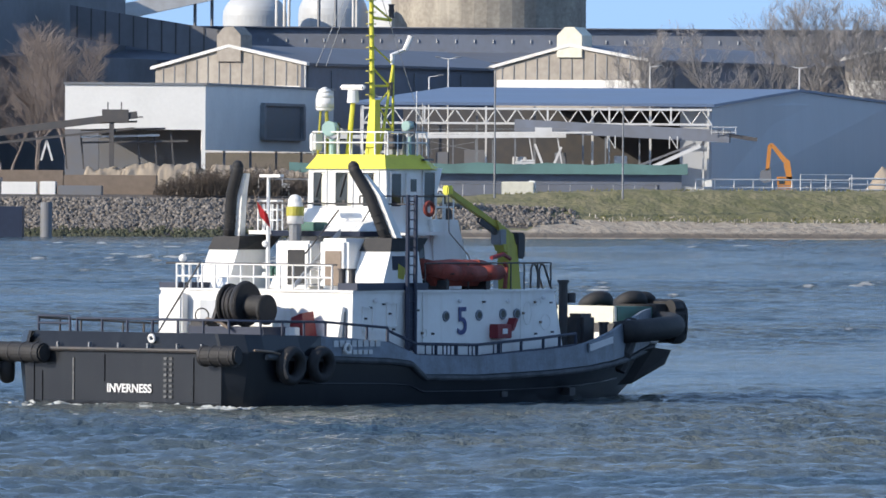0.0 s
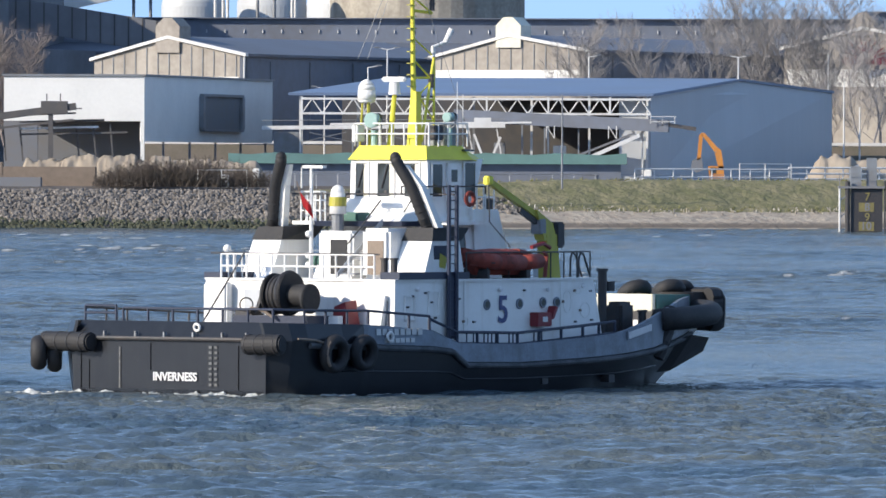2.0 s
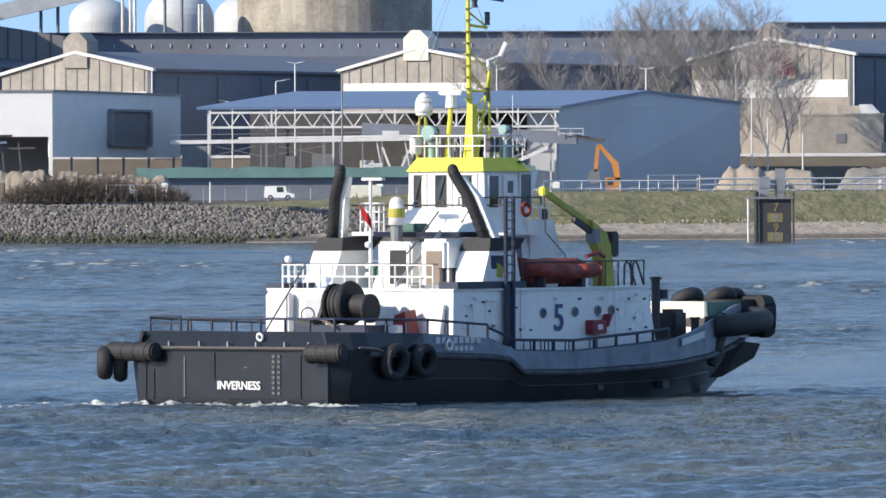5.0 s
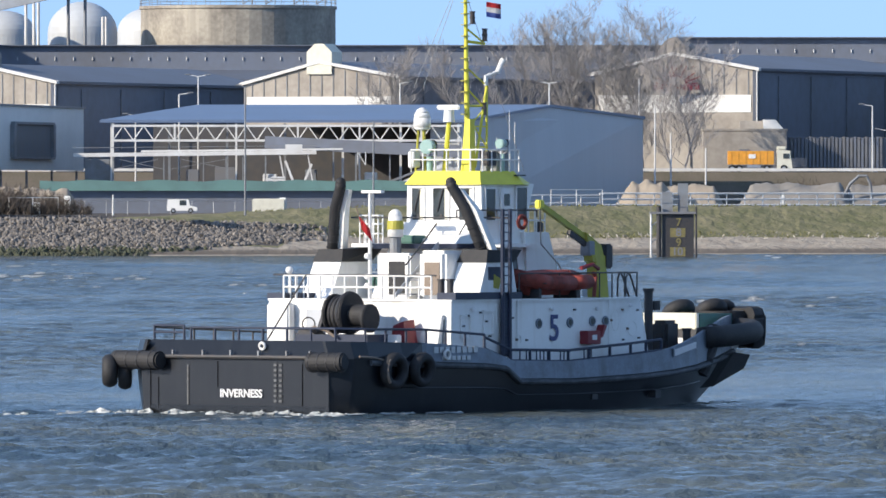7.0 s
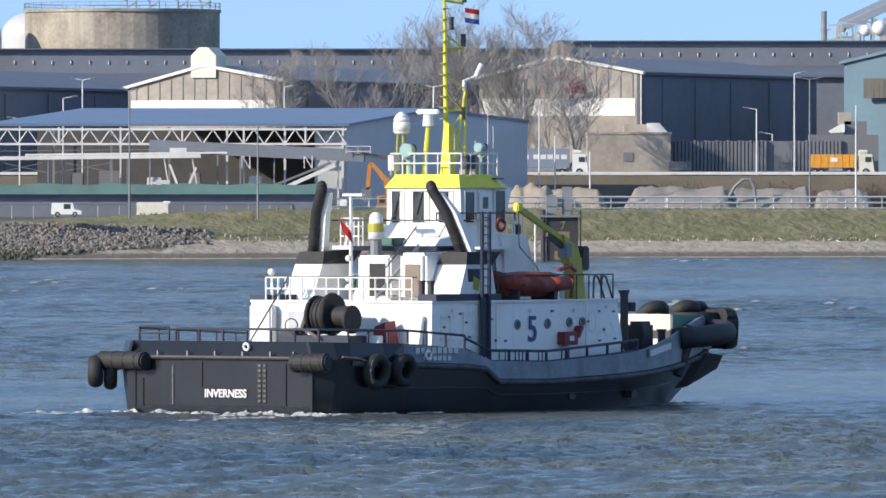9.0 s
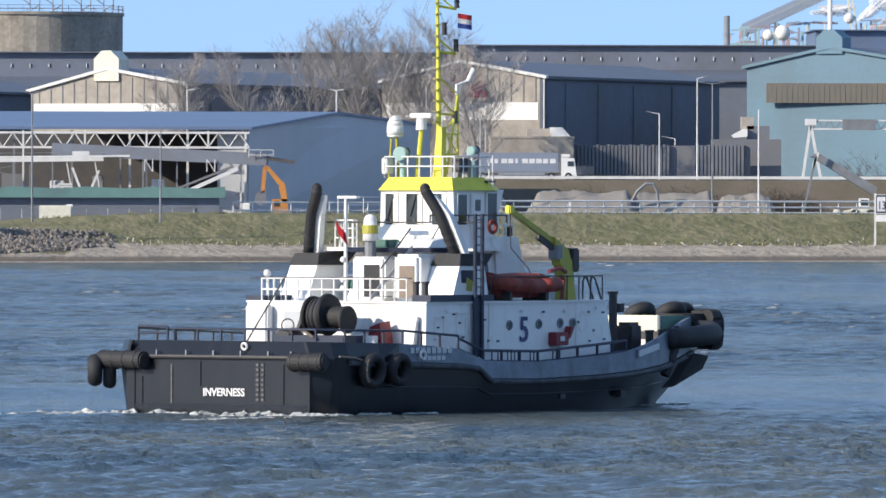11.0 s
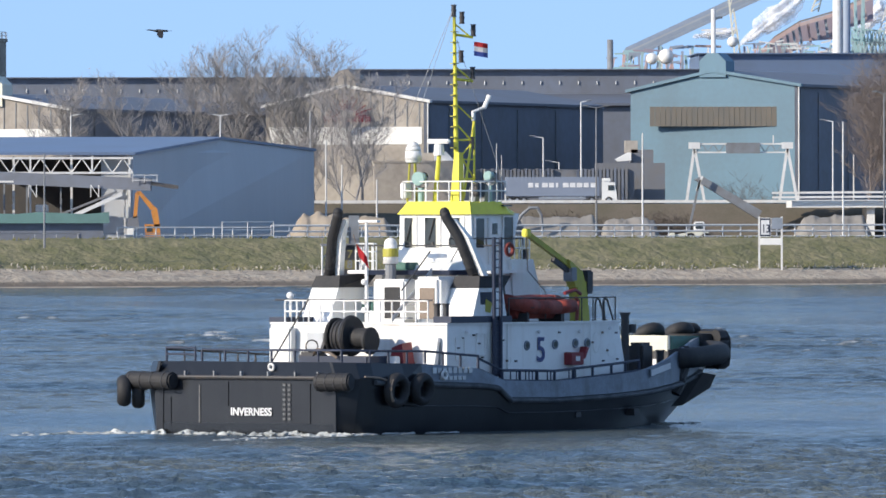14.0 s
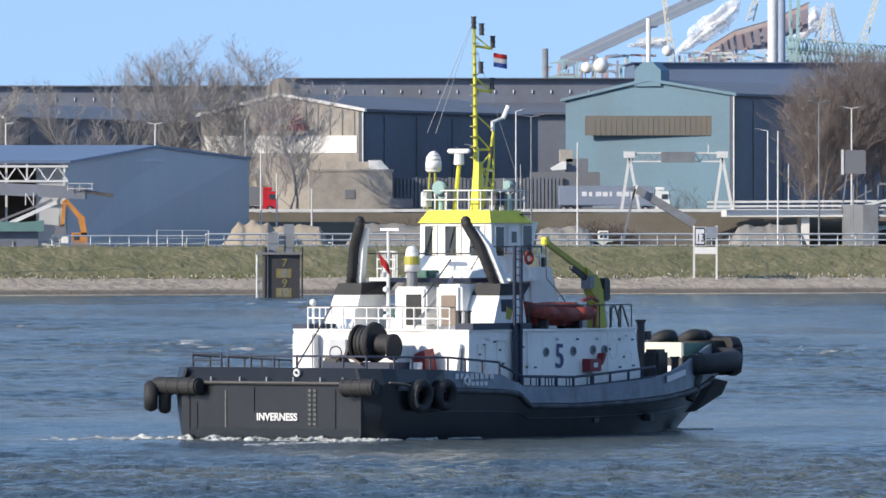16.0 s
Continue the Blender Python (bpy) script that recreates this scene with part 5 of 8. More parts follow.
for dx, dy in ((.12, 0), (-.07, .11), (-.07, -.11)):
    bm = B()
    rod(bm, (11.9 + dx * 1.7, 1.6 + dy * 1.7, 8.05), (11.9 + dx, 1.6 + dy, 9.5), .04, seg=6)
    part("tripod_leg", bm, "olive", do)
bm = B()
rod(bm, (12.0, .7, 8.05), (12.05, .55, 9.75), .10, .08, seg=8)
ra = part("radar_post", bm, "yellow", tug, "yellow radar post with white scanner")
bm = B()
rod(bm, (12.05, .55, 9.75), (12.05, .55, 10.15), .2, .17, seg=12)
part("radar_motor", bm, "white", ra)
bm = B()
box(bm, 11.95, 12.15, .05, 1.05, 10.17, 10.33)
part("radar_scanner", bm, "white", ra, bevel=.05)
for x, y, z, n in ((11.5, .95, 8.9, "searchlight"), (12.6, -1.35, 9.0, "searchlight")):
    bm = B()
    rod(bm, (x - .25, y - .05, z), (x + .2, y + .1, z + .03), .26 if y > 0 else .17, .2 if y > 0 else .13, seg=16)
    s_ = part(n, bm, "teal", tug, "pale green round searchlight", bevel=.04)
    k = .26 if y > 0 else .17
    bm = B()
    rod(bm, (x + .2, y + .1 - k * .2, z + .03), (x + .27, y + .11 - k * .3, z + .035), k * .8, k * .8, seg=16)
    part("lens", bm, "glass", s_, "dark searchlight lens")
    bm = B()
    tube(bm, [(x, y - k - .04, z + .05), (x, y - k - .04, z - .25), (x, y, z - .36), (x, y + k + .04, z - .25), (x, y + k + .04, z + .05)], .03)
    part("yoke", bm, "irongrey", s_)
    bm = B()
    rod(bm, (x, y, 8.05), (x, y, z - .33), .11 if y > 0 else .07, seg=10)
    part("pedestal", bm, "teal", s_)
box_part("roof_lamp_box", (11.6, 12.1, -1.5, -1.15, 8.25, 8.75), "dark", tug, "black floodlight box", .03)
box_part("roof_lamp_box", (11.3, 11.7, 1.5, 1.75, 8.2, 8.75), "white", tug, "white equipment box", .03)
for y, x in ((-.75, 12.3), (-1.0, 12.5), (-.9, 13.0)):
    box_part("roof_locker", (x, x + .3, y - .15, y + .15, 8.05, 8.6 + .2 * (x > 12.4)), "irongrey", tug, "", .02)
for x, y, h in ((12.9, -1.4, 2.1), (13.2, -1.4, 1.7), (13.2, .3, 1.4), (12.7, -1.0, 1.2)):
    bm = B()
    rod(bm, (x, y, 8.05), (x, y, 8.05 + h), .018, .01, seg=5)
    part("whip_aerial", bm, "white", tug, "thin white whip aerial")
# mast
bm = B()
solid(bm, [(12.3, .24, 8.05), (12.3, -.14, 8.05), (12.62, -.14, 8.05), (12.62, .24, 8.05)], [(12.34, .09, 9.85), (12.34, -.13, 9.85), (12.6, -.13, 9.85), (12.6, .09, 9.85)])
ms = part("mast", bm, "yellow", tug, "yellow lattice signal mast")
bm = B()
rod(bm, (12.42, .05, 9.6), (12.3, .05, 14.75), .095, .06, seg=10)
part("mast_pole", bm, "yellow", ms)
for a, b, r in (((12.65, -.1, 8.2), (13.3, -.1, 11.0), .05), ((13.3, -.1, 11.0), (13.3, -.1, 8.3), .045), ((12.4, .05, 10.3), (13.3, -.1, 10.3), .04), ((12.4, .05, 10.9), (13.1, -.1, 10.3), .035), ((12.4, .05, 9.5), (13.3, -.1, 10.3), .03), ((12.6, -.1, 8.9), (13.3, -.1, 8.9), .03), ((12.6, -.1, 9.6), (13.3, -.1, 8.9), .028), ((12.6, -.1, 9.6), (13.3, -.1, 9.6), .028), ((12.4, .05, 11.6), (13.28, -.1, 11.0), .03),
                ((12.35, .05, 12.5), (13.0, -.25, 12.42), .05), ((12.35, .05, 12.95), (12.95, -.25, 12.45), .035), ((12.3, .05, 14.1), (12.95, -.3, 14.0), .05), ((12.3, .05, 14.5), (12.8, -.25, 14.05), .03)):
    bm = B()
    rod(bm, a, b, r, seg=6)
    part("mast_brace", bm, "yellow", ms)
for p, z in (((13.0, -.25), 12.62), ((12.98, -.3), 14.15), ((12.5, -.15), 14.6), ((12.45, -.15), 13.2), ((12.28, .05), 14.85), ((13.15, -.1), 10.1)):
    bm = B()
    rod(bm, (*p, z - .1), (*p, z + .3), .085, seg=10)
    for k in (-.1, .1, .3):
        rod(bm, (*p, z + k - .02), (*p, z + k + .02), .105, seg=10)
    part("navigation_light", bm, "dark" if z > 11 else "brown", ms, "black navigation light")
bm = B()
rod(bm, (13.25, -.1, 11.0), (13.25, -.1, 11.35), .07, seg=8), rod(bm, (13.2, -.1, 11.3), (13.7, -.3, 11.5), .055, seg=8), rod(bm, (13.65, -.28, 11.45), (13.85, -.38, 11.9), .09, .1, seg=8)
part("mast_horn", bm, "white", ms, "white horn on a bracket")
for z in np.arange(10.0, 14.5, .38):
    box_part("step", (12.15, 12.5, -.02, .12, z, z + .03), "olive", ms)
for y, x, t in ((-.4, 14.2, 12.5), (.3, 10.9, 13.8), (.4, 10.7, 13.8)):
    bm = B()
    rod(bm, (12.4 if t < 13 else 12.3, 0, t + 1.4), (x, y * 2.5, 8.1 if t < 13 else 10.9), .01, seg=4)
    part("stay", bm, "irongrey", ms)
fl = part("courtesy_flag", cloth((13.0, -.32, 13.85), (.25, -.42, -.08), (0, 0, -.17), 6, 1, (.05, .02)), "flagred", ms, "small red white and blue flag")
part("white_stripe", cloth((13.0, -.32, 13.68), (.25, -.42, -.08), (0, 0, -.17), 6, 1, (.05, .02)), "flagwhite", fl)
part("blue_stripe", cloth((13.0, -.32, 13.51), (.25, -.42, -.08), (0, 0, -.17), 6, 1, (.05, .02)), "flagblue", fl)

# deck crane
bm = B()
solid(bm, [(15.5, -2.75, 3.7), (15.5, -3.25, 3.7), (16.05, -3.25, 3.7), (16.05, -2.75, 3.7)], [(15.35, -2.8, 5.2), (15.35, -3.2, 5.2), (15.9, -3.2, 5.2), (15.9, -2.8, 5.2)])
cr = part("deck_crane", bm, "olive", tug, "folded yellow hydraulic deck crane", bevel=.03)
bm = B()
solid(bm, [(15.25, -2.8, 5.0), (15.25, -3.2, 5.0), (15.95, -3.2, 4.9), (15.95, -2.8, 4.9)], [(14.9, -2.85, 6.0), (14.9, -3.15, 6.0), (15.75, -3.15, 5.55), (15.75, -2.85, 5.55)])
part("crane_knuckle", bm, "olive", cr, bevel=.03)
bm = B()
m = look((14.95, -3, 5.85), (12.5, -3, 6.95))
box(bm, -.085, .085, -.09, .09, -2.7, .2, m)
part("crane_boom", bm, "olive", cr, bevel=.02)
bm = B()
box(bm, -.07, .07, -.08, .08, -.9, .1, Matrix.Translation((0, 0, -.12)) @ look((14.95, -3, 5.75), (14.2, -3, 6.09)))
part("boom_ram", bm, "dark", cr)
box_part("crane_tip", (12.38, 12.68, -3.12, -2.88, 6.8, 7.1), "yellow", cr, "", .04)
bm = B()
box(bm, 15.85, 16.3, -3.25, -2.75, 4.75, 5.6)
part("crane_motor", bm, "dark", cr, "black hydraulic motor housing", bevel=.06)
bm = B()
box(bm, 15.0, 15.35, -3.2, -2.8, 5.2, 5.7)
part("crane_valve_box", bm, "irongrey", cr, bevel=.03)
bm = B()
tube(bm, [(12.55, -3, 6.85), (12.6, -3.0, 5.6), (13.2, -3.3, 4.9), (13.5, -3.3, 4.5)], .02)
part("crane_fall", bm, "dark", cr)
bm = B()
tube(bm, [(15.4, -3.3, 4.75), (15.0, -3.35, 4.9), (14.3, -3.4, 4.78)], .07)
part("boat_hook", bm, "red", tug, "red and white oar end")
bm = B()
tube(bm, [(14.75, -3.6, 3.8), (14.85, -3.6, 4.5), (14.7, -3.6, 4.62)], .07)
part("davit_arm", bm, "orange", tug, "orange and white davit arm")
# deck ladder arch forward
for y in (-1.5, -1.15):
    bm = B()
    tube(bm, [(19.2, y, 3.0), (19.25, y, 4.4), (19.35, y, 4.58), (19.5, y, 4.5), (20.2, y, 3.1)], .035)
    part("ladder_arch", bm, "dark", tug, "dark tubular ladder arch")
box_part("fore_locker", (16.9, 17.6, -2.2, -1.4, 3.77, 4.3), "steel", tug, "", .04)
# aft winch
w_ = None
for y0, y1, r, x, z in ((-.35, -1.0, .60, 4.9, 3.28), (-.22, -.35, .68, 4.9, 3.28), (-1.2, -1.3, .70, 4.6, 3.32), (-1.95, -2.1, .48, 4.6, 3.15), (-1.3, -1.95, .36, 4.6, 3.25)):
    bm = B()
    rod(bm, (x, y0, z), (x, y1, z), r, seg=28)
    if w_ is None:
        w_ = part("tow_winch", bm, "rubber", tug, "black towing winch with rope drums", bevel=.08)
    else:
        part("drum", bm, "rubber", w_, bevel=.03)
for i in range(6):
    bm = B()
    a = i * math.pi / 3
    rod(bm, (4.6, -1.17, 3.32), (4.6 + .66 * math.cos(a), -1.17, 3.32 + .66 * math.sin(a)), .04, seg=5)
    part("spoke", bm, "dark", w_)
bm = B()
torus(bm, (4.6, -1.17, 3.32), (0, 1, 0), .68, .06, 24, 6)
part("drum_flange", bm, "dark", w_)
box_part("winch_bed", (4.2, 5.8, -2.2, .9, 1.5, 2.6), "navy", w_, "", .05)
box_part("winch_motor", (4.4, 5.2, .3, 1.1, 2.0, 2.75), "dark", w_, "", .1)
bm = B()
tube(bm, [(4.2, .2, 2.7), (4.0, -.1, 2.85), (3.9, -.7, 2.75), (4.0, -1.0, 2.55)], .05)
part("tow_hawser", bm, "brown", w_)
bm = B()
tube(bm, [(3.8, 1.9, 2.2), (5.2, 1.2, 4.6)], .03)
part("derrick_wire", bm, "dark", tug)
box_part("winch_control", (5.3, 5.6, -2.6, -2.2, 1.6, 2.6), "white", tug, "", .03)
# bow: bitts, winch, cream locker, green deck, tyres, great bow fender
bm = B()
rod(bm, (19.3, -2.45, 1.9), (19.3, -2.45, 3.95), .15, seg=14)
rod(bm, (19.3, -2.45, 3.95), (19.3, -2.45, 4.05), .2, seg=14)
rod(bm, (19.65, -2.45, 3.3), (19.65, -2.45, 3.62), .2, seg=14)
part("bow_post", bm, "dark", tug, "upright mooring post")
box_part("anchor_winch", (19.7, 20.5, -2.9, -2.2, 1.8, 2.95), "dark", tug, "dark anchor winch", .12)
bm = B()
box(bm, 22.86, 23.04, -1.8, 1.8, 2.6, 3.17)
part("fore_bulkhead", bm, "buff", tug, "cream painted bulkhead facing the foredeck", bevel=.03)
# dark panel added for the gap below the cream bulkhead
box_part("lower_bulkhead", (22.9, 23.02, -1.78, 1.78, 1.7, 2.6), "dark", tug)
for x in (21.1, 22.3):
    bm = B()
    rod(bm, (x, -3.0 + (x - 20) * .25, 1.8), (x, -3.0 + (x - 20) * .25, 2.6), .14, seg=12), rod(bm, (x, -3.0 + (x - 20) * .25, 2.6), (x, -3.0 + (x - 20) * .25, 2.67), .18, seg=12)
    part("bollard", bm, "dark", tug, "dark steel mooring bollard")
bm = B()
solid(bm, [(23.06, -1.85, 2.2), (26.6, -.75, 2.2), (26.6, .75, 2.2), (23.06, 1.85, 2.2)], [(23.06, -1.8, 3.15), (26.6, -.7, 3.12), (26.6, .7, 3.12), (23.06, 1.8, 3.15)])
part("foredeck", bm, "deck", tug, "green painted foredeck")
tyre((24.6, .3, 3.2), (.15, .5, .85), .42, .19)
tyre((26.6, .4, 3.2), (.2, .5, .85), .42, .19)
tyre((27.6, .6, 3.1), (.4, 1, .3), .35, .17)
bm = B()
ring = []
for i in range(33):
    w = -math.pi / 2 + math.pi * i / 32
    c = max(math.cos(w), 0)
    ring.append((21.2 + 5.45 * c ** .8, 3.4 * math.sin(w), 2.35 + .25 * c))
sweep(bm, ring, .38, 14)
part("bow_fender", bm, "rubber", tug, "massive black rubber bow fender", smooth=True)
def bow_block():
    """The moulded rubber block round the stem head: an upright rounded section swept round the bow."""
    prof = [(-.20, -.62), (.10, -.74), (.28, -.60), (.33, -.2), (.24, -.12), (.33, -.02), (.34, .26), (.25, .34), (.30, .44), (.20, .66), (.02, .74), (-.20, .66)]
    bm = B()
    rows = []
    for i in range(25):
        w = radians(-100 + 200 * i / 24)
        rows.append([bm.verts.new((26.95 + (.95 + o) * math.cos(w), (1.15 + o) * math.sin(w), 2.62 + h)) for o, h in prof])
    for a, b in zip(rows, rows[1:]):
        for k in range(len(prof)):
            bm.faces.new((a[k], b[k], b[(k + 1) % len(prof)], a[(k + 1) % len(prof)]))
    bm.faces.new(rows[0]), bm.faces.new(rows[-1][::-1])
    blk = part("bow_block", bm, "rubber", tug, "huge grooved black rubber block round the stem head", smooth=True)
    blk.data.set_sharp_from_angle(angle=radians(50))
    bm = B()
    rod(bm, (26.75, 0, 1.95), (26.75, 0, 3.2), 1.0, seg=28)
    part("bow_cap", bm, "rubber", blk, bevel=.06)
    for w in (-75, -40, 0, 40, 75):
        c, k = math.cos(radians(w)), math.sin(radians(w))
        bm = B()
        tube(bm, [(26.95 + 1.1 * c, 1.3 * k, 3.32), (26.95 + 1.31 * c, 1.5 * k, 3.0), (26.95 + 1.31 * c, 1.5 * k, 2.3), (26.95 + 1.1 * c, 1.3 * k, 1.95)], .03)
        part("lashing_chain", bm, "dark", blk)


bow_block()
bm = B()
solid(bm, [(24.4, -1.35, .58), (27.35, -.5, 1.18), (27.35, .5, 1.18), (24.4, 1.35, .58), (21.4, 1.9, .5), (21.4, -1.9, .5)], [(24.4, -2.3, 1.80), (27.55, -.62, 1.66), (27.55, .62, 1.66), (24.4, 2.3, 1.80), (21.2, 3.2, 1.5), (21.2, -3.2, 1.5)])
part("stem_lip", bm, "rubber", tug, "black rubber lip at the stem foot", bevel=.17)
bm = B()
solid(bm, [(22.5, -2.2, 1.5), (26.2, -.8, 1.6), (26.2, .8, 1.6), (22.5, 2.2, 1.5)], [(22.5, -2.7, 2.3), (26.8, -1.0, 2.35), (26.8, 1.0, 2.35), (22.5, 2.7, 2.3)])
part("stem_plate", bm, "boxwhite", tug, "pale plating under the bow fender")
for x in (13.3, 17.0):
    box_part("overboard_mark", (x, x + .3, -lerp(DECK_HALF, x) * .97 - .04, -lerp(DECK_HALF, x) * .9, .35, .6), "dark", tug)

# rescue boat on its cradle
rescue = thing("rescue_boat", "orange inflatable rescue boat lashed on its cradle", "boat")
bm = B()
for s in (.55, -.55):
    pts = [(-2.1, s, .35), (-1.0, s, .30), (.6, s, .32), (1.5, s * .75, .42), (2.05, s * .15, .55)]
    for p, q in zip(pts, pts[1:]):
        rod(bm, p, q, .25, seg=14)
    for p in pts:
        bmesh.ops.create_uvsphere(bm, u_segments=14, v_segments=8, radius=.25, matrix=Matrix.Translation(p))
part("inflated_tube", bm, "cover", rescue, "orange inflated tube", smooth=True)
bm = B()
solid(bm, [(-1.9, -.15, -.1), (1.2, -.1, -.1), (1.2, .1, -.1), (-1.9, .15, -.1)], [(-2.0, -.5, .35), (1.8, -.2, .4), (1.8, .2, .4), (-2.0, .5, .35)])
part("boat_hull", bm, "cover", rescue)
bm = B()
sweep(bm, [(-2.0, 0, .45), (-1.2, 0, .52), (.2, .03, .50), (1.3, 0, .46), (1.9, 0, .5)], .42, 12)
for v in bm.verts:
    v.co.z = .45 + (v.co.z - .45) * .62 + .05 * noise.noise((v.co.x * 2, v.co.y * 3, 0))
part("canvas_cover", bm, "cover", rescue, "sagging orange-red canvas cover", smooth=True)
bm = B()
solid(bm, [(-2.2, -.5, .4), (-1.3, -.55, .4), (-1.3, .55, .4), (-2.2, .5, .4)], [(-1.9, -.1, .72), (-1.2, -.3, .75), (-1.2, .3, .75), (-1.9, .1, .72)])
part("bow_cover", bm, "cover", rescue, "dark red canvas cover", bevel=.05)
box_part("console", (-.3, .4, -.3, .3, .3, .72), "cover", rescue, "", .06)
for x in (-1.2, 0, 1.2):
    bm = B()
    rod(bm, (x, -.83, .3), (x, .83, .3), .02, seg=5)
    part("lashing", bm, "dark", rescue)
box_part("cradle", (-1.6, -1.4, -.5, .5, -.21, .1), "dark", rescue)
box_part("cradle", (1.0, 1.2, -.5, .5, -.21, .1), "dark", rescue)
bm = B()
sweep(bm, [(22.3, -3.0, 2.6), (21.8, -3.2, 2.1), (21.4, -3.3, 1.6), (21.2, -3.2, 1.1)], .30, 12)
part("bow_side_fender", bm, "rubber", tug, "black rubber side fender at the bow")
bm = B()
sweep(bm, [(22.3, 3.0, 2.6), (21.8, 3.2, 2.1), (21.4, 3.3, 1.6), (21.2, 3.2, 1.1)], .30, 12)
part("bow_side_fender", bm, "rubber", tug)
rescue.scale = (.82, 1, 1)
# winch fittings
for y, r in ((-.5, .61), (-.68, .61), (-.86, .61)):
    bm = B()
    torus(bm, (4.9, y, 3.28), (0, 1, 0), r, .04, 24, 6)
    part("rope_turn", bm, "dark", w_)
bm = B()
torus(bm, (4.1, .2, 2.95), (1, .4, 0), .22, .025, 18, 6)
part("hand_wheel", bm, "dark", w_)
for y in (-.1,):
    bm = B()
    solid(bm, [(4.2, y - .06, 2.7), (5.4, y - .06, 2.7), (5.4, y + .06, 2.7), (4.2, y + .06, 2.7)], [(4.6, y - .06, 3.5), (5.0, y - .06, 3.5), (5.0, y + .06, 3.5), (4.6, y + .06, 3.5)])
    part("side_frame", bm, "dark", w_)


# ---- rocks, grass, trees ----
def pydata(name, verts, faces, material, smooth=False):
    me = bpy.data.meshes.new(name)
    me.from_pydata(verts, [], faces)
    me.materials.append(M[material])
    me.update()
    return me


ICO = [(0, 0, -1), (.72, -.53, -.45), (-.28, -.85, -.45), (-.89, 0, -.45), (-.28, .85, -.45), (.72, .53, -.45), (.28, -.85, .45), (-.72, -.53, .45), (-.72, .53, .45), (.28, .85, .45), (.89, 0, .45), (0, 0, 1)]
ICO_F = [(0, 1, 2), (1, 0, 5), (0, 2, 3), (0, 3, 4), (0, 4, 5), (1, 5, 10), (2, 1, 6), (3, 2, 7), (4, 3, 8), (5, 4, 9), (1, 10, 6), (2, 6, 7), (3, 7, 8), (4, 8, 9), (5, 9, 10), (6, 10, 11), (7, 6, 11), (8, 7, 11), (9, 8, 11), (10, 9, 11)]


def riprap():
    rng = random.Random(8)
    heaps = {"dry": ([], []), "weed": ([], [])}
    for _ in range(16000):
        u = rng.uniform(-760, 640)
        s = rng.uniform(-3.5, 19.5)
        edge = 560 - max(0, 12 - s) * 28 + rng.uniform(-40, 30)
        if u > edge:
            continue
        z, _s = bank_height(u, s)
        d = shore(u) + s
        size = rng.uniform(.16, .40)
        vs, fs = heaps["weed" if z < .85 + rng.uniform(-.3, .3) else "dry"]
        k = len(vs)
        q = Euler((rng.uniform(0, 6), rng.uniform(0, 6), rng.uniform(0, 6))).to_matrix()
        sc = Vector((size * rng.uniform(.8, 1.5), size * rng.uniform(.7, 1.2), size * rng.uniform(.6, 1.0)))
        c = Vector((X(u, d), d, z + size * .2))
        for p in ICO:
            w = Vector(p) * rng.uniform(.75, 1.1)
            vs.append(c + q @ Vector((w.x * sc.x, w.y * sc.y, w.z * sc.z)))
        fs += [(a + k, b + k, e + k) for a, b, e in ICO_F]
    tagged(new("riprap", pydata("riprap", *heaps["dry"], "rock")), "grey broken stone armouring the bank", "rocks", kind="stuff")
    tagged(new("wet_riprap", pydata("wet_riprap", *heaps["weed"], "weedrock")), "dark weed-covered stones along the waterline", "rocks", kind="stuff")


def tufts():
    rng = random.Random(5)
    vs, fs = [], []
    for _ in range(6000):
        u = rng.uniform(430, 2560)
        s = rng.uniform(14.5, 31)
        if (u < 620 and s < 22) or 17.5 < s < 28:
            continue
        z, _s = bank_height(u, s)
        d = shore(u) + s
        h, w = rng.uniform(.12, .42), rng.uniform(.05, .16)
        k = len(vs)
        a = rng.uniform(0, 3.14)
        dx, dy = math.cos(a) * w, math.sin(a) * w
        lean = rng.uniform(0, .25)
        x = X(u, d)
        vs += [(x - dx, d - dy, z - .05), (x + dx, d + dy, z - .05), (x + lean + dx * .2, d, z + h), (x - dy, d + dx, z - .05), (x + dy, d - dx, z - .05), (x + lean * .7, d + dy * .2, z + h * .8)]
        fs += [(k, k + 1, k + 2), (k + 3, k + 4, k + 5)]
    M["tuft"] = mat("rough_grass", (0.19, 0.19, 0.07), 0.95, second=(0.32, 0.28, 0.15), amount=0.5, scale=0.2, fine=2, bump=0, each=.06)
    tagged(new("rough_grass", pydata("rough_grass", vs, fs, "tuft")), "rough olive winter grass on the bank", "grass", kind="stuff")
    vs, fs = [], []
    for _ in range(420):
        u = rng.uniform(560, 2560)
        s = 15 + rng.gauss(0, 1.0)
        z, _s = bank_height(u, s)
        d = shore(u) + s
        k = len(vs)
        q = Euler((rng.uniform(0, 6), rng.uniform(0, 6), rng.uniform(0, 6))).to_matrix()
        L = rng.uniform(.1, .5)
        for p in ICO:
            vs.append(Vector((X(u, d), d, z + .08)) + q @ Vector((p[0] * L, p[1] * .1, p[2] * .08)))
        fs += [(a + k, b + k, e + k) for a, b, e in ICO_F]
    M["drift"] = mat("driftwood", (0.40, 0.36, 0.30), .9, each=.6)
    tagged(new("driftwood", pydata("driftwood", vs, fs, "drift")), "pale driftwood and litter along the tide line", "driftwood", kind="stuff")


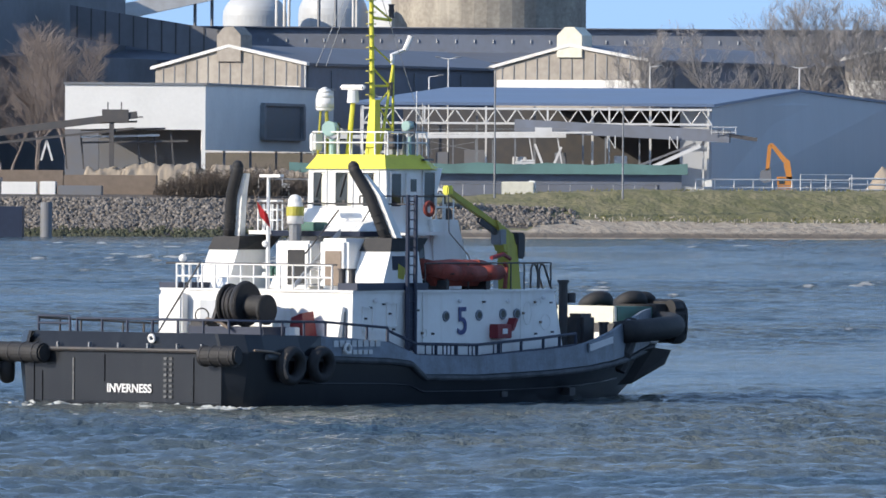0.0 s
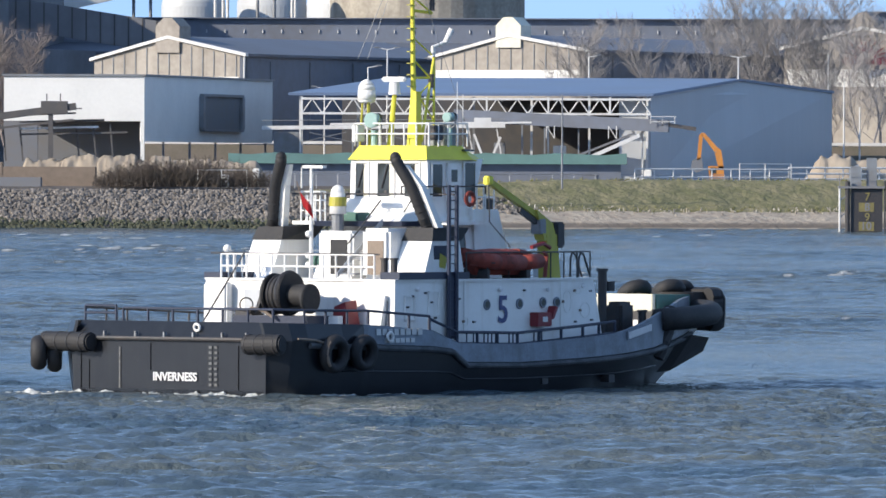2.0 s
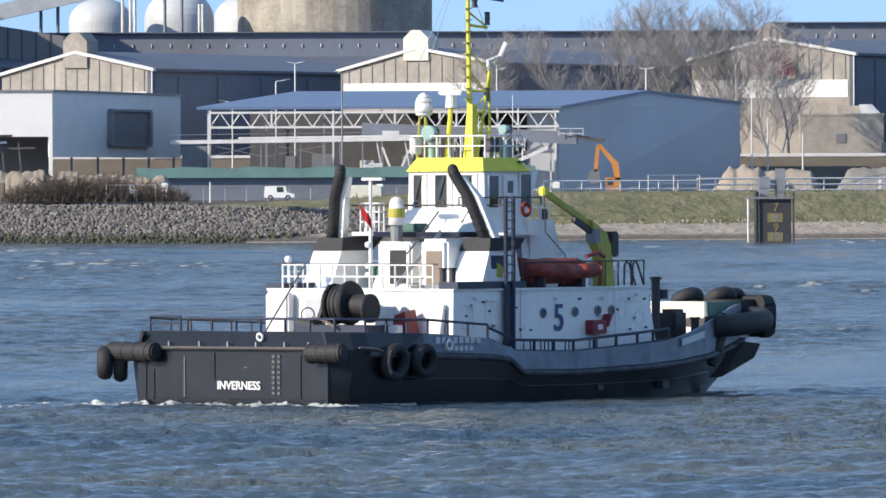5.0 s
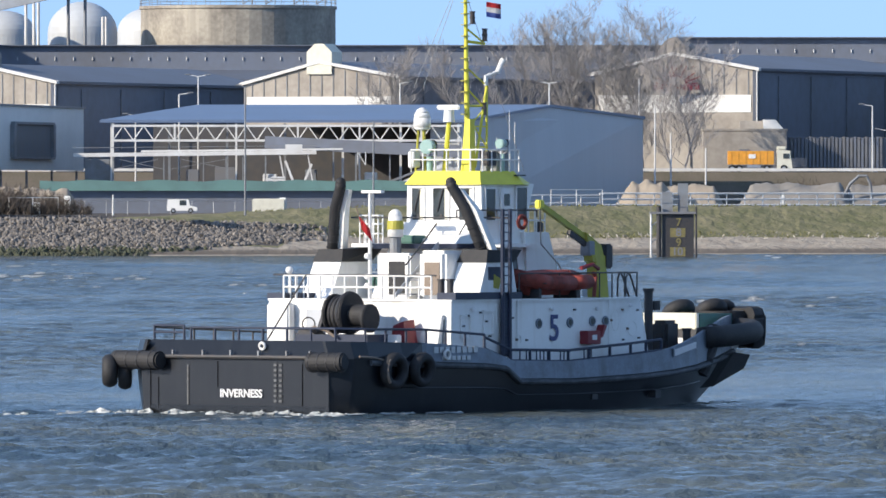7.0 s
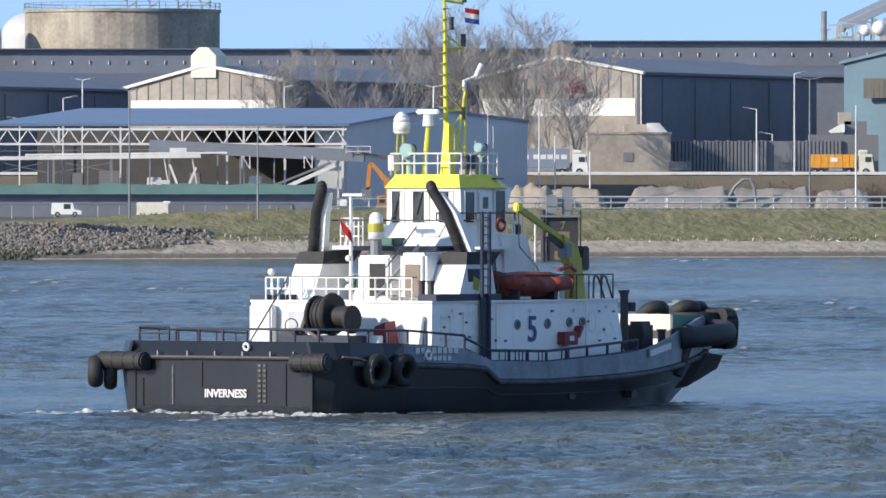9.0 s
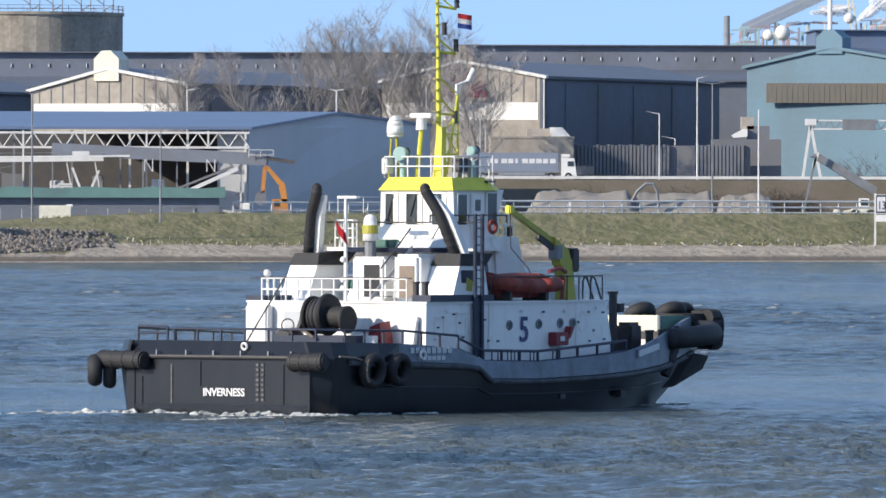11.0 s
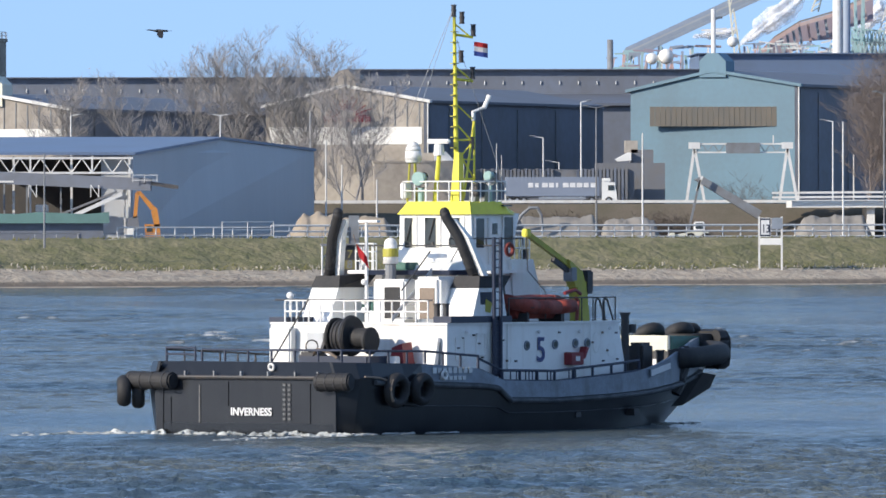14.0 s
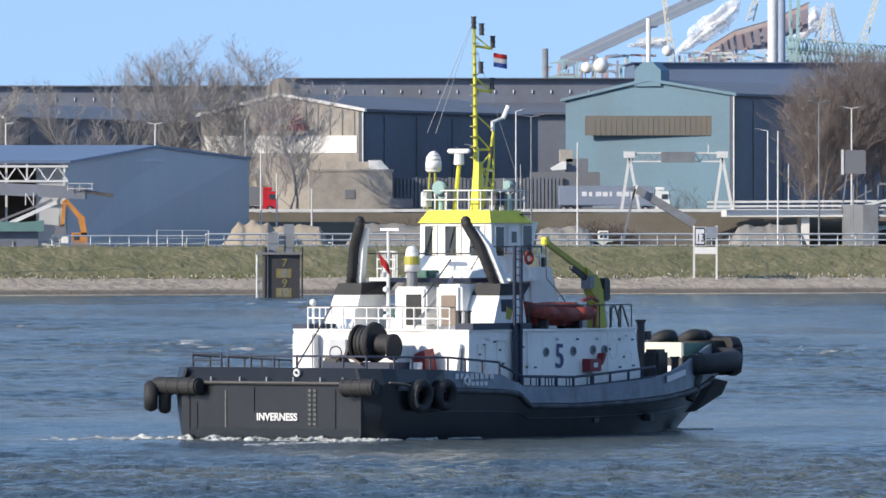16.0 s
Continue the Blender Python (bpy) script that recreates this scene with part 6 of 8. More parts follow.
def prism(vs, fs, a, b, r0, r1, n=3):
    d = (b - a)
    if d.length < 1e-4:
        return
    q = d.to_track_quat("Z", "Y")
    k = len(vs)
    for p, r in ((a, r0), (b, r1)):
        for i in range(n):
            w = 2 * math.pi * i / n
            vs.append(p + q @ Vector((r * math.cos(w), r * math.sin(w), 0)))
    for i in range(n):
        fs.append((k + i, k + (i + 1) % n, k + n + (i + 1) % n, k + n + i))


def tree(u, d, foot_v, top_v, spread, seed, label, material="bark", twigs=8, limbs=15):
    """A leafless tree: a tapered trunk, limbs, and a crown of fine twigs."""
    rng = random.Random(seed)
    base = Vector((X(u, d), d, GROUND - .2))
    height = Z(top_v, d) - base.z
    t = thing("bare_tree", label, "tree", "bare trees")
    wood, fine = ([], []), ([], [])

    def limb(p, way, length, r0, r1, n, tgt, lift):
        out = [p]
        for k in range(n):
            q = p + way * length / n
            prism(*tgt, p, q, r0 + (r1 - r0) * k / n, r0 + (r1 - r0) * (k + 1) / n, 5 if r0 > .1 else 3)
            p = q
            way = (way + Vector((rng.gauss(0, .1), rng.gauss(0, .1), lift))).normalized()
            out.append(p)
        return out, way

    def off(way, low, high):
        a, w = rng.uniform(0, 6.28), rng.uniform(low, high) * spread
        return (way + Vector((math.cos(a), math.sin(a), rng.uniform(-.1, .25))) * w).normalized()

    for stem in range(rng.choice((1, 2, 2))):
        tall = height * rng.uniform(.82, .93)
        lean = Vector((rng.uniform(-.13, .13) * (1 + stem), rng.uniform(-.12, .12), 1)).normalized()
        lead, _w = limb(base + Vector((rng.gauss(0, .3), rng.gauss(0, .3), 0)), lean, tall, height * .010, .04, 9, wood, .04)
        for k in range(limbs):
            f = .30 + .69 * (k + rng.random()) / limbs
            s_ = f * 9
            a = lead[int(s_)] + (lead[min(int(s_) + 1, 9)] - lead[int(s_)]) * (s_ % 1)
            L = height * (.20 * max(0, 1 - ((f - .58) / .46) ** 2) ** .5 + .05) * rng.uniform(.75, 1.1) * spread / .75
            br, w = limb(a, off(Vector((0, 0, .75)), .6, 1.15), L, .05 * (1 - f) + .028, .016, 4, wood, .07)
            for b in br[1:]:
                for _k in range(4):
                    tw, w2 = limb(b, off(w, .5, 1.1), L * rng.uniform(.22, .42), .018, .012, 2, fine, .06)
                    for e in tw[1:]:
                        for _j in range(twigs // 2 + 1):
                            limb(e, off(w2, .5, 1.2), L * rng.uniform(.14, .28), .012, .007, 1, fine, 0)
    o = new("trunk", pydata("trunk", *wood, material))
    o.parent = t
    o = new("crown", pydata("crown", *fine, material))
    o.parent = t
    return t


def bush(u0, u1, d, v0, v1, n, seed, label):
    rng = random.Random(seed)
    vs, fs = [], []
    for _ in range(n):
        u = rng.uniform(u0, u1)
        f = math.sin((u - u0) / (u1 - u0) * math.pi) ** .4 * rng.uniform(.5, 1) * (.8 + .3 * noise.noise((u * .03, seed, 0)))
        a = Vector((X(u, d) + rng.gauss(0, .3), d + rng.uniform(-3, 3), GROUND - .2))
        h = (Z(v0, d) - GROUND) * f
        p = a
        w = Vector((rng.gauss(0, .35), rng.gauss(0, .3), 1)).normalized()
        for k in range(4):
            q = p + w * h / 4
            prism(vs, fs, p, q, .05 - k * .01, .04 - k * .01)
            for _k in range(3):
                prism(vs, fs, q, q + (w * .5 + Vector((rng.gauss(0, .6), rng.gauss(0, .6), rng.uniform(0, .6)))) * h * .22, .025, .012)
            p = q
            w = (w + Vector((rng.gauss(0, .2), rng.gauss(0, .2), 0))).normalized()
    tagged(new("leafless_bush", pydata("leafless_bush", vs, fs, "shrub")), label, "bush", "bushes on the bank")


riprap()
tufts()
for a in ((690, 1478, 195, 90, .8, 1), (655, 1480, 200, 98, .8, 2), (872, 1490, 210, 66, .75, 3), (928, 1495, 215, 42, .75, 4), (1046, 1490, 215, 26, .75, 5), (1095, 1488, 215, 10, .8, 6), (1140, 1492, 215, 34, .6, 7), (1222, 1495, 215, 26, .75, 8), (1203, 1455, 300, 92, .9, 9), (-310, 1390, 250, 90, .8, 10), (-375, 1400, 250, 98, .8, 11), (-430, 1410, 250, 110, .8, 12)):
    tree(*a, "tall leafless grey-brown tree behind the works", twigs=9, limbs=18 if a[5] == 9 else 20 if a[5] < 3 else 23, material="twiggrey" if a[0] < 0 else "bark")
for a in ((2150, 1470, 300, 62, .9, 13), (2215, 1470, 300, 42, .9, 14), (2290, 1470, 300, 36, .9, 15), (2360, 1470, 300, 45, .9, 17), (2115, 1470, 300, 100, .9, 18), (2185, 1474, 300, 50, 1, 19), (2250, 1474, 300, 34, 1, 20), (2320, 1476, 300, 38, 1, 21)):
    tree(*a, "dense grey-brown leafless tree beside the road", "twiggrey", twigs=9, limbs=26)
bush(-165, 60, 1300, 318, 385, 700, 1, "dense brown leafless bushes behind the stones")
bush(40, 160, 1303, 336, 388, 300, 2, "low brown leafless bushes behind the stones")
bush(-60, 120, 1312, 312, 385, 260, 4, "tall brown leafless bushes behind the stones")
bush(1860, 1960, 1465, 255, 300, 240, 3, "grey leafless bush below the blue hall")


# ---- site things ----
def lamp_post(u, d, foot, top, arms, mat_="ironwhite"):
    t = thing("lamp_post", "slim pale steel lamp post", "lamp post", "site lamp posts")
    p = Vector((X(u, d), d, GROUND - .3))
    q = W(u, top, d)
    bm = B()
    rod(bm, p, q, .14, .09, seg=8)
    part("column", bm, mat_, t)
    for a in arms:
        bm = B()
        rod(bm, q, q + Vector((a, 0, .25)), .06, seg=6)
        part("arm", bm, mat_, t)
        bm = B()
        box(bm, q.x + a - .45, q.x + a + .35, d - .15, d + .15, q.z + .2, q.z + .38)
        part("lantern", bm, "irongrey", t, bevel=.05)


for a in ((351, 1400, 205, 136, (-1.4, 1.4)), (317, 1405, 205, 168, (1.6,)), (972, 1420, 200, 148, (-1.4, 1.4)), (708, 1440, 195, 148, (1.4,)), (1249, 1372, 360, 262, ()), (1159, 1392, 330, 190, ()), (1187, 1407, 330, 235, ()),
          (1544, 1455, 300, 188, (-1.5,)), (1611, 1455, 300, 125, (1.2,)), (1572, 1475, 296, 232, (-1.5,)), (1638, 1372, 360, 135, (-1.4, 1.4)), (1720, 1372, 360, 180, ()), (1131, 1485, 215, 140, ()), (434, 1300, 355, 155, (-.8, .8)), (661, 1300, 355, 215, ()),
          (2058, 1455, 320, 160, (-1.4,)), (2076, 1372, 360, 160, ()), (2149, 1377, 360, 110, (-1.2, 1.2)), (2207, 1455, 300, 120, (-1.3, 1.3)), (2095, 1475, 300, 218, ()), (240, 1420, 225, 205, (-1.4, 1.6)), (200, 1305, 388, 345, ())):
    lamp_post(*a, mat_="irongrey" if a[0] in (1638, 434, 2149, 661) else "ironwhite")


def beam(bm, a, b, w, h):
    a, b = Vector(a), Vector(b)
    L = (b - a).length
    box(bm, -w / 2, w / 2, -h / 2, h / 2, -L, 0, look(a, b))


def beam_part(name, a, b, w, h, material, parent, label=""):
    bm = B()
    beam(bm, a, b, w, h)
    return part(name, bm, material, parent, label)


# conveyors, gangways and gear under the open shed
cv = thing("belt_conveyor", "white painted belt conveyor on trestles", "conveyor")
D0 = 1347
beam_part("belt_frame", W(130, 275, D0), W(560, 270, D0), .8, .5, "ironwhite", cv)
beam_part("handrail", W(130, 262, D0), W(560, 258, D0), .08, .08, "irongrey", cv)
beam_part("handrail", W(250, 268, D0), W(620, 264, D0), .3, .25, "ironwhite", cv)
for u in (160, 200, 290, 360, 400, 430, 495, 545):
    beam_part("trestle_leg", W(u, 275, D0), W(u + (18 if u > 480 else 0), 379, D0), .16, .16, "irongrey" if u < 480 else "ironwhite", cv)
for u0, u1 in ((200, 280), (290, 210), (300, 400), (410, 320)):
    beam_part("brace", W(u0, 300, D0), W(u1, 282, D0), .08, .08, "irongrey", cv)
cv = thing("dark_conveyor", "dark covered conveyor with head drum", "conveyor")
beam_part("gallery", W(470, 252, D0 + 2), W(850, 270, D0 - 2), 1.4, 1.6, "hall", cv)
beam_part("head", W(838, 266, D0 - 2), W(898, 275, D0 - 2), 1.2, .5, "beltdark", cv)
beam_part("head_frame", W(816, 253, D0 - 3), W(862, 253, D0 - 3), .08, .08, "ironwhite", cv)
beam_part("head_frame", W(816, 262, D0 - 3), W(862, 262, D0 - 3), .08, .08, "ironwhite", cv)
for u in (817, 838, 860):
    beam_part("head_post", W(u, 252, D0 - 3), W(u, 266, D0 - 3), .08, .08, "ironwhite", cv)
for u in (470, 590, 630, 690, 803):
    beam_part("leg", W(u, 262, D0), W(u, 379, D0), .2, .2, "ironwhite" if u > 700 else "irongrey", cv)
for u in (640, 750):
    for k in (-7, 7):
        beam_part("hanger", W(u + k, 270, D0 - 2), W(u + k, 292, D0 - 2), .12, .12, "ironwhite", cv)
    beam_part("hanger_brace", W(u - 7, 270, D0 - 2), W(u + 7, 292, D0 - 2), .1, .1, "ironwhite", cv)
ch = thing("white_chute", "white inclined loading chute", "chute")
beam_part("trough", W(705, 328, D0 - 4), W(798, 286, D0 - 4), .8, .5, "ironwhite", ch)
# a dark beam is added as the shaded side of the white trough
beam_part("trough_shadow_side", W(690, 322, D0 - 2), W(790, 282, D0 - 2), .5, .3, "irondark", ch)
gear = thing("hopper", "white steel feed hopper on splayed legs", "hopper")
for a, b in (((505, 285), (522, 330)), ((552, 290), (535, 330)), ((480, 315), (505, 315)), ((505, 318), (470, 318))):
    beam_part("leg", W(*a, D0 - 3), W(*b, D0 - 3), .35, .3, "ironwhite", gear)
beam_part("drum", W(505, 264, D0 - 3), W(535, 264, D0 - 3), 1.0, 1.2, "ironwhite", gear)
for u0, u1, v0, v1, m_, lab in ((465, 490, 308, 325, "ironwhite", "white container cabin"), (645, 668, 305, 322, "boxwhite", "white site cabin"), (150, 195, 282, 312, "irongrey", "grey machine unit"), (540, 560, 300, 322, "irongrey", "grey machine unit"), (330, 352, 300, 318, "irondark", "dark machine unit"), (380, 420, 296, 320, "irondark", "dark machine unit")):
    bm = B()
    x0, x1, dd = X(u0, D0 + 6), X(u1, D0 + 6), D0 + 6
    box(bm, x0, x1, dd, dd + 3, GROUND, Z(v0, dd))
    single("site_unit", bm, m_, lab + " under the shed", "machine unit", "site units", bevel=.08)
nt_ = thing("windbreak_net", "green windbreak netting on a dark quay wall", "netting")
for i in range(17):
    u0, u1 = 70 + i * 41.5, 70 + (i + 1) * 41.5
    bm = B()
    a, b = W(u0, 320 + 2 * math.sin(i * 2.1), 1326), W(u1, 320 + 2 * math.sin((i + 1) * 2.1), 1326)
    c, e = W(u1, 338, 1326), W(u0, 338, 1326)
    solid(bm, [a, b, c, e], [p + Vector((0, .1, 0)) for p in (a, b, c, e)])
    part("net_panel", bm, "net", nt_)
box_part("quay_wall", (X(40, 1327), X(765, 1327), 1327, 1329, GROUND - .2, Z(337, 1327)), "hall", nt_, "dark steel bulkhead wall")


def heap(u0, u1, d, v_top, material, seed, label, flat=1.0):
    bm = B()
    x0, x1 = X(u0, d), X(u1, d)
    n, k = 44, 14
    h = Z(v_top, d) - GROUND
    g = []
    for i in range(n + 1):
        f = i / n
        row = []
        for j in range(k + 1):
            e = j / k * 2 - 1
            prof = max(0, min(1, min(f, 1 - f) * 3.2 * flat)) * (1 - abs(e) ** 1.6)
            z = h * prof * (.9 + .2 * noise.noise((f * 4, e * 2, seed))) + .22 * noise.noise((f * 24, e * 7, seed)) + .35 * noise.noise((f * 9, e * 3, seed + 5)) * prof
            row.append(bm.verts.new((x0 + (x1 - x0) * f, d + 5 + e * 6, GROUND - .1 + max(0, z))))
        g.append(row)
    for a, b in zip(g, g[1:]):
        for j in range(k):
            bm.faces.new((a[j], b[j], b[j + 1], a[j + 1]))
    single("sand_heap" if material == "sand" else "gravel_heap", bm, material, label, "heap", "heaps", smooth=True)


heap(1078, 1215, 1344, 312, "sand", 1, "brown rocky sand heap behind the railing")
heap(1130, 1290, 1350, 322, "sand", 31, "low brown rocky sand heap behind the railing", 2)
heap(1300, 1520, 1398, 319, "gravel", 2, "grey gravel heap behind the railing", 2.2)
heap(1480, 1660, 1400, 321, "gravel", 3, "grey gravel heap behind the railing", 2.2)
heap(1640, 1760, 1398, 325, "gravel", 7, "low grey gravel heap behind the railing", 2.2)
heap(1985, 2140, 1398, 320, "gravel", 8, "grey gravel heap below the overpass", 2)
for i, (u0, u1, v) in enumerate(((-300, -215, 322), (-235, -150, 318), (-170, -90, 316), (-110, -30, 318), (-40, 40, 322), (20, 130, 326))):
    heap(u0 - 12, u1 + 12, 1314, v + 3, "sand", 10 + i, "pale sand heap behind the quay wall", 1.7)
for u0, u1, v0, m_, lab in ((-560, -330, 337, "brown", "tan timber retaining wall"), (-330, -165, 345, "brown", "tan timber retaining wall"), (-440, -378, 358, "boxwhite", "white site cabin with a green panel"), (-372, -344, 357, "boxwhite", "white parked trailer box"), (-340, -262, 364, "irondark", "low dark shed on the quay"), (-600, -441, 350, "irondark", "low dark shed on the quay")):
    bm = B()
    dd = 1296 if m_ != "brown" else 1305
    box(bm, X(u0, dd), X(u1, dd), dd, dd + 3, GROUND - .3, Z(v0, dd))
    single("site_wall" if m_ == "brown" else "site_cabin", bm, m_, lab, "wall" if m_ == "brown" else "cabin", "quay clutter", bevel=.06)
# left-hand elevator with its sloping boom
el = thing("stacker_conveyor", "dark rusty stacker conveyor with sloping boom", "conveyor")
D1 = 1318
beam_part("boom", W(-700, 305, D1), W(-200, 238, D1), .9, .9, "beltdark", el)
beam_part("boom_rail", W(-700, 318, D1), W(-205, 262, D1), .3, .3, "beltdark", el)
beam_part("column", W(-245, 240, D1), W(-245, 330, D1), .6, .6, "beltdark", el)
beam_part("head", W(-262, 240, D1), W(-215, 240, D1), 1.2, 1.6, "beltdark", el)
beam_part("platform", W(-210, 242, D1), W(-190, 242, D1), 1.0, .15, "beltdark", el)
for u in (-252, -228):
    beam_part("lamp_stalk", W(u, 230, D1), W(u, 216, D1), .15, .15, "beltdark", el)
for z, uu in ((262, -150), (274, -160), (284, -110), (250, -200)):
    beam_part("gangway", W(-300, z + 4, D1 + 2), W(uu, z, D1 + 2), .5, .25, "beltdark" if z != 274 else "ironwhite", el)
for u in (-330, -300, -200, -170, -140, -600, -480):
    beam_part("trestle_leg", W(u, 270, D1 + 2), W(u + 6, 335, D1 + 2), .22, .22, "beltdark", el)
for u in (-370, -350):
    beam_part("white_leg", W(-360, 285, D1), W(u, 320, D1), .25, .25, "ironwhite", el)


# ---- excavator ----
ex = thing("excavator", "orange-yellow tracked excavator with raised arm", "excavator")
E0 = 1343
def plate(pts, name, material, parent, d, w=.5, label=""):
    bm = B()
    q = [W(u, v, d) for u, v in pts]
    solid(bm, q, [p + Vector((0, w, 0)) for p in q])
    return part(name, bm, material, parent, label, bevel=.05)
plate([(919, 282), (926, 281), (951, 309), (945, 316)], "boom", "digger", ex, E0)
plate([(951, 308), (956, 312), (961, 345), (951, 345), (945, 318)], "boom_foot", "digger", ex, E0)
plate([(917, 284), (924, 284), (920, 328), (913, 330)], "stick", "digger", ex, E0)
plate([(905, 330), (922, 324), (924, 348), (912, 352), (902, 346)], "bucket", "irondark", ex, E0, 1.1)
plate([(933, 340), (960, 340), (962, 362), (935, 362)], "cab", "digger", ex, E0, 2.0)
plate([(937, 343), (947, 343), (947, 353), (937, 353)], "cab_window", "glass", ex, E0 - .05, .05)
plate([(930, 362), (968, 362), (970, 372), (928, 372)], "track", "irondark", ex, E0 - .3, 2.8)


# ---- road on its low embankment, trucks ----
RD = 1445
road = thing("raised_road", "raised site road with white guard rail", "road", kind="structure")
zr = Z(299, RD)
bm = B()
x0, x1 = X(-110, RD), X(4000, RD)
solid(bm, [(x0, RD - 9, GROUND - .2), (x1, RD - 9, GROUND - .2), (x1, RD + 40, GROUND - .2), (x0, RD + 40, GROUND - .2)], [(x0, RD - 2, zr - .5), (x1, RD - 2, zr - .5), (x1, RD + 40, zr - .5), (x0, RD + 40, zr - .5)])
part("embankment", bm, "earth", road, "bare brown embankment")
box_part("guard_rail", (x0, x1, RD - 1.9, RD - 1.7, zr - .35, zr + .05), "ironwhite", road, "white guard rail")
for u in np.arange(1145, 2700, 26):
    box_part("rail_post", (X(u, RD), X(u, RD) + .12, RD - 1.7, RD - 1.6, zr - .5, zr), "irongrey", road)
box_part("carriageway", (x0, x1, RD - 1.5, RD + 9, zr - .496, zr - .44), "irondark", road, "dark asphalt carriageway")
ROADZ = zr - .44


def wheel(parent, x, z, r=.5, y=-1.2):
    bm = B()
    rod(bm, (x, y - .15, z), (x, y + .15, z), r, seg=16)
    w = part("wheel", bm, "tyregrey", parent, bevel=.05)
    bm = B()
    rod(bm, (x, y - .17, z), (x, y - .14, z), r * .55, seg=12)
    part("rim", bm, "steel", w)


def lorry(name, label, cab, body, body_len, body_h, body_mat, tipper=False):
    """Runs along +x; the origin is the front bumper on the road."""
    t = thing(name, label, "lorry")
    bm = B()
    solid(bm, [(-2.2, -1.2, .5), (0, -1.2, .5), (0, 1.2, .5), (-2.2, 1.2, .5)], [(-2.2, -1.2, 3.1), (-.35, -1.15, 3.0), (-.35, 1.15, 3.0), (-2.2, 1.2, 3.1)])
    c = part("cab", bm, cab, t, bevel=.12)
    box_part("side_window", (-1.3, -.45, -1.24, -1.2, 1.9, 2.6), "glass", c)
    box_part("windscreen", (-.32, -.1, -1.0, 1.0, 1.8, 2.6), "glass", c)
    box_part("roof_fairing", (-2.2, -.9, -1.1, 1.1, 3.1, 3.6), cab, c, "", .12)
    box_part("chassis", (-body_len - 2.7, -.3, -.9, .9, .55, .95), "irondark", t)
    bd = box_part("body", (-body_len - 2.8, -2.6, -1.25, 1.25, 1.05, 1.05 + body_h), body_mat, t, "", .05)
    if tipper:
        for x in np.arange(-body_len - 2.4, -2.8, 1.0):
            box_part("rib", (x, x + .12, -1.3, -1.25, 1.1, 1.0 + body_h), body_mat, bd)
    for x in (-1.2, -3.6, -body_len - 1.2, -body_len - 2.2) + ((-body_len - .2,) if body_len > 9 else ()):
        wheel(t, x, .5)
    box_part("side_guard", (-body_len * .7 - 2, -4.5, -1.25, -1.2, .6, 1.0), "steel", t)
    return t, bd


orange_lorry, ob_ = lorry("tipper_lorry", "orange tipper lorry driving on the raised road", "buff", "tankerorange", 6.3, 1.9, "tankerorange", True)
box_part("logo_patch", (-6.2, -5.2, -1.32, -1.3, 1.9, 2.5), "boxwhite", ob_)
grey_lorry, gb_ = lorry("articulated_lorry", "white articulated lorry with grey-blue curtain trailer", "boxwhite", "trailer", 13.0, 2.75, "trailer")
for i, w in enumerate((.7, .5, .8, .7, .35, .8, .8, .8, .7, .8)):
    x = -12.6 + i * .98
    box_part("trailer_mark", (x, x + w, -1.28, -1.255, 2.3, 2.95), "flagwhite", gb_)
red_lorry, rb_ = lorry("articulated_lorry", "red-cabbed articulated lorry with dark trailer", "cabred", "irondark", 12.0, 2.6, "irondark")


def car(name, label, material, L=4.3, h=1.45, van=False):
    t = thing(name, label, "van" if van else "car")
    bm = B()
    prof = [(-L, .3), (0, .3), (0, .75), (-.9, .95), (-1.5 if not van else -1.1, h), (-L + (.6 if not van else .1), h), (-L, .9)]
    q = [Vector((x, -.85, z)) for x, z in prof]
    solid(bm, q, [p + Vector((0, 1.7, 0)) for p in q])
    b = part("body", bm, material, t, bevel=.08)
    box_part("side_window", (-2.2 if van else -3.2, -1.35, -.87, -.84, .98, h - .12), "glass", b)
    for x in (-.8, -L + .8):
        wheel(t, x, .32, .32, -.78)
    return t


white_van = car("delivery_van", "white delivery van parked behind the fence", "boxwhite", 3.8, 1.75, True)
pv = W(349, 386, 1297)
white_van.matrix_world = pose(pv.x, 1297, GROUND, 0, 0, 0)
white_car = car("passenger_car", "white hatchback driving along the bank road", "boxwhite")
road_van = car("road_van", "white van driving on the raised road", "boxwhite", 5.5, 2.4, True)

loader = thing("wheel_loader", "pale yellow wheel loader moving behind the railing", "loader")
bm = B()
box(bm, -3.2, -.2, -1, 1, .8, 1.7)
part("chassis", bm, "buff", loader, bevel=.1)
c_ = box_part("cab", (-2.2, -.8, -.8, .8, 1.7, 3.0), "boxwhite", loader, "white cab", .1)
box_part("cab_window", (-2.0, -1.0, -.83, -.79, 2.0, 2.8), "glass", c_)
for x in (-.6, -2.7):
    wheel(loader, x, .75, .75, -.9)
beam_part("lift_arm", (-3.0, -.8, 1.4), (-5.0, -.8, 1.0), .25, .35, "buff", loader)
box_part("bucket", (-5.6, -4.8, -1.3, 1.3, .5, 1.5), "buff", loader, "", .1)

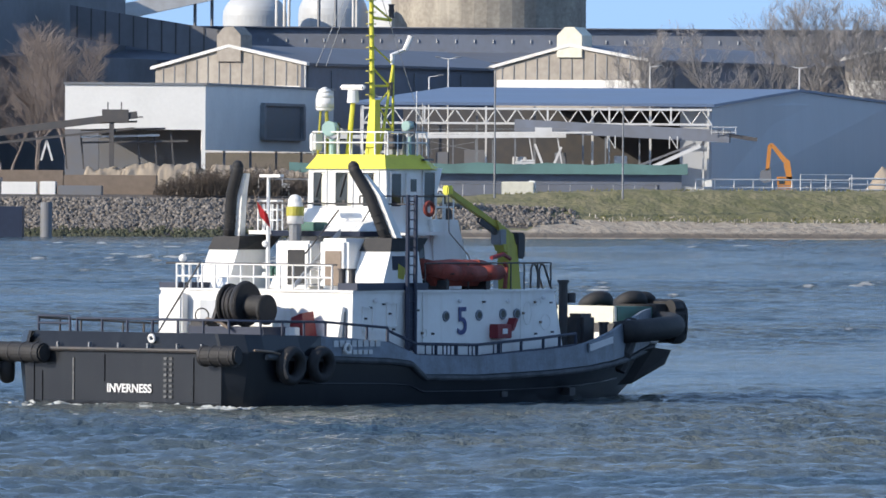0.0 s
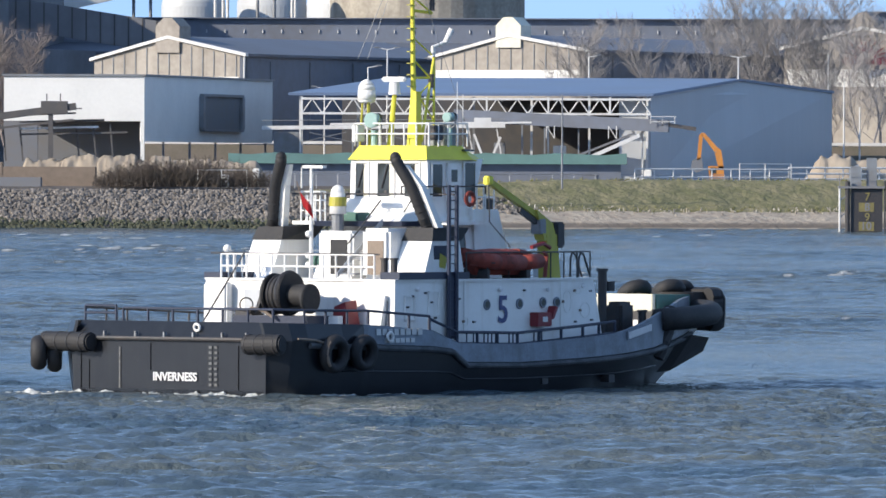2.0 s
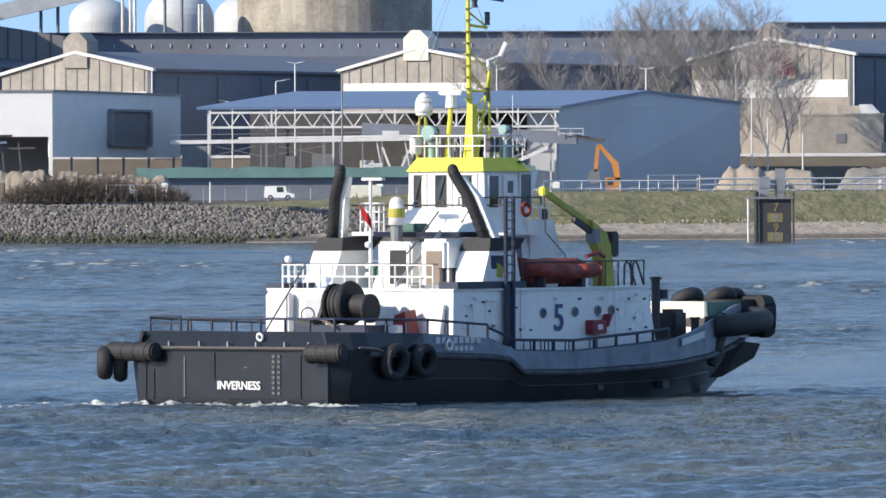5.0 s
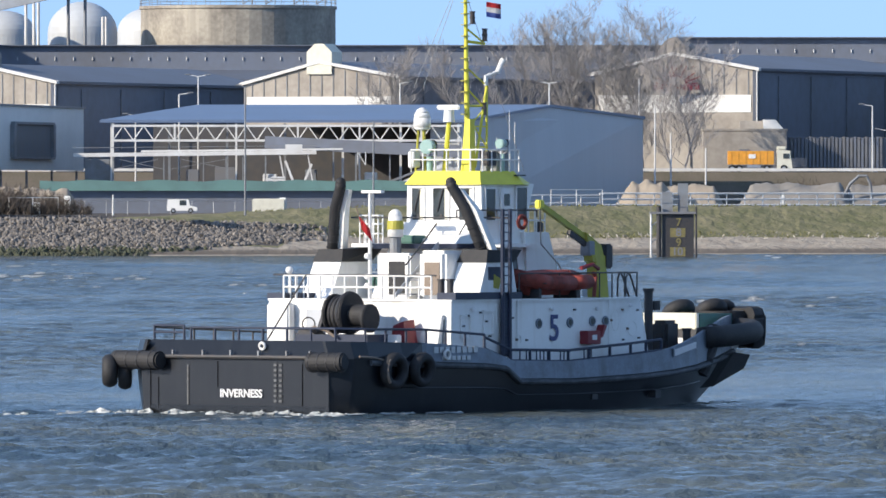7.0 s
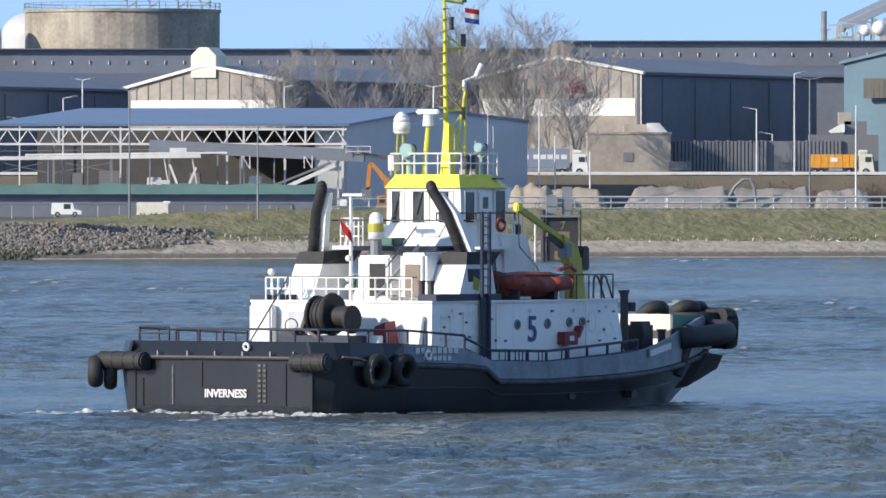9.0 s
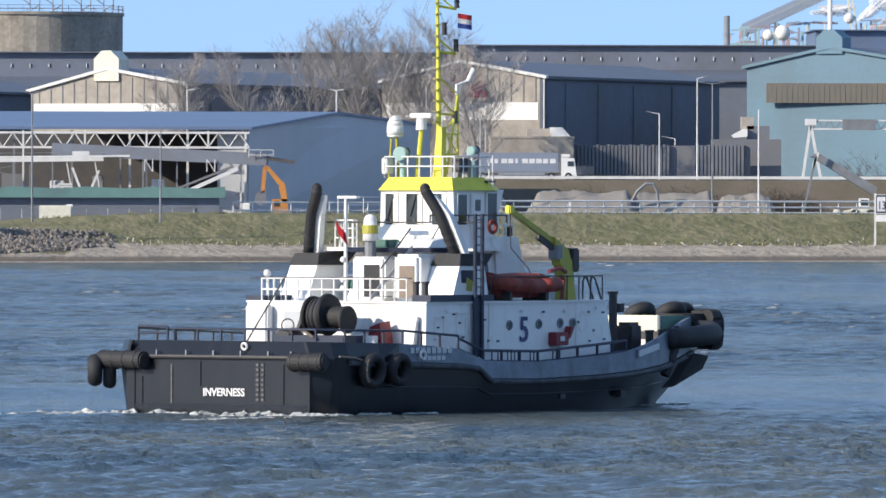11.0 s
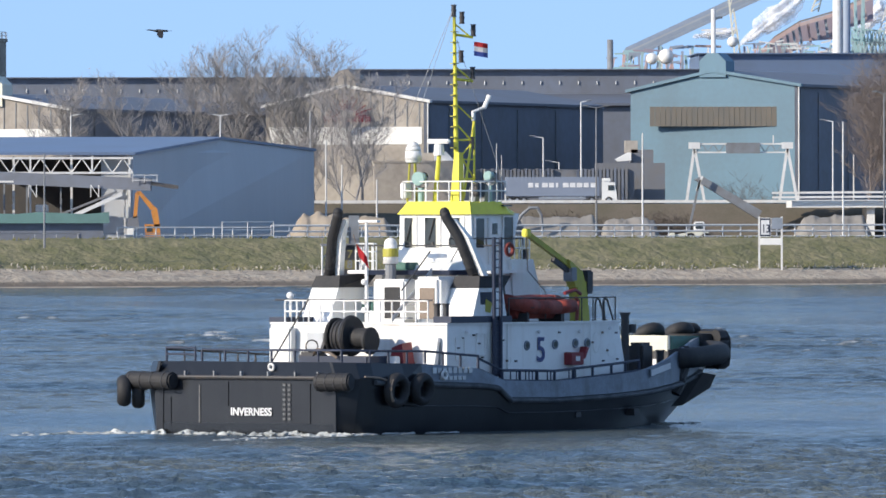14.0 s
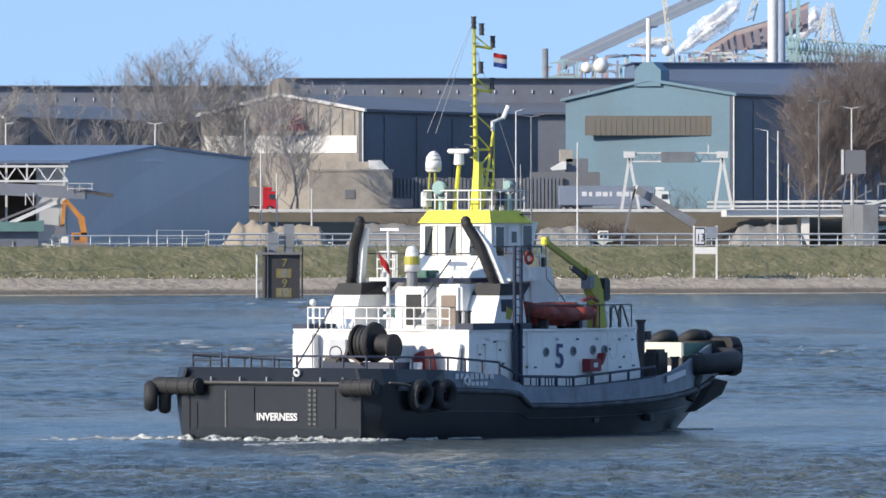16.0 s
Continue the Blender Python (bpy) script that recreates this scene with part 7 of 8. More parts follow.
# ---- concrete house, sheet-pile wall, vehicles' yard ----
gh = thing("concrete_house", "bare grey concrete block house with roof hatch", "building")
HD = 1468
box_part("wall", (X(1245, HD), X(1392, HD), HD, HD + 9, GROUND, Z(232, HD)), "concrete", gh)
box_part("parapet", (X(1243, HD), X(1394, HD), HD - .1, HD + 9.1, Z(232, HD), Z(228, HD)), "concrete", gh)
box_part("window", (X(1308, HD), X(1325, HD), HD - .1, HD + .1, Z(280, HD), Z(264, HD)), "irondark", gh)
box_part("side_door", (X(1428, HD), X(1388, HD), HD - .1, HD + .1, Z(296, HD), Z(280, HD)), "irondark", gh)
box_part("roof_shelter", (X(1310, HD), X(1352, HD), HD + 3, HD + 6, Z(228, HD), Z(214, HD)), "concrete", gh)
plate([(1350, 212), (1372, 212), (1388, 230), (1352, 230)], "roof_hatch", "boxwhite", gh, HD + 2, 2)
sp = thing("corrugated_wall", "dark corrugated sheet-pile wall", "wall")
for i in range(46):
    u = 1392 + i * 6.6
    if 1560 < u < 1600:
        continue
    box_part("sheet", (X(u, HD + 4), X(u + 4.6, HD + 4), HD + 4, HD + 4.5, GROUND, Z(242 + (i * 7 % 3), HD + 4)), "irondark" if i % 2 else "hall", sp)
box_part("backing", (X(1390, HD + 5), X(1705, HD + 5), HD + 4.6, HD + 5, GROUND, Z(244, HD + 5)), "irondark", sp)
rf = thing("roof_plant", "lit plant unit on a low dark annex", "building")
box_part("annex", (X(1640, HD + 8), X(1760, HD + 8), HD + 8, HD + 16, GROUND, Z(232, HD)), "irondark", rf)
box_part("plant", (X(1700, HD + 8), X(1740, HD + 8), HD + 9, HD + 14, Z(232, HD), Z(208, HD)), "irondark", rf)
plate([(1672, 226), (1694, 214), (1700, 214), (1700, 228), (1676, 230)], "lit_cowl", "boxwhite", rf, HD + 8, 2)
box_part("stack", (X(1690, HD + 8), X(1712, HD + 8), HD + 9, HD + 12, Z(214, HD), Z(192, HD)), "concrete", rf)

# faded red sun sign on the third hall: plain rays and bars
sg = thing("red_sun_sign", "faded red half-sun sign with bars on concrete", "sign")
SD = 1522
for i in range(13):
    a = math.pi * (i + .5) / 13
    c = Vector((X(1197, SD), SD - .1, Z(152, SD)))
    p0, p1 = c + Vector((math.cos(a), 0, math.sin(a))) * 1.3, c + Vector((math.cos(a), 0, math.sin(a))) * (3.9 if i % 2 else 3.3)
    n_ = Vector((-math.sin(a), 0, math.cos(a)))
    bm = B()
    q = [p0 - n_ * .18, p1 - n_ * .05, p1 + n_ * .05, p0 + n_ * .18]
    solid(bm, q, [p + Vector((0, .1, 0)) for p in q])
    part("ray", bm, "red", sg)
for i in range(7):
    u = 1155 + i * 12.2
    box_part("sign_bar", (X(u, SD), X(u + 9.5, SD), SD - .15, SD, Z(160, SD), Z(150, SD)), "red", sg)
# louvre panel on the blue hall
lv = thing("louvre_panel", "rust-stained louvre panel on the blue hall", "louvre")
LD = 1512
for i in range(24):
    u0 = 1733 + i * 9.4
    y = LD - .6 + 5.4 * (1 - i / 24)
    box_part("blade", (X(u0, y), X(u0 + 8.6, y), y - .5, y, Z(168, y), Z(133, y)), "louvre", lv)

# ---- gantry, chute, sign, mooring dolphins ----
ga = thing("pipe_gantry", "white A-frame gantry with lattice beam", "gantry")
GD = 1432
for uc in (1812, 1977):
    for k in (-14, 18):
        beam_part("leg", W(uc, 206, GD), W(uc + k, 302, GD), .38, .38, "ironwhite", ga)
    beam_part("leg_head", W(uc - 10, 202, GD), W(uc + 10, 202, GD), .5, .9, "ironwhite", ga)
for v in (199, 214):
    beam_part("chord", W(1812, v, GD), W(1980, v, GD), .2, .2, "ironwhite", ga)
for i in range(16):
    u = 1815 + i * 10.2
    beam_part("lattice", W(u, 199 if i % 2 else 214, GD), W(u + 10.2, 214 if i % 2 else 199, GD), .12, .12, "irongrey", ga)
box_part("drive_house", (X(1868, GD), X(1928, GD), GD - .6, GD + .6, Z(216, GD), Z(197, GD)), "irongrey", ga)
beam_part("top_post", W(1952, 198, GD), W(1952, 184, GD), .15, .15, "ironwhite", ga)
ct = thing("loading_chute", "grey inclined loading chute with white frame", "chute")
plate([(1812, 262), (1826, 256), (1932, 318), (1924, 332)], "trough", "irongrey", ct, 1420, 2.2)
beam_part("strut", W(1822, 262, 1419), W(1796, 378, 1419), .3, .3, "irongrey", ct)
beam_part("frame", W(1826, 256, 1419), W(1816, 282, 1419), .3, .3, "ironwhite", ct)
ov = thing("overpass", "pale concrete overpass deck with steel rails", "bridge")
box_part("deck", (X(1985, 1428), X(2700, 1428), 1428, 1440, Z(312, 1428), Z(300, 1428)), "boxwhite", ov)
for v in (290, 282):
    beam_part("pipe", W(1950, v + 4, 1427), W(2650, v, 1427), .35, .3, "ironwhite", ov)
box_part("pier", (X(2118, 1429), X(2132, 1429), 1429, 1438, GROUND, Z(312, 1429)), "boxwhite", ov)
box_part("pier", (X(2300, 1429), X(2314, 1429), 1429, 1438, GROUND, Z(312, 1429)), "boxwhite", ov)
box_part("abutment", (X(2190, 1429), X(2216, 1429), 1429, 1392, GROUND, Z(292, 1429)), "irongrey", ov)
sc = thing("dark_screen", "dark back of a large traffic sign", "sign")
box_part("panel", (X(2192, 1424), X(2232, 1424), 1424, 1424.4, Z(236, 1424), Z(194, 1424)), "irondark", sc)
box_part("panel_edge", (X(2189, 1424), X(2193, 1424), 1423.9, 1424.5, Z(237, 1424), Z(193, 1424)), "ironwhite", sc)
beam_part("post", W(2198, 236, 1424.2), W(2190, 300, 1424.2), .2, .2, "irongrey", sc)
cl = thing("pipe_rack", "cluttered grey-green pipe rack and platforms", "pipework")
rng = random.Random(3)
for i in range(38):
    u, v = rng.uniform(2205, 2420), rng.uniform(252, 350)
    beam_part("member", W(u, v, 1408), W(u + rng.uniform(12, 70), v + rng.choice((0, 0, 0, 14, -14)), 1408), rng.uniform(.15, .5), rng.uniform(.15, .5), rng.choice(("irongrey", "ironwhite", "irondark", "teal")), cl)
for u in range(2210, 2420, 22):
    beam_part("stanchion", W(u, 255, 1409), W(u, 365, 1409), .2, .2, "irongrey", cl)

s13 = thing("river_kilometre_sign", "white river sign with number thirteen on two posts", "sign")
KD = shore(1947) + 14
zb_ = bank_height(1947, 14)[0]
box_part("board", (X(1927, KD), X(1948, KD), KD, KD + .08, Z(364, KD), Z(330, KD)), "boxwhite", s13)
box_part("board_border", (X(1928, KD), X(1947, KD), KD - .012, KD - .002, Z(363, KD), Z(331, KD)), "navy", s13)
box_part("board_field", (X(1930, KD), X(1945, KD), KD - .03, KD - .014, Z(360, KD), Z(334, KD)), "flagwhite", s13)
box_part("grey_board", (X(1949, KD), X(1968, KD), KD, KD + .08, Z(350, KD), Z(330, KD)), "steel", s13)
box_part("lower_board", (X(1928, KD), X(1968, KD), KD, KD + .08, Z(378, KD), Z(366, KD)), "boxwhite", s13)
text_part("13", 1.5, Matrix.Translation((X(1931, KD), KD - .045, Z(356, KD))) @ Matrix(((.75, 0, 0, 0), (0, 0, -1, 0), (0, 1, 0, 0), (0, 0, 0, 1))), "navy", s13, "numerals", "dark numerals thirteen", .02)
for u in (1927, 1967):
    beam_part("post", (X(u, KD), KD + .12, Z(328, KD)), (X(u, KD), KD + .12, zb_ - .3), .26, .2, "ironwhite", s13)

dl = thing("mooring_dolphin", "dark steel mooring dolphin with depth numerals", "mooring dolphin")
DD = 1240
z0 = -1.5
box_part("core", (X(1172, DD), X(1228, DD), DD, DD + 3.5, z0, Z(379, DD)), "dark", dl, "dark steel plated core")
for u in (1166, 1232):
    bm = B()
    rod(bm, (X(u, DD), DD - .1, z0), (X(u, DD), DD - .1, Z(366, DD)), .3 if u < 1200 else .12, seg=12)
    part("fender_pile", bm, "dark", dl)
bm = B()
rod(bm, (X(1152, DD), DD - .3, z0), (X(1152, DD), DD - .3, Z(376, DD)), .13, seg=10)
part("white_pile", bm, "ironwhite", dl)
for v0, v1 in ((400, 410), (430, 440)):
    beam_part("brace", W(1153, v0, DD - .2), W(1166, v1 - 20, DD - .2), .15, .15, "irongrey", dl)
box_part("cap", (X(1150, DD), X(1232, DD), DD - .5, DD + 4, Z(379, DD), Z(375, DD)), "irondark", dl)
for u in (1152, 1190, 1231):
    beam_part("rail_post", W(u, 375, DD), W(u, 352, DD), .07, .07, "irongrey", dl)
beam_part("rail", W(1152, 353, DD), W(1231, 353, DD), .06, .06, "irongrey", dl)
plate([(1168, 344), (1186, 336), (1182, 372), (1170, 374)], "solar_panel", "steel", dl, DD + 1, .15, "tilted pale panel")
box_part("lamp_box", (X(1200, DD), X(1218, DD), DD + 1, DD + 2, Z(375, DD), Z(325, DD)), "irongrey", dl)
box_part("cabinet", (X(1172, DD), X(1190, DD), DD + .5, DD + 2, Z(375, DD), Z(340, DD)), "irongrey", dl)
M["dolphinyellow"] = mat("worn_yellow_plate", (0.22, 0.19, 0.07), .7, second=(.08, .075, .05), amount=.7, scale=2)
for txt, v in (("7", 394), ("8", 412), ("9", 430), ("10", 446)):
    yel = txt in ("8", "10")
    if yel:
        box_part("plate", (X(1186, DD), X(1213, DD), DD - .04, DD - .01, Z(v + 8, DD), Z(v - 8, DD)), "dolphinyellow", dl)
    text_part(txt, 1.35, Matrix.Translation((X(1196 if len(txt) == 1 else 1189, DD), DD - .06, Z(v + 6, DD))) @ Matrix(((1, 0, 0, 0), (0, 0, -1, 0), (0, 1, 0, 0), (0, 0, 0, 1))), "irondark" if yel else "dolphinyellow", dl, "depth_numeral", "", .02)
d2 = thing("mooring_dolphin", "dark blue steel mooring pile at the water's edge", "mooring dolphin")
box_part("core", (X(-520, DD), X(-403, DD), DD, DD + 4, z0, Z(402, DD)), "navy", d2)
bm = B()
rod(bm, (X(-361, DD), DD + 1, z0), (X(-361, DD), DD + 1, Z(394, DD)), .7, seg=16)
single("mooring_pile", bm, "irondark", "dark round mooring pile standing in the water", "pile")

# small things along the crest
for u, v0, v1, w, m_, lab in ((64, 358, 384, 14, "boxwhite", "white notice board on the fence"), (119, 347, 390, 13, "boxwhite", "white electrical kiosk on the crest"), (500, 350, 380, 14, "boxwhite", "white electrical kiosk on the crest"), (475, 352, 380, 58, "buff", "cream transformer box on the crest"), (813, 347, 366, 14, "boxwhite", "white cabinet beside the railing"), (1385, 345, 366, 8, "boxwhite", "white round marker on a post"), (1475, 356, 365, 20, "irongrey", "low grey box on the crest")):
    dd = shore(u) + 33
    bm = B()
    box(bm, X(u - w / 2, dd), X(u + w / 2, dd), dd, dd + .8, 5.0, Z(v0, dd))
    single("service_cabinet", bm, m_, lab, "cabinet", "crest cabinets", bevel=.12)
gt = thing("tube_gate", "white tubular gate in the railing", "gate")
for u in (975, 1020, 1066):
    dd = shore(u) + 31
    beam_part("post", (X(u, dd), dd, 5.6), W(u, 336, dd), .12, .12, "ironwhite", gt)
for v in (336, 350):
    beam_part("bar", W(975, v, shore(975) + 31), W(1066, v, shore(1066) + 31), .1, .1, "ironwhite", gt)
gt = thing("mesh_gate", "grey mesh gate with notice board", "gate")
for u in (16, 58, 103):
    dd = shore(u) + 31
    beam_part("post", (X(u, dd), dd, 4.8), W(u, 350, dd), .12, .12, "ironwhite", gt)
beam_part("bar", W(16, 350, shore(16) + 31), W(103, 350, shore(103) + 31), .09, .09, "ironwhite", gt)
hz = thing("suction_hose", "dark bent suction hose standing behind the railing", "hose")
bm = B()
ps = [W(1491, 360, 1400), W(1494, 345, 1400), W(1505, 325, 1400), W(1520, 312, 1400), W(1533, 312, 1400), W(1540, 325, 1400), W(1543, 355, 1400)]
sweep(bm, ps, .22, 8)
part("hose", bm, "irongrey", hz)
beam_part("hose_stand", W(1490, 340, 1400), W(1488, 365, 1400), .8, .6, "irongrey", hz)

# ---- far works ----
# the pale colours of these girders and panels carry the distance haze
fw = thing("far_steelworks", "distant pale red and teal steelworks", "industrial plant")
FD = 2700
def bar(u0, v0, u1, v1, w, m_, name="girder", back=None):
    """A girder of the far works; each lies at its own depth."""
    d = FD + (rng.uniform(-25, 25) if back is None else back)
    return beam_part(name, W(u0, v0, d), W(u1, v1, d), w, w, m_, fw)
def truss(pts, deep, n, w, m_, back):
    """A lattice girder along pts, deep units high, with n bays a span."""
    for (a, b), (c, e) in zip(pts, pts[1:]):
        bar(a, b, c, e, w * 1.6, m_, "chord", back)
        bar(a, b + deep, c, e + deep, w * 1.6, m_, "chord", back)
        for k in range(n):
            f, g = k / n, (k + 1) / n
            p, q = (a + (c - a) * f, b + (e - b) * f), (a + (c - a) * g, b + (e - b) * g)
            bar(p[0], p[1], q[0], q[1] + deep, w, m_, "brace", back + .8), bar(p[0], p[1] + deep, q[0], q[1], w, m_, "brace", back - .8)
for uc, r, top, m_ in ((1663, 6, 14, "irongrey"), (2066, 9, -110, "ironwhite"), (2082, 8, -110, "farblue"), (1846, 4.5, -40, "ironwhite")):
    bm = B()
    rod(bm, (X(uc, FD - 40), FD - 40, GROUND), W(uc, top, FD - 40), r * FD / 18200, r * FD / 18200 * .88, seg=16)
    part("stack", bm, m_, fw, smooth=True)
for u0, u1, v in ((1825, 1870, -2), (1832, 1862, -22), (1838, 1856, 10), (1835, 1868, 5)):
    bar(u0, v, u1, v - 3, .5, "ironwhite")
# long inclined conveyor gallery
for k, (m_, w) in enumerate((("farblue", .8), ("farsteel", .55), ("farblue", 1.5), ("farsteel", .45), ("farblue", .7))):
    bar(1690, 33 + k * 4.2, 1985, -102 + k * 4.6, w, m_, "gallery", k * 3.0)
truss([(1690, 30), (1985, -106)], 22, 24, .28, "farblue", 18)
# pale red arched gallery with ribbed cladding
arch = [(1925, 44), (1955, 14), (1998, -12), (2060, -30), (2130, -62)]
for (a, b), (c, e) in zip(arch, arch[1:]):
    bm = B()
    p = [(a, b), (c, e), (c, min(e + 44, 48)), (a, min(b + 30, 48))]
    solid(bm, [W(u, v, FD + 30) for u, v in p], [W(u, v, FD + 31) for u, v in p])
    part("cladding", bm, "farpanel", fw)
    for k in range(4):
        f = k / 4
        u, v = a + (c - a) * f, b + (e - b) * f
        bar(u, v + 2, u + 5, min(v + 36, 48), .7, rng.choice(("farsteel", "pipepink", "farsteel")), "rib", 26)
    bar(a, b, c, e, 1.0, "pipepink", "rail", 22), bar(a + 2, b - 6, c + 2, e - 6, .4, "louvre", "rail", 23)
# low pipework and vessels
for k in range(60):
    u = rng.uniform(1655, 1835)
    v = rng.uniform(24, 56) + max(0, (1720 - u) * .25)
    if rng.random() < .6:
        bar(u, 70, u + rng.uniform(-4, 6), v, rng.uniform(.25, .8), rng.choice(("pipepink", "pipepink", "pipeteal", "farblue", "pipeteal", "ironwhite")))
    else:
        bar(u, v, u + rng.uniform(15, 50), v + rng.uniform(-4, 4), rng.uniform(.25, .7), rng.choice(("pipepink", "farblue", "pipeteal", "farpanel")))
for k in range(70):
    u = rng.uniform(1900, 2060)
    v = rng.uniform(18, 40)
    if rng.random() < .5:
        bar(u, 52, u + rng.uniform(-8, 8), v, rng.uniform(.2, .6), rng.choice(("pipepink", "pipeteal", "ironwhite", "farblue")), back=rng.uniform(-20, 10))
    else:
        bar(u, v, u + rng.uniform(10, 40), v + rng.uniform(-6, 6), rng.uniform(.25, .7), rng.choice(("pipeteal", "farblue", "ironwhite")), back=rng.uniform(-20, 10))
for u, v, r in ((1737, 48, 1.5), (1762, 44, 2.0), (1880, 18, 1.4)):
    bm = B()
    bmesh.ops.create_uvsphere(bm, u_segments=18, v_segments=12, radius=r, matrix=Matrix.Translation(W(u, v, FD - 45)))
    part("sphere_tank", bm, "boxwhite", fw, smooth=True)
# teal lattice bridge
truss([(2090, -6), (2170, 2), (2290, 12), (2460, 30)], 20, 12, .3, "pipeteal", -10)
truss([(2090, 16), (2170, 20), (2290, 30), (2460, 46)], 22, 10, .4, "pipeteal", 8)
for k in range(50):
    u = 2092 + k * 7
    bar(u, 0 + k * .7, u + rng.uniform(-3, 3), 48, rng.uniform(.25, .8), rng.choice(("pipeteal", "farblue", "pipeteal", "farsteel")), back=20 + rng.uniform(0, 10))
# cranes
for foot, head, top, m_ in (((1884, 1894), 1868, -110, "buff"), ((2152, 2176), 2164, -68, "ironwhite"), ((2180, 2192), 2170, -58, "farsteel"), ((2140, 2150), 2158, -60, "ironwhite"), ((2098, 2102), 2096, -110, "pipeteal"), ((2108, 2113), 2112, -110, "pipeteal"), ((2220, 2232), 2256, -95, "buff"), ((2020, 2032), 2046, -110, "buff")):
    low = 42 if top < -100 and head < 2040 or m_ == "pipeteal" else 4 if head != 2046 else -35
    for u in foot:
        bar(u, low, head + (u - foot[0]) * .35, top, .45, m_, "leg")
    for k in range(9):
        f, g = k / 9, (k + .9) / 9
        bar(foot[0] + (head - foot[0]) * f, low + (top - low) * f, foot[1] + (head + (foot[1] - foot[0]) * .35 - foot[1]) * g, low + (top - low) * g, .25, m_, "brace")
for k in range(26):
    u, v = rng.gauss(2164, 14), rng.uniform(-50, 2)
    bar(u, v, u + rng.uniform(-16, 16), v + rng.uniform(-14, 10), .22, rng.choice(("ironwhite", "farsteel", "boxwhite")), "brace")
for cx, cy, lx, lz, tilt, seed in ((1952, -22, 10.5, 2.0, 38, 1), (2125, -22, 6.0, 2.2, 45, 2), (1850, 4, 6.0, .9, 6, 3)):
    bm = B()
    for shell in (1.15, .85, .55):
        ball = bmesh.ops.create_icosphere(bm, subdivisions=4, radius=1)["verts"]
        for v in ball:
            q = v.co * 1.6 + Vector((seed * 7, shell, 0))
            f = shell * (1 + .8 * noise.fractal(q, 1.0, 2.1, 5))
            v.co = Vector((v.co.x * lx * (.7 + .3 * f), v.co.y * 2 * f, v.co.z * lz * f * (1.0 + .45 * v.co.x)))
    single("steam_plume", bm, "steam", "white steam drifting over the far steelworks", "steam", "steam plumes", smooth=True, m=Matrix.Translation(W(cx, cy, FD + 60)) @ pose(0, 0, 0, 0, -tilt, 0))
bush(1330, 1480, 1436, 302, 345, 240, 21, "low brown scrub on the road embankment")
bush(1470, 1700, 1436, 300, 345, 380, 22, "low brown scrub on the road embankment")
bush(1690, 1830, 1436, 299, 345, 260, 23, "low brown scrub on the road embankment")

# ---- a dark waterbird crossing low over the river ----
bird = thing("cormorant", "black cormorant flying low over the river", "bird")
bm = B()
rod(bm, (-.42, 0, 0), (.15, 0, 0), .05, .1, seg=10), rod(bm, (.15, 0, 0), (.42, 0, .02), .1, .045, seg=10)
rod(bm, (.42, 0, .02), (.68, 0, .06), .04, .035, seg=8), rod(bm, (.68, 0, .06), (.86, 0, .05), .035, .01, seg=8)
part("body", bm, "rubber", bird, smooth=True)
bm = B()
solid(bm, [(-.42, -.05, -.01), (-.42, .05, -.01), (-.66, .09, -.01), (-.66, -.09, -.01)], [(-.42, -.05, .01), (-.42, .05, .01), (-.66, .09, .01), (-.66, -.09, .01)])
part("tail", bm, "rubber", bird)
wings = []
for s in (1, -1):
    bm = B()
    q = [(.2, .05 * s), (-.12, .05 * s), (-.16, .4 * s), (-.1, .72 * s), (.08, .66 * s), (.22, .38 * s)]
    solid(bm, [(x, y, -.012) for x, y in q], [(x, y, .012) for x, y in q])
    wings.append(part("wing", bm, "rubber", bird))


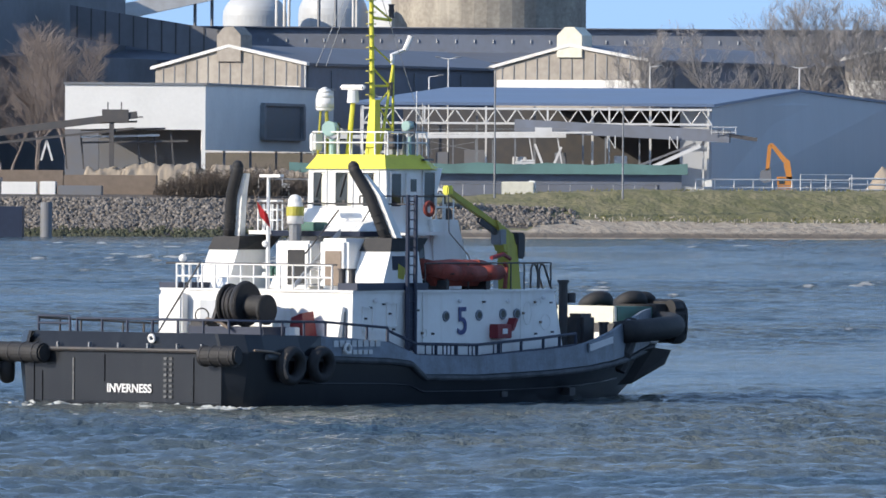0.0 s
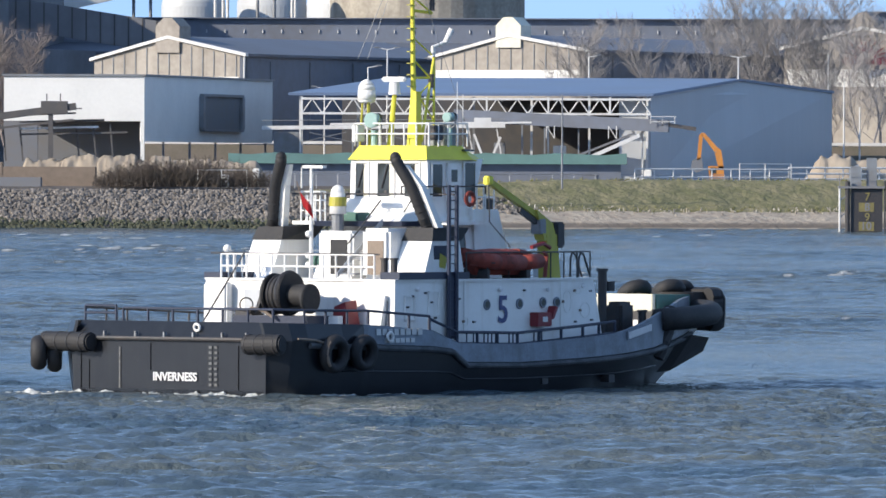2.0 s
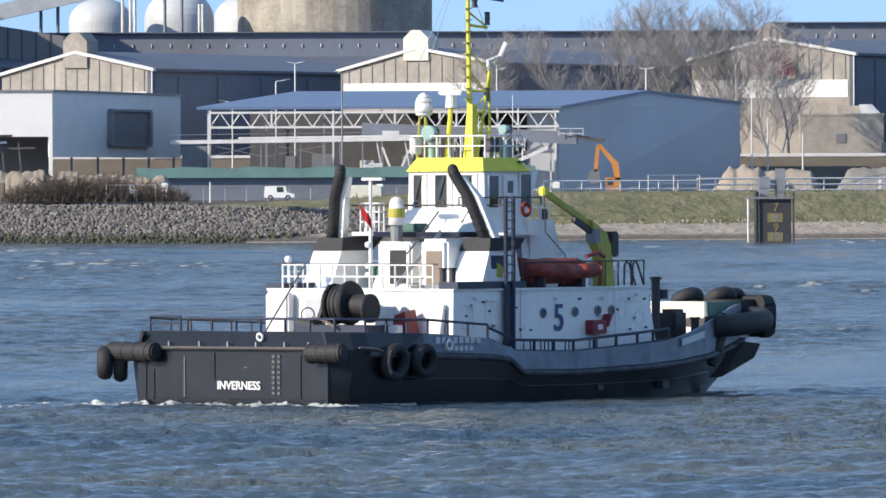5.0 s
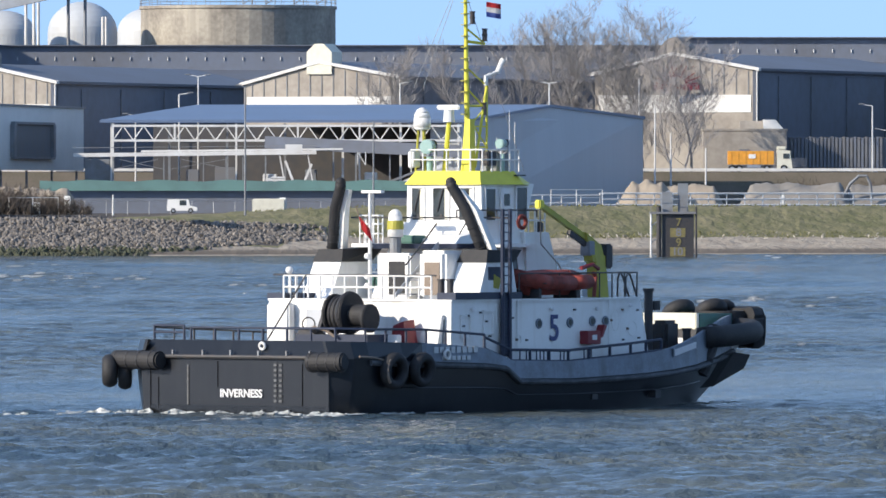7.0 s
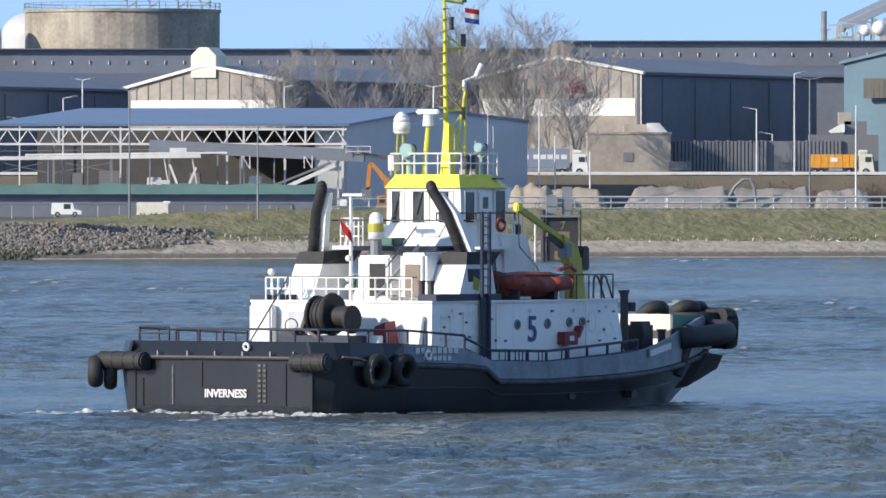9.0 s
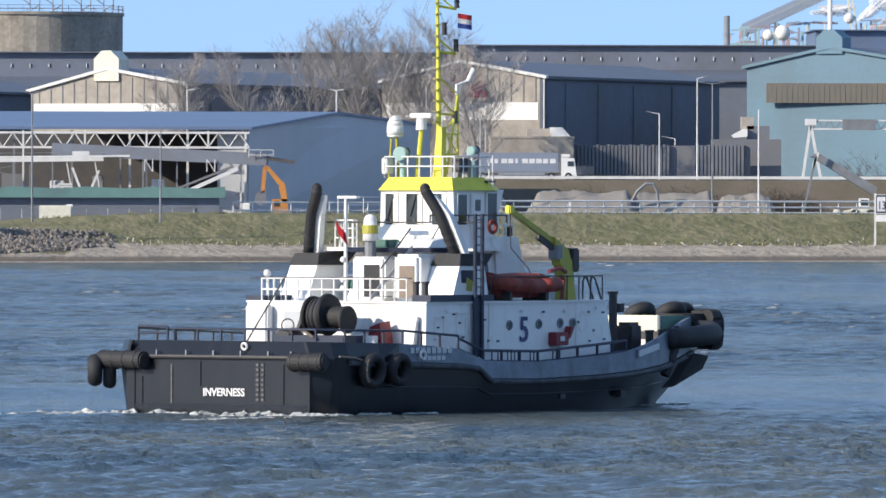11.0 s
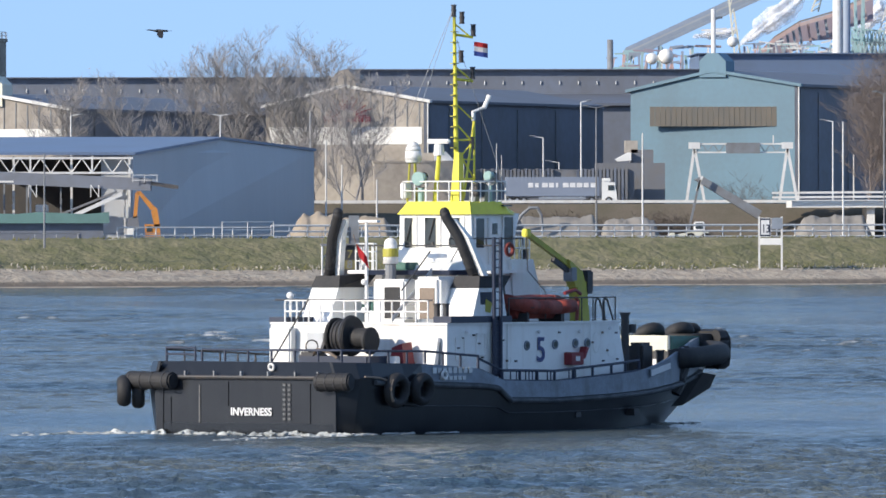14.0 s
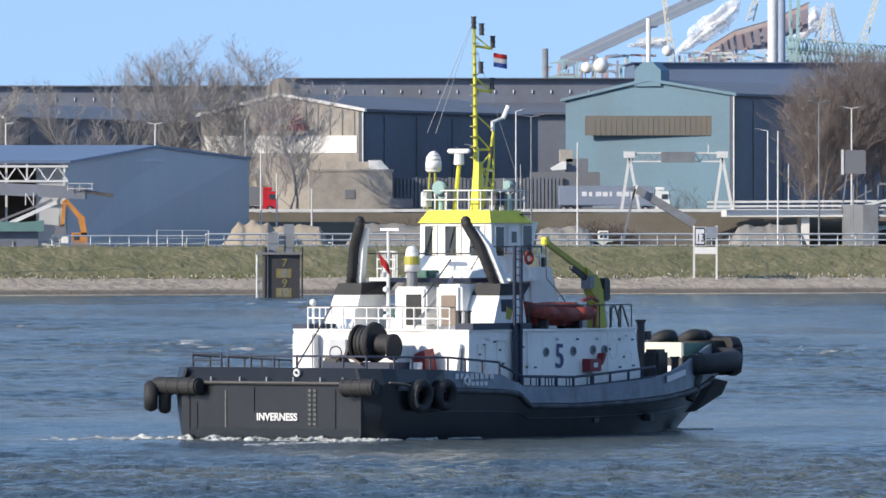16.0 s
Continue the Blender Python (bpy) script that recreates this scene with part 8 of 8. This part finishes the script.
# ---- wake: torn foam along the stern and quarter, in rigid lumps that go with the tug ----
def build_wake():
    rng = random.Random(21)
    t = thing("wake_foam", "white broken foam and ripples round the tug's stern", "wake", kind="stuff")
    M["foam"] = mat("sea_foam", (.55, .57, .56), .8, second=(.16, .17, .16), amount=1.0, scale=2.5, fine=9, bump=.4)
    vs, fs = [], []
    def lump(x, y, z, a, b, h):
        if noise.noise((x * .8, y * 1.1, 3)) < -.05:
            return
        k = len(vs)
        q = Matrix.Rotation(rng.uniform(-.5, .5), 3, "Z")
        for p in ICO:
            w = Vector(p) * rng.uniform(.6, 1.15)
            vs.append(Vector((x, y, z)) + q @ Vector((w.x * a, w.y * b, w.z * h)))
        fs.extend([(i + k, j + k, e + k) for i, j, e in ICO_F])
    for _ in range(420):
        y = rng.uniform(-5.2, 6.5)
        lump(-rng.expovariate(1.6) - .05, y, .0 + rng.uniform(-.08, .05), rng.uniform(.05, .2), rng.uniform(.06, .34), rng.uniform(.03, .13))
    for _ in range(210):
        x = rng.uniform(-1, 6.5)
        lump(x, -4.55 - abs(rng.gauss(0, .35)), .02, rng.uniform(.08, .35), rng.uniform(.05, .15), rng.uniform(.02, .07))
    for _ in range(150):
        f = rng.random() ** 1.6
        lump(-1 - f * 22, 4.6 + f * 5.5 + rng.gauss(0, .5 + f), .0, rng.uniform(.1, .5), rng.uniform(.05, .35), rng.uniform(.02, .07))
    for _ in range(80):
        f = rng.random()
        lump(-f * 9, -4.2 - f * 1.5 + rng.gauss(0, .4), 0, rng.uniform(.1, .4), rng.uniform(.05, .2), rng.uniform(.02, .06))
    for _ in range(40):
        lump(rng.uniform(22, 25.5), rng.uniform(-1.8, -.2), .02, rng.uniform(.08, .3), rng.uniform(.04, .12), rng.uniform(.02, .05))
    o = new("foam", pydata("foam", vs, fs, "foam"))
    o.parent = t
    tagged(o, kind="stuff")
    return t


wake = build_wake()


# ---- what moves ----
def tug_pose(x, y, heading, heave):
    return pose(x, y, heave, 0, 0, 90 - heading)


def on_road(u, d, z, turn=0):
    return pose(X(u, d), d, z, 0, 0, turn)


def motions():
    walk(tug, [(t, tug_pose(x, y, h, z)) for t, x, y, h, z in TUG])
    walk(wake, [(t, tug_pose(x, y, h, 0)) for t, x, y, h, z in TUG])
    walk(rescue, [(t, tug_pose(x, y, h, z) @ pose(12.35, -3.35, 3.98, 0, 0, 181)) for t, x, y, h, z in TUG])
    walk(water, [(0, pose(-10, 0, 0)), (16, pose(12, -5, 0))])
    walk(orange_lorry, [(t, on_road(1402 + 175 * (t - 7), 1450, ROADZ)) for t in (0, 4, 8, 12, 16)])
    walk(grey_lorry, [(t, on_road(u, 1451.5, ROADZ)) for t, u in ((0, 540), (4.5, 890), (9, 1245), (12.5, 1525), (14.5, 1727), (16, 1885))])
    walk(red_lorry, [(t, on_road(1190 + 38 * (t - 16), 1451, ROADZ)) for t in (0, 8, 16)])
    walk(white_car, [(t, on_road(1303 + 212 * (t - 16), 1392, GROUND)) for t in (0, 8, 16)])
    walk(road_van, [(t, on_road(1214 + 180 * (t - 1.5), 1453, ROADZ)) for t in (0, 8, 16)])
    walk(loader, [(t, on_road(u, 1402, GROUND)) for t, u in ((0, 1980), (9, 1940), (12.5, 1895), (14.5, 1822), (16, 1785))])

    walk(ex, [(t, pose(-.503 * t, 0, 0)) for t in (0, 8, 16)])
    walk(bird, [(t, pose(X(867 - 700 * (t - 14), 600), 600, Z(-2 + 100 * (t - 14), 600), 0, 0, 180)) for t in (0, 8, 16)])
    beat = [(0, 20), (13.4, 35)] + [(13.5 + .1 * i, -35 if i % 2 else 38) for i in range(12)] + [(16, 20)]
    for wing, s in zip(wings, (1, -1)):
        walk(wing, [(t, pose(0, 0, 0, a * s, 0, 0)) for t, a in beat])


motions()
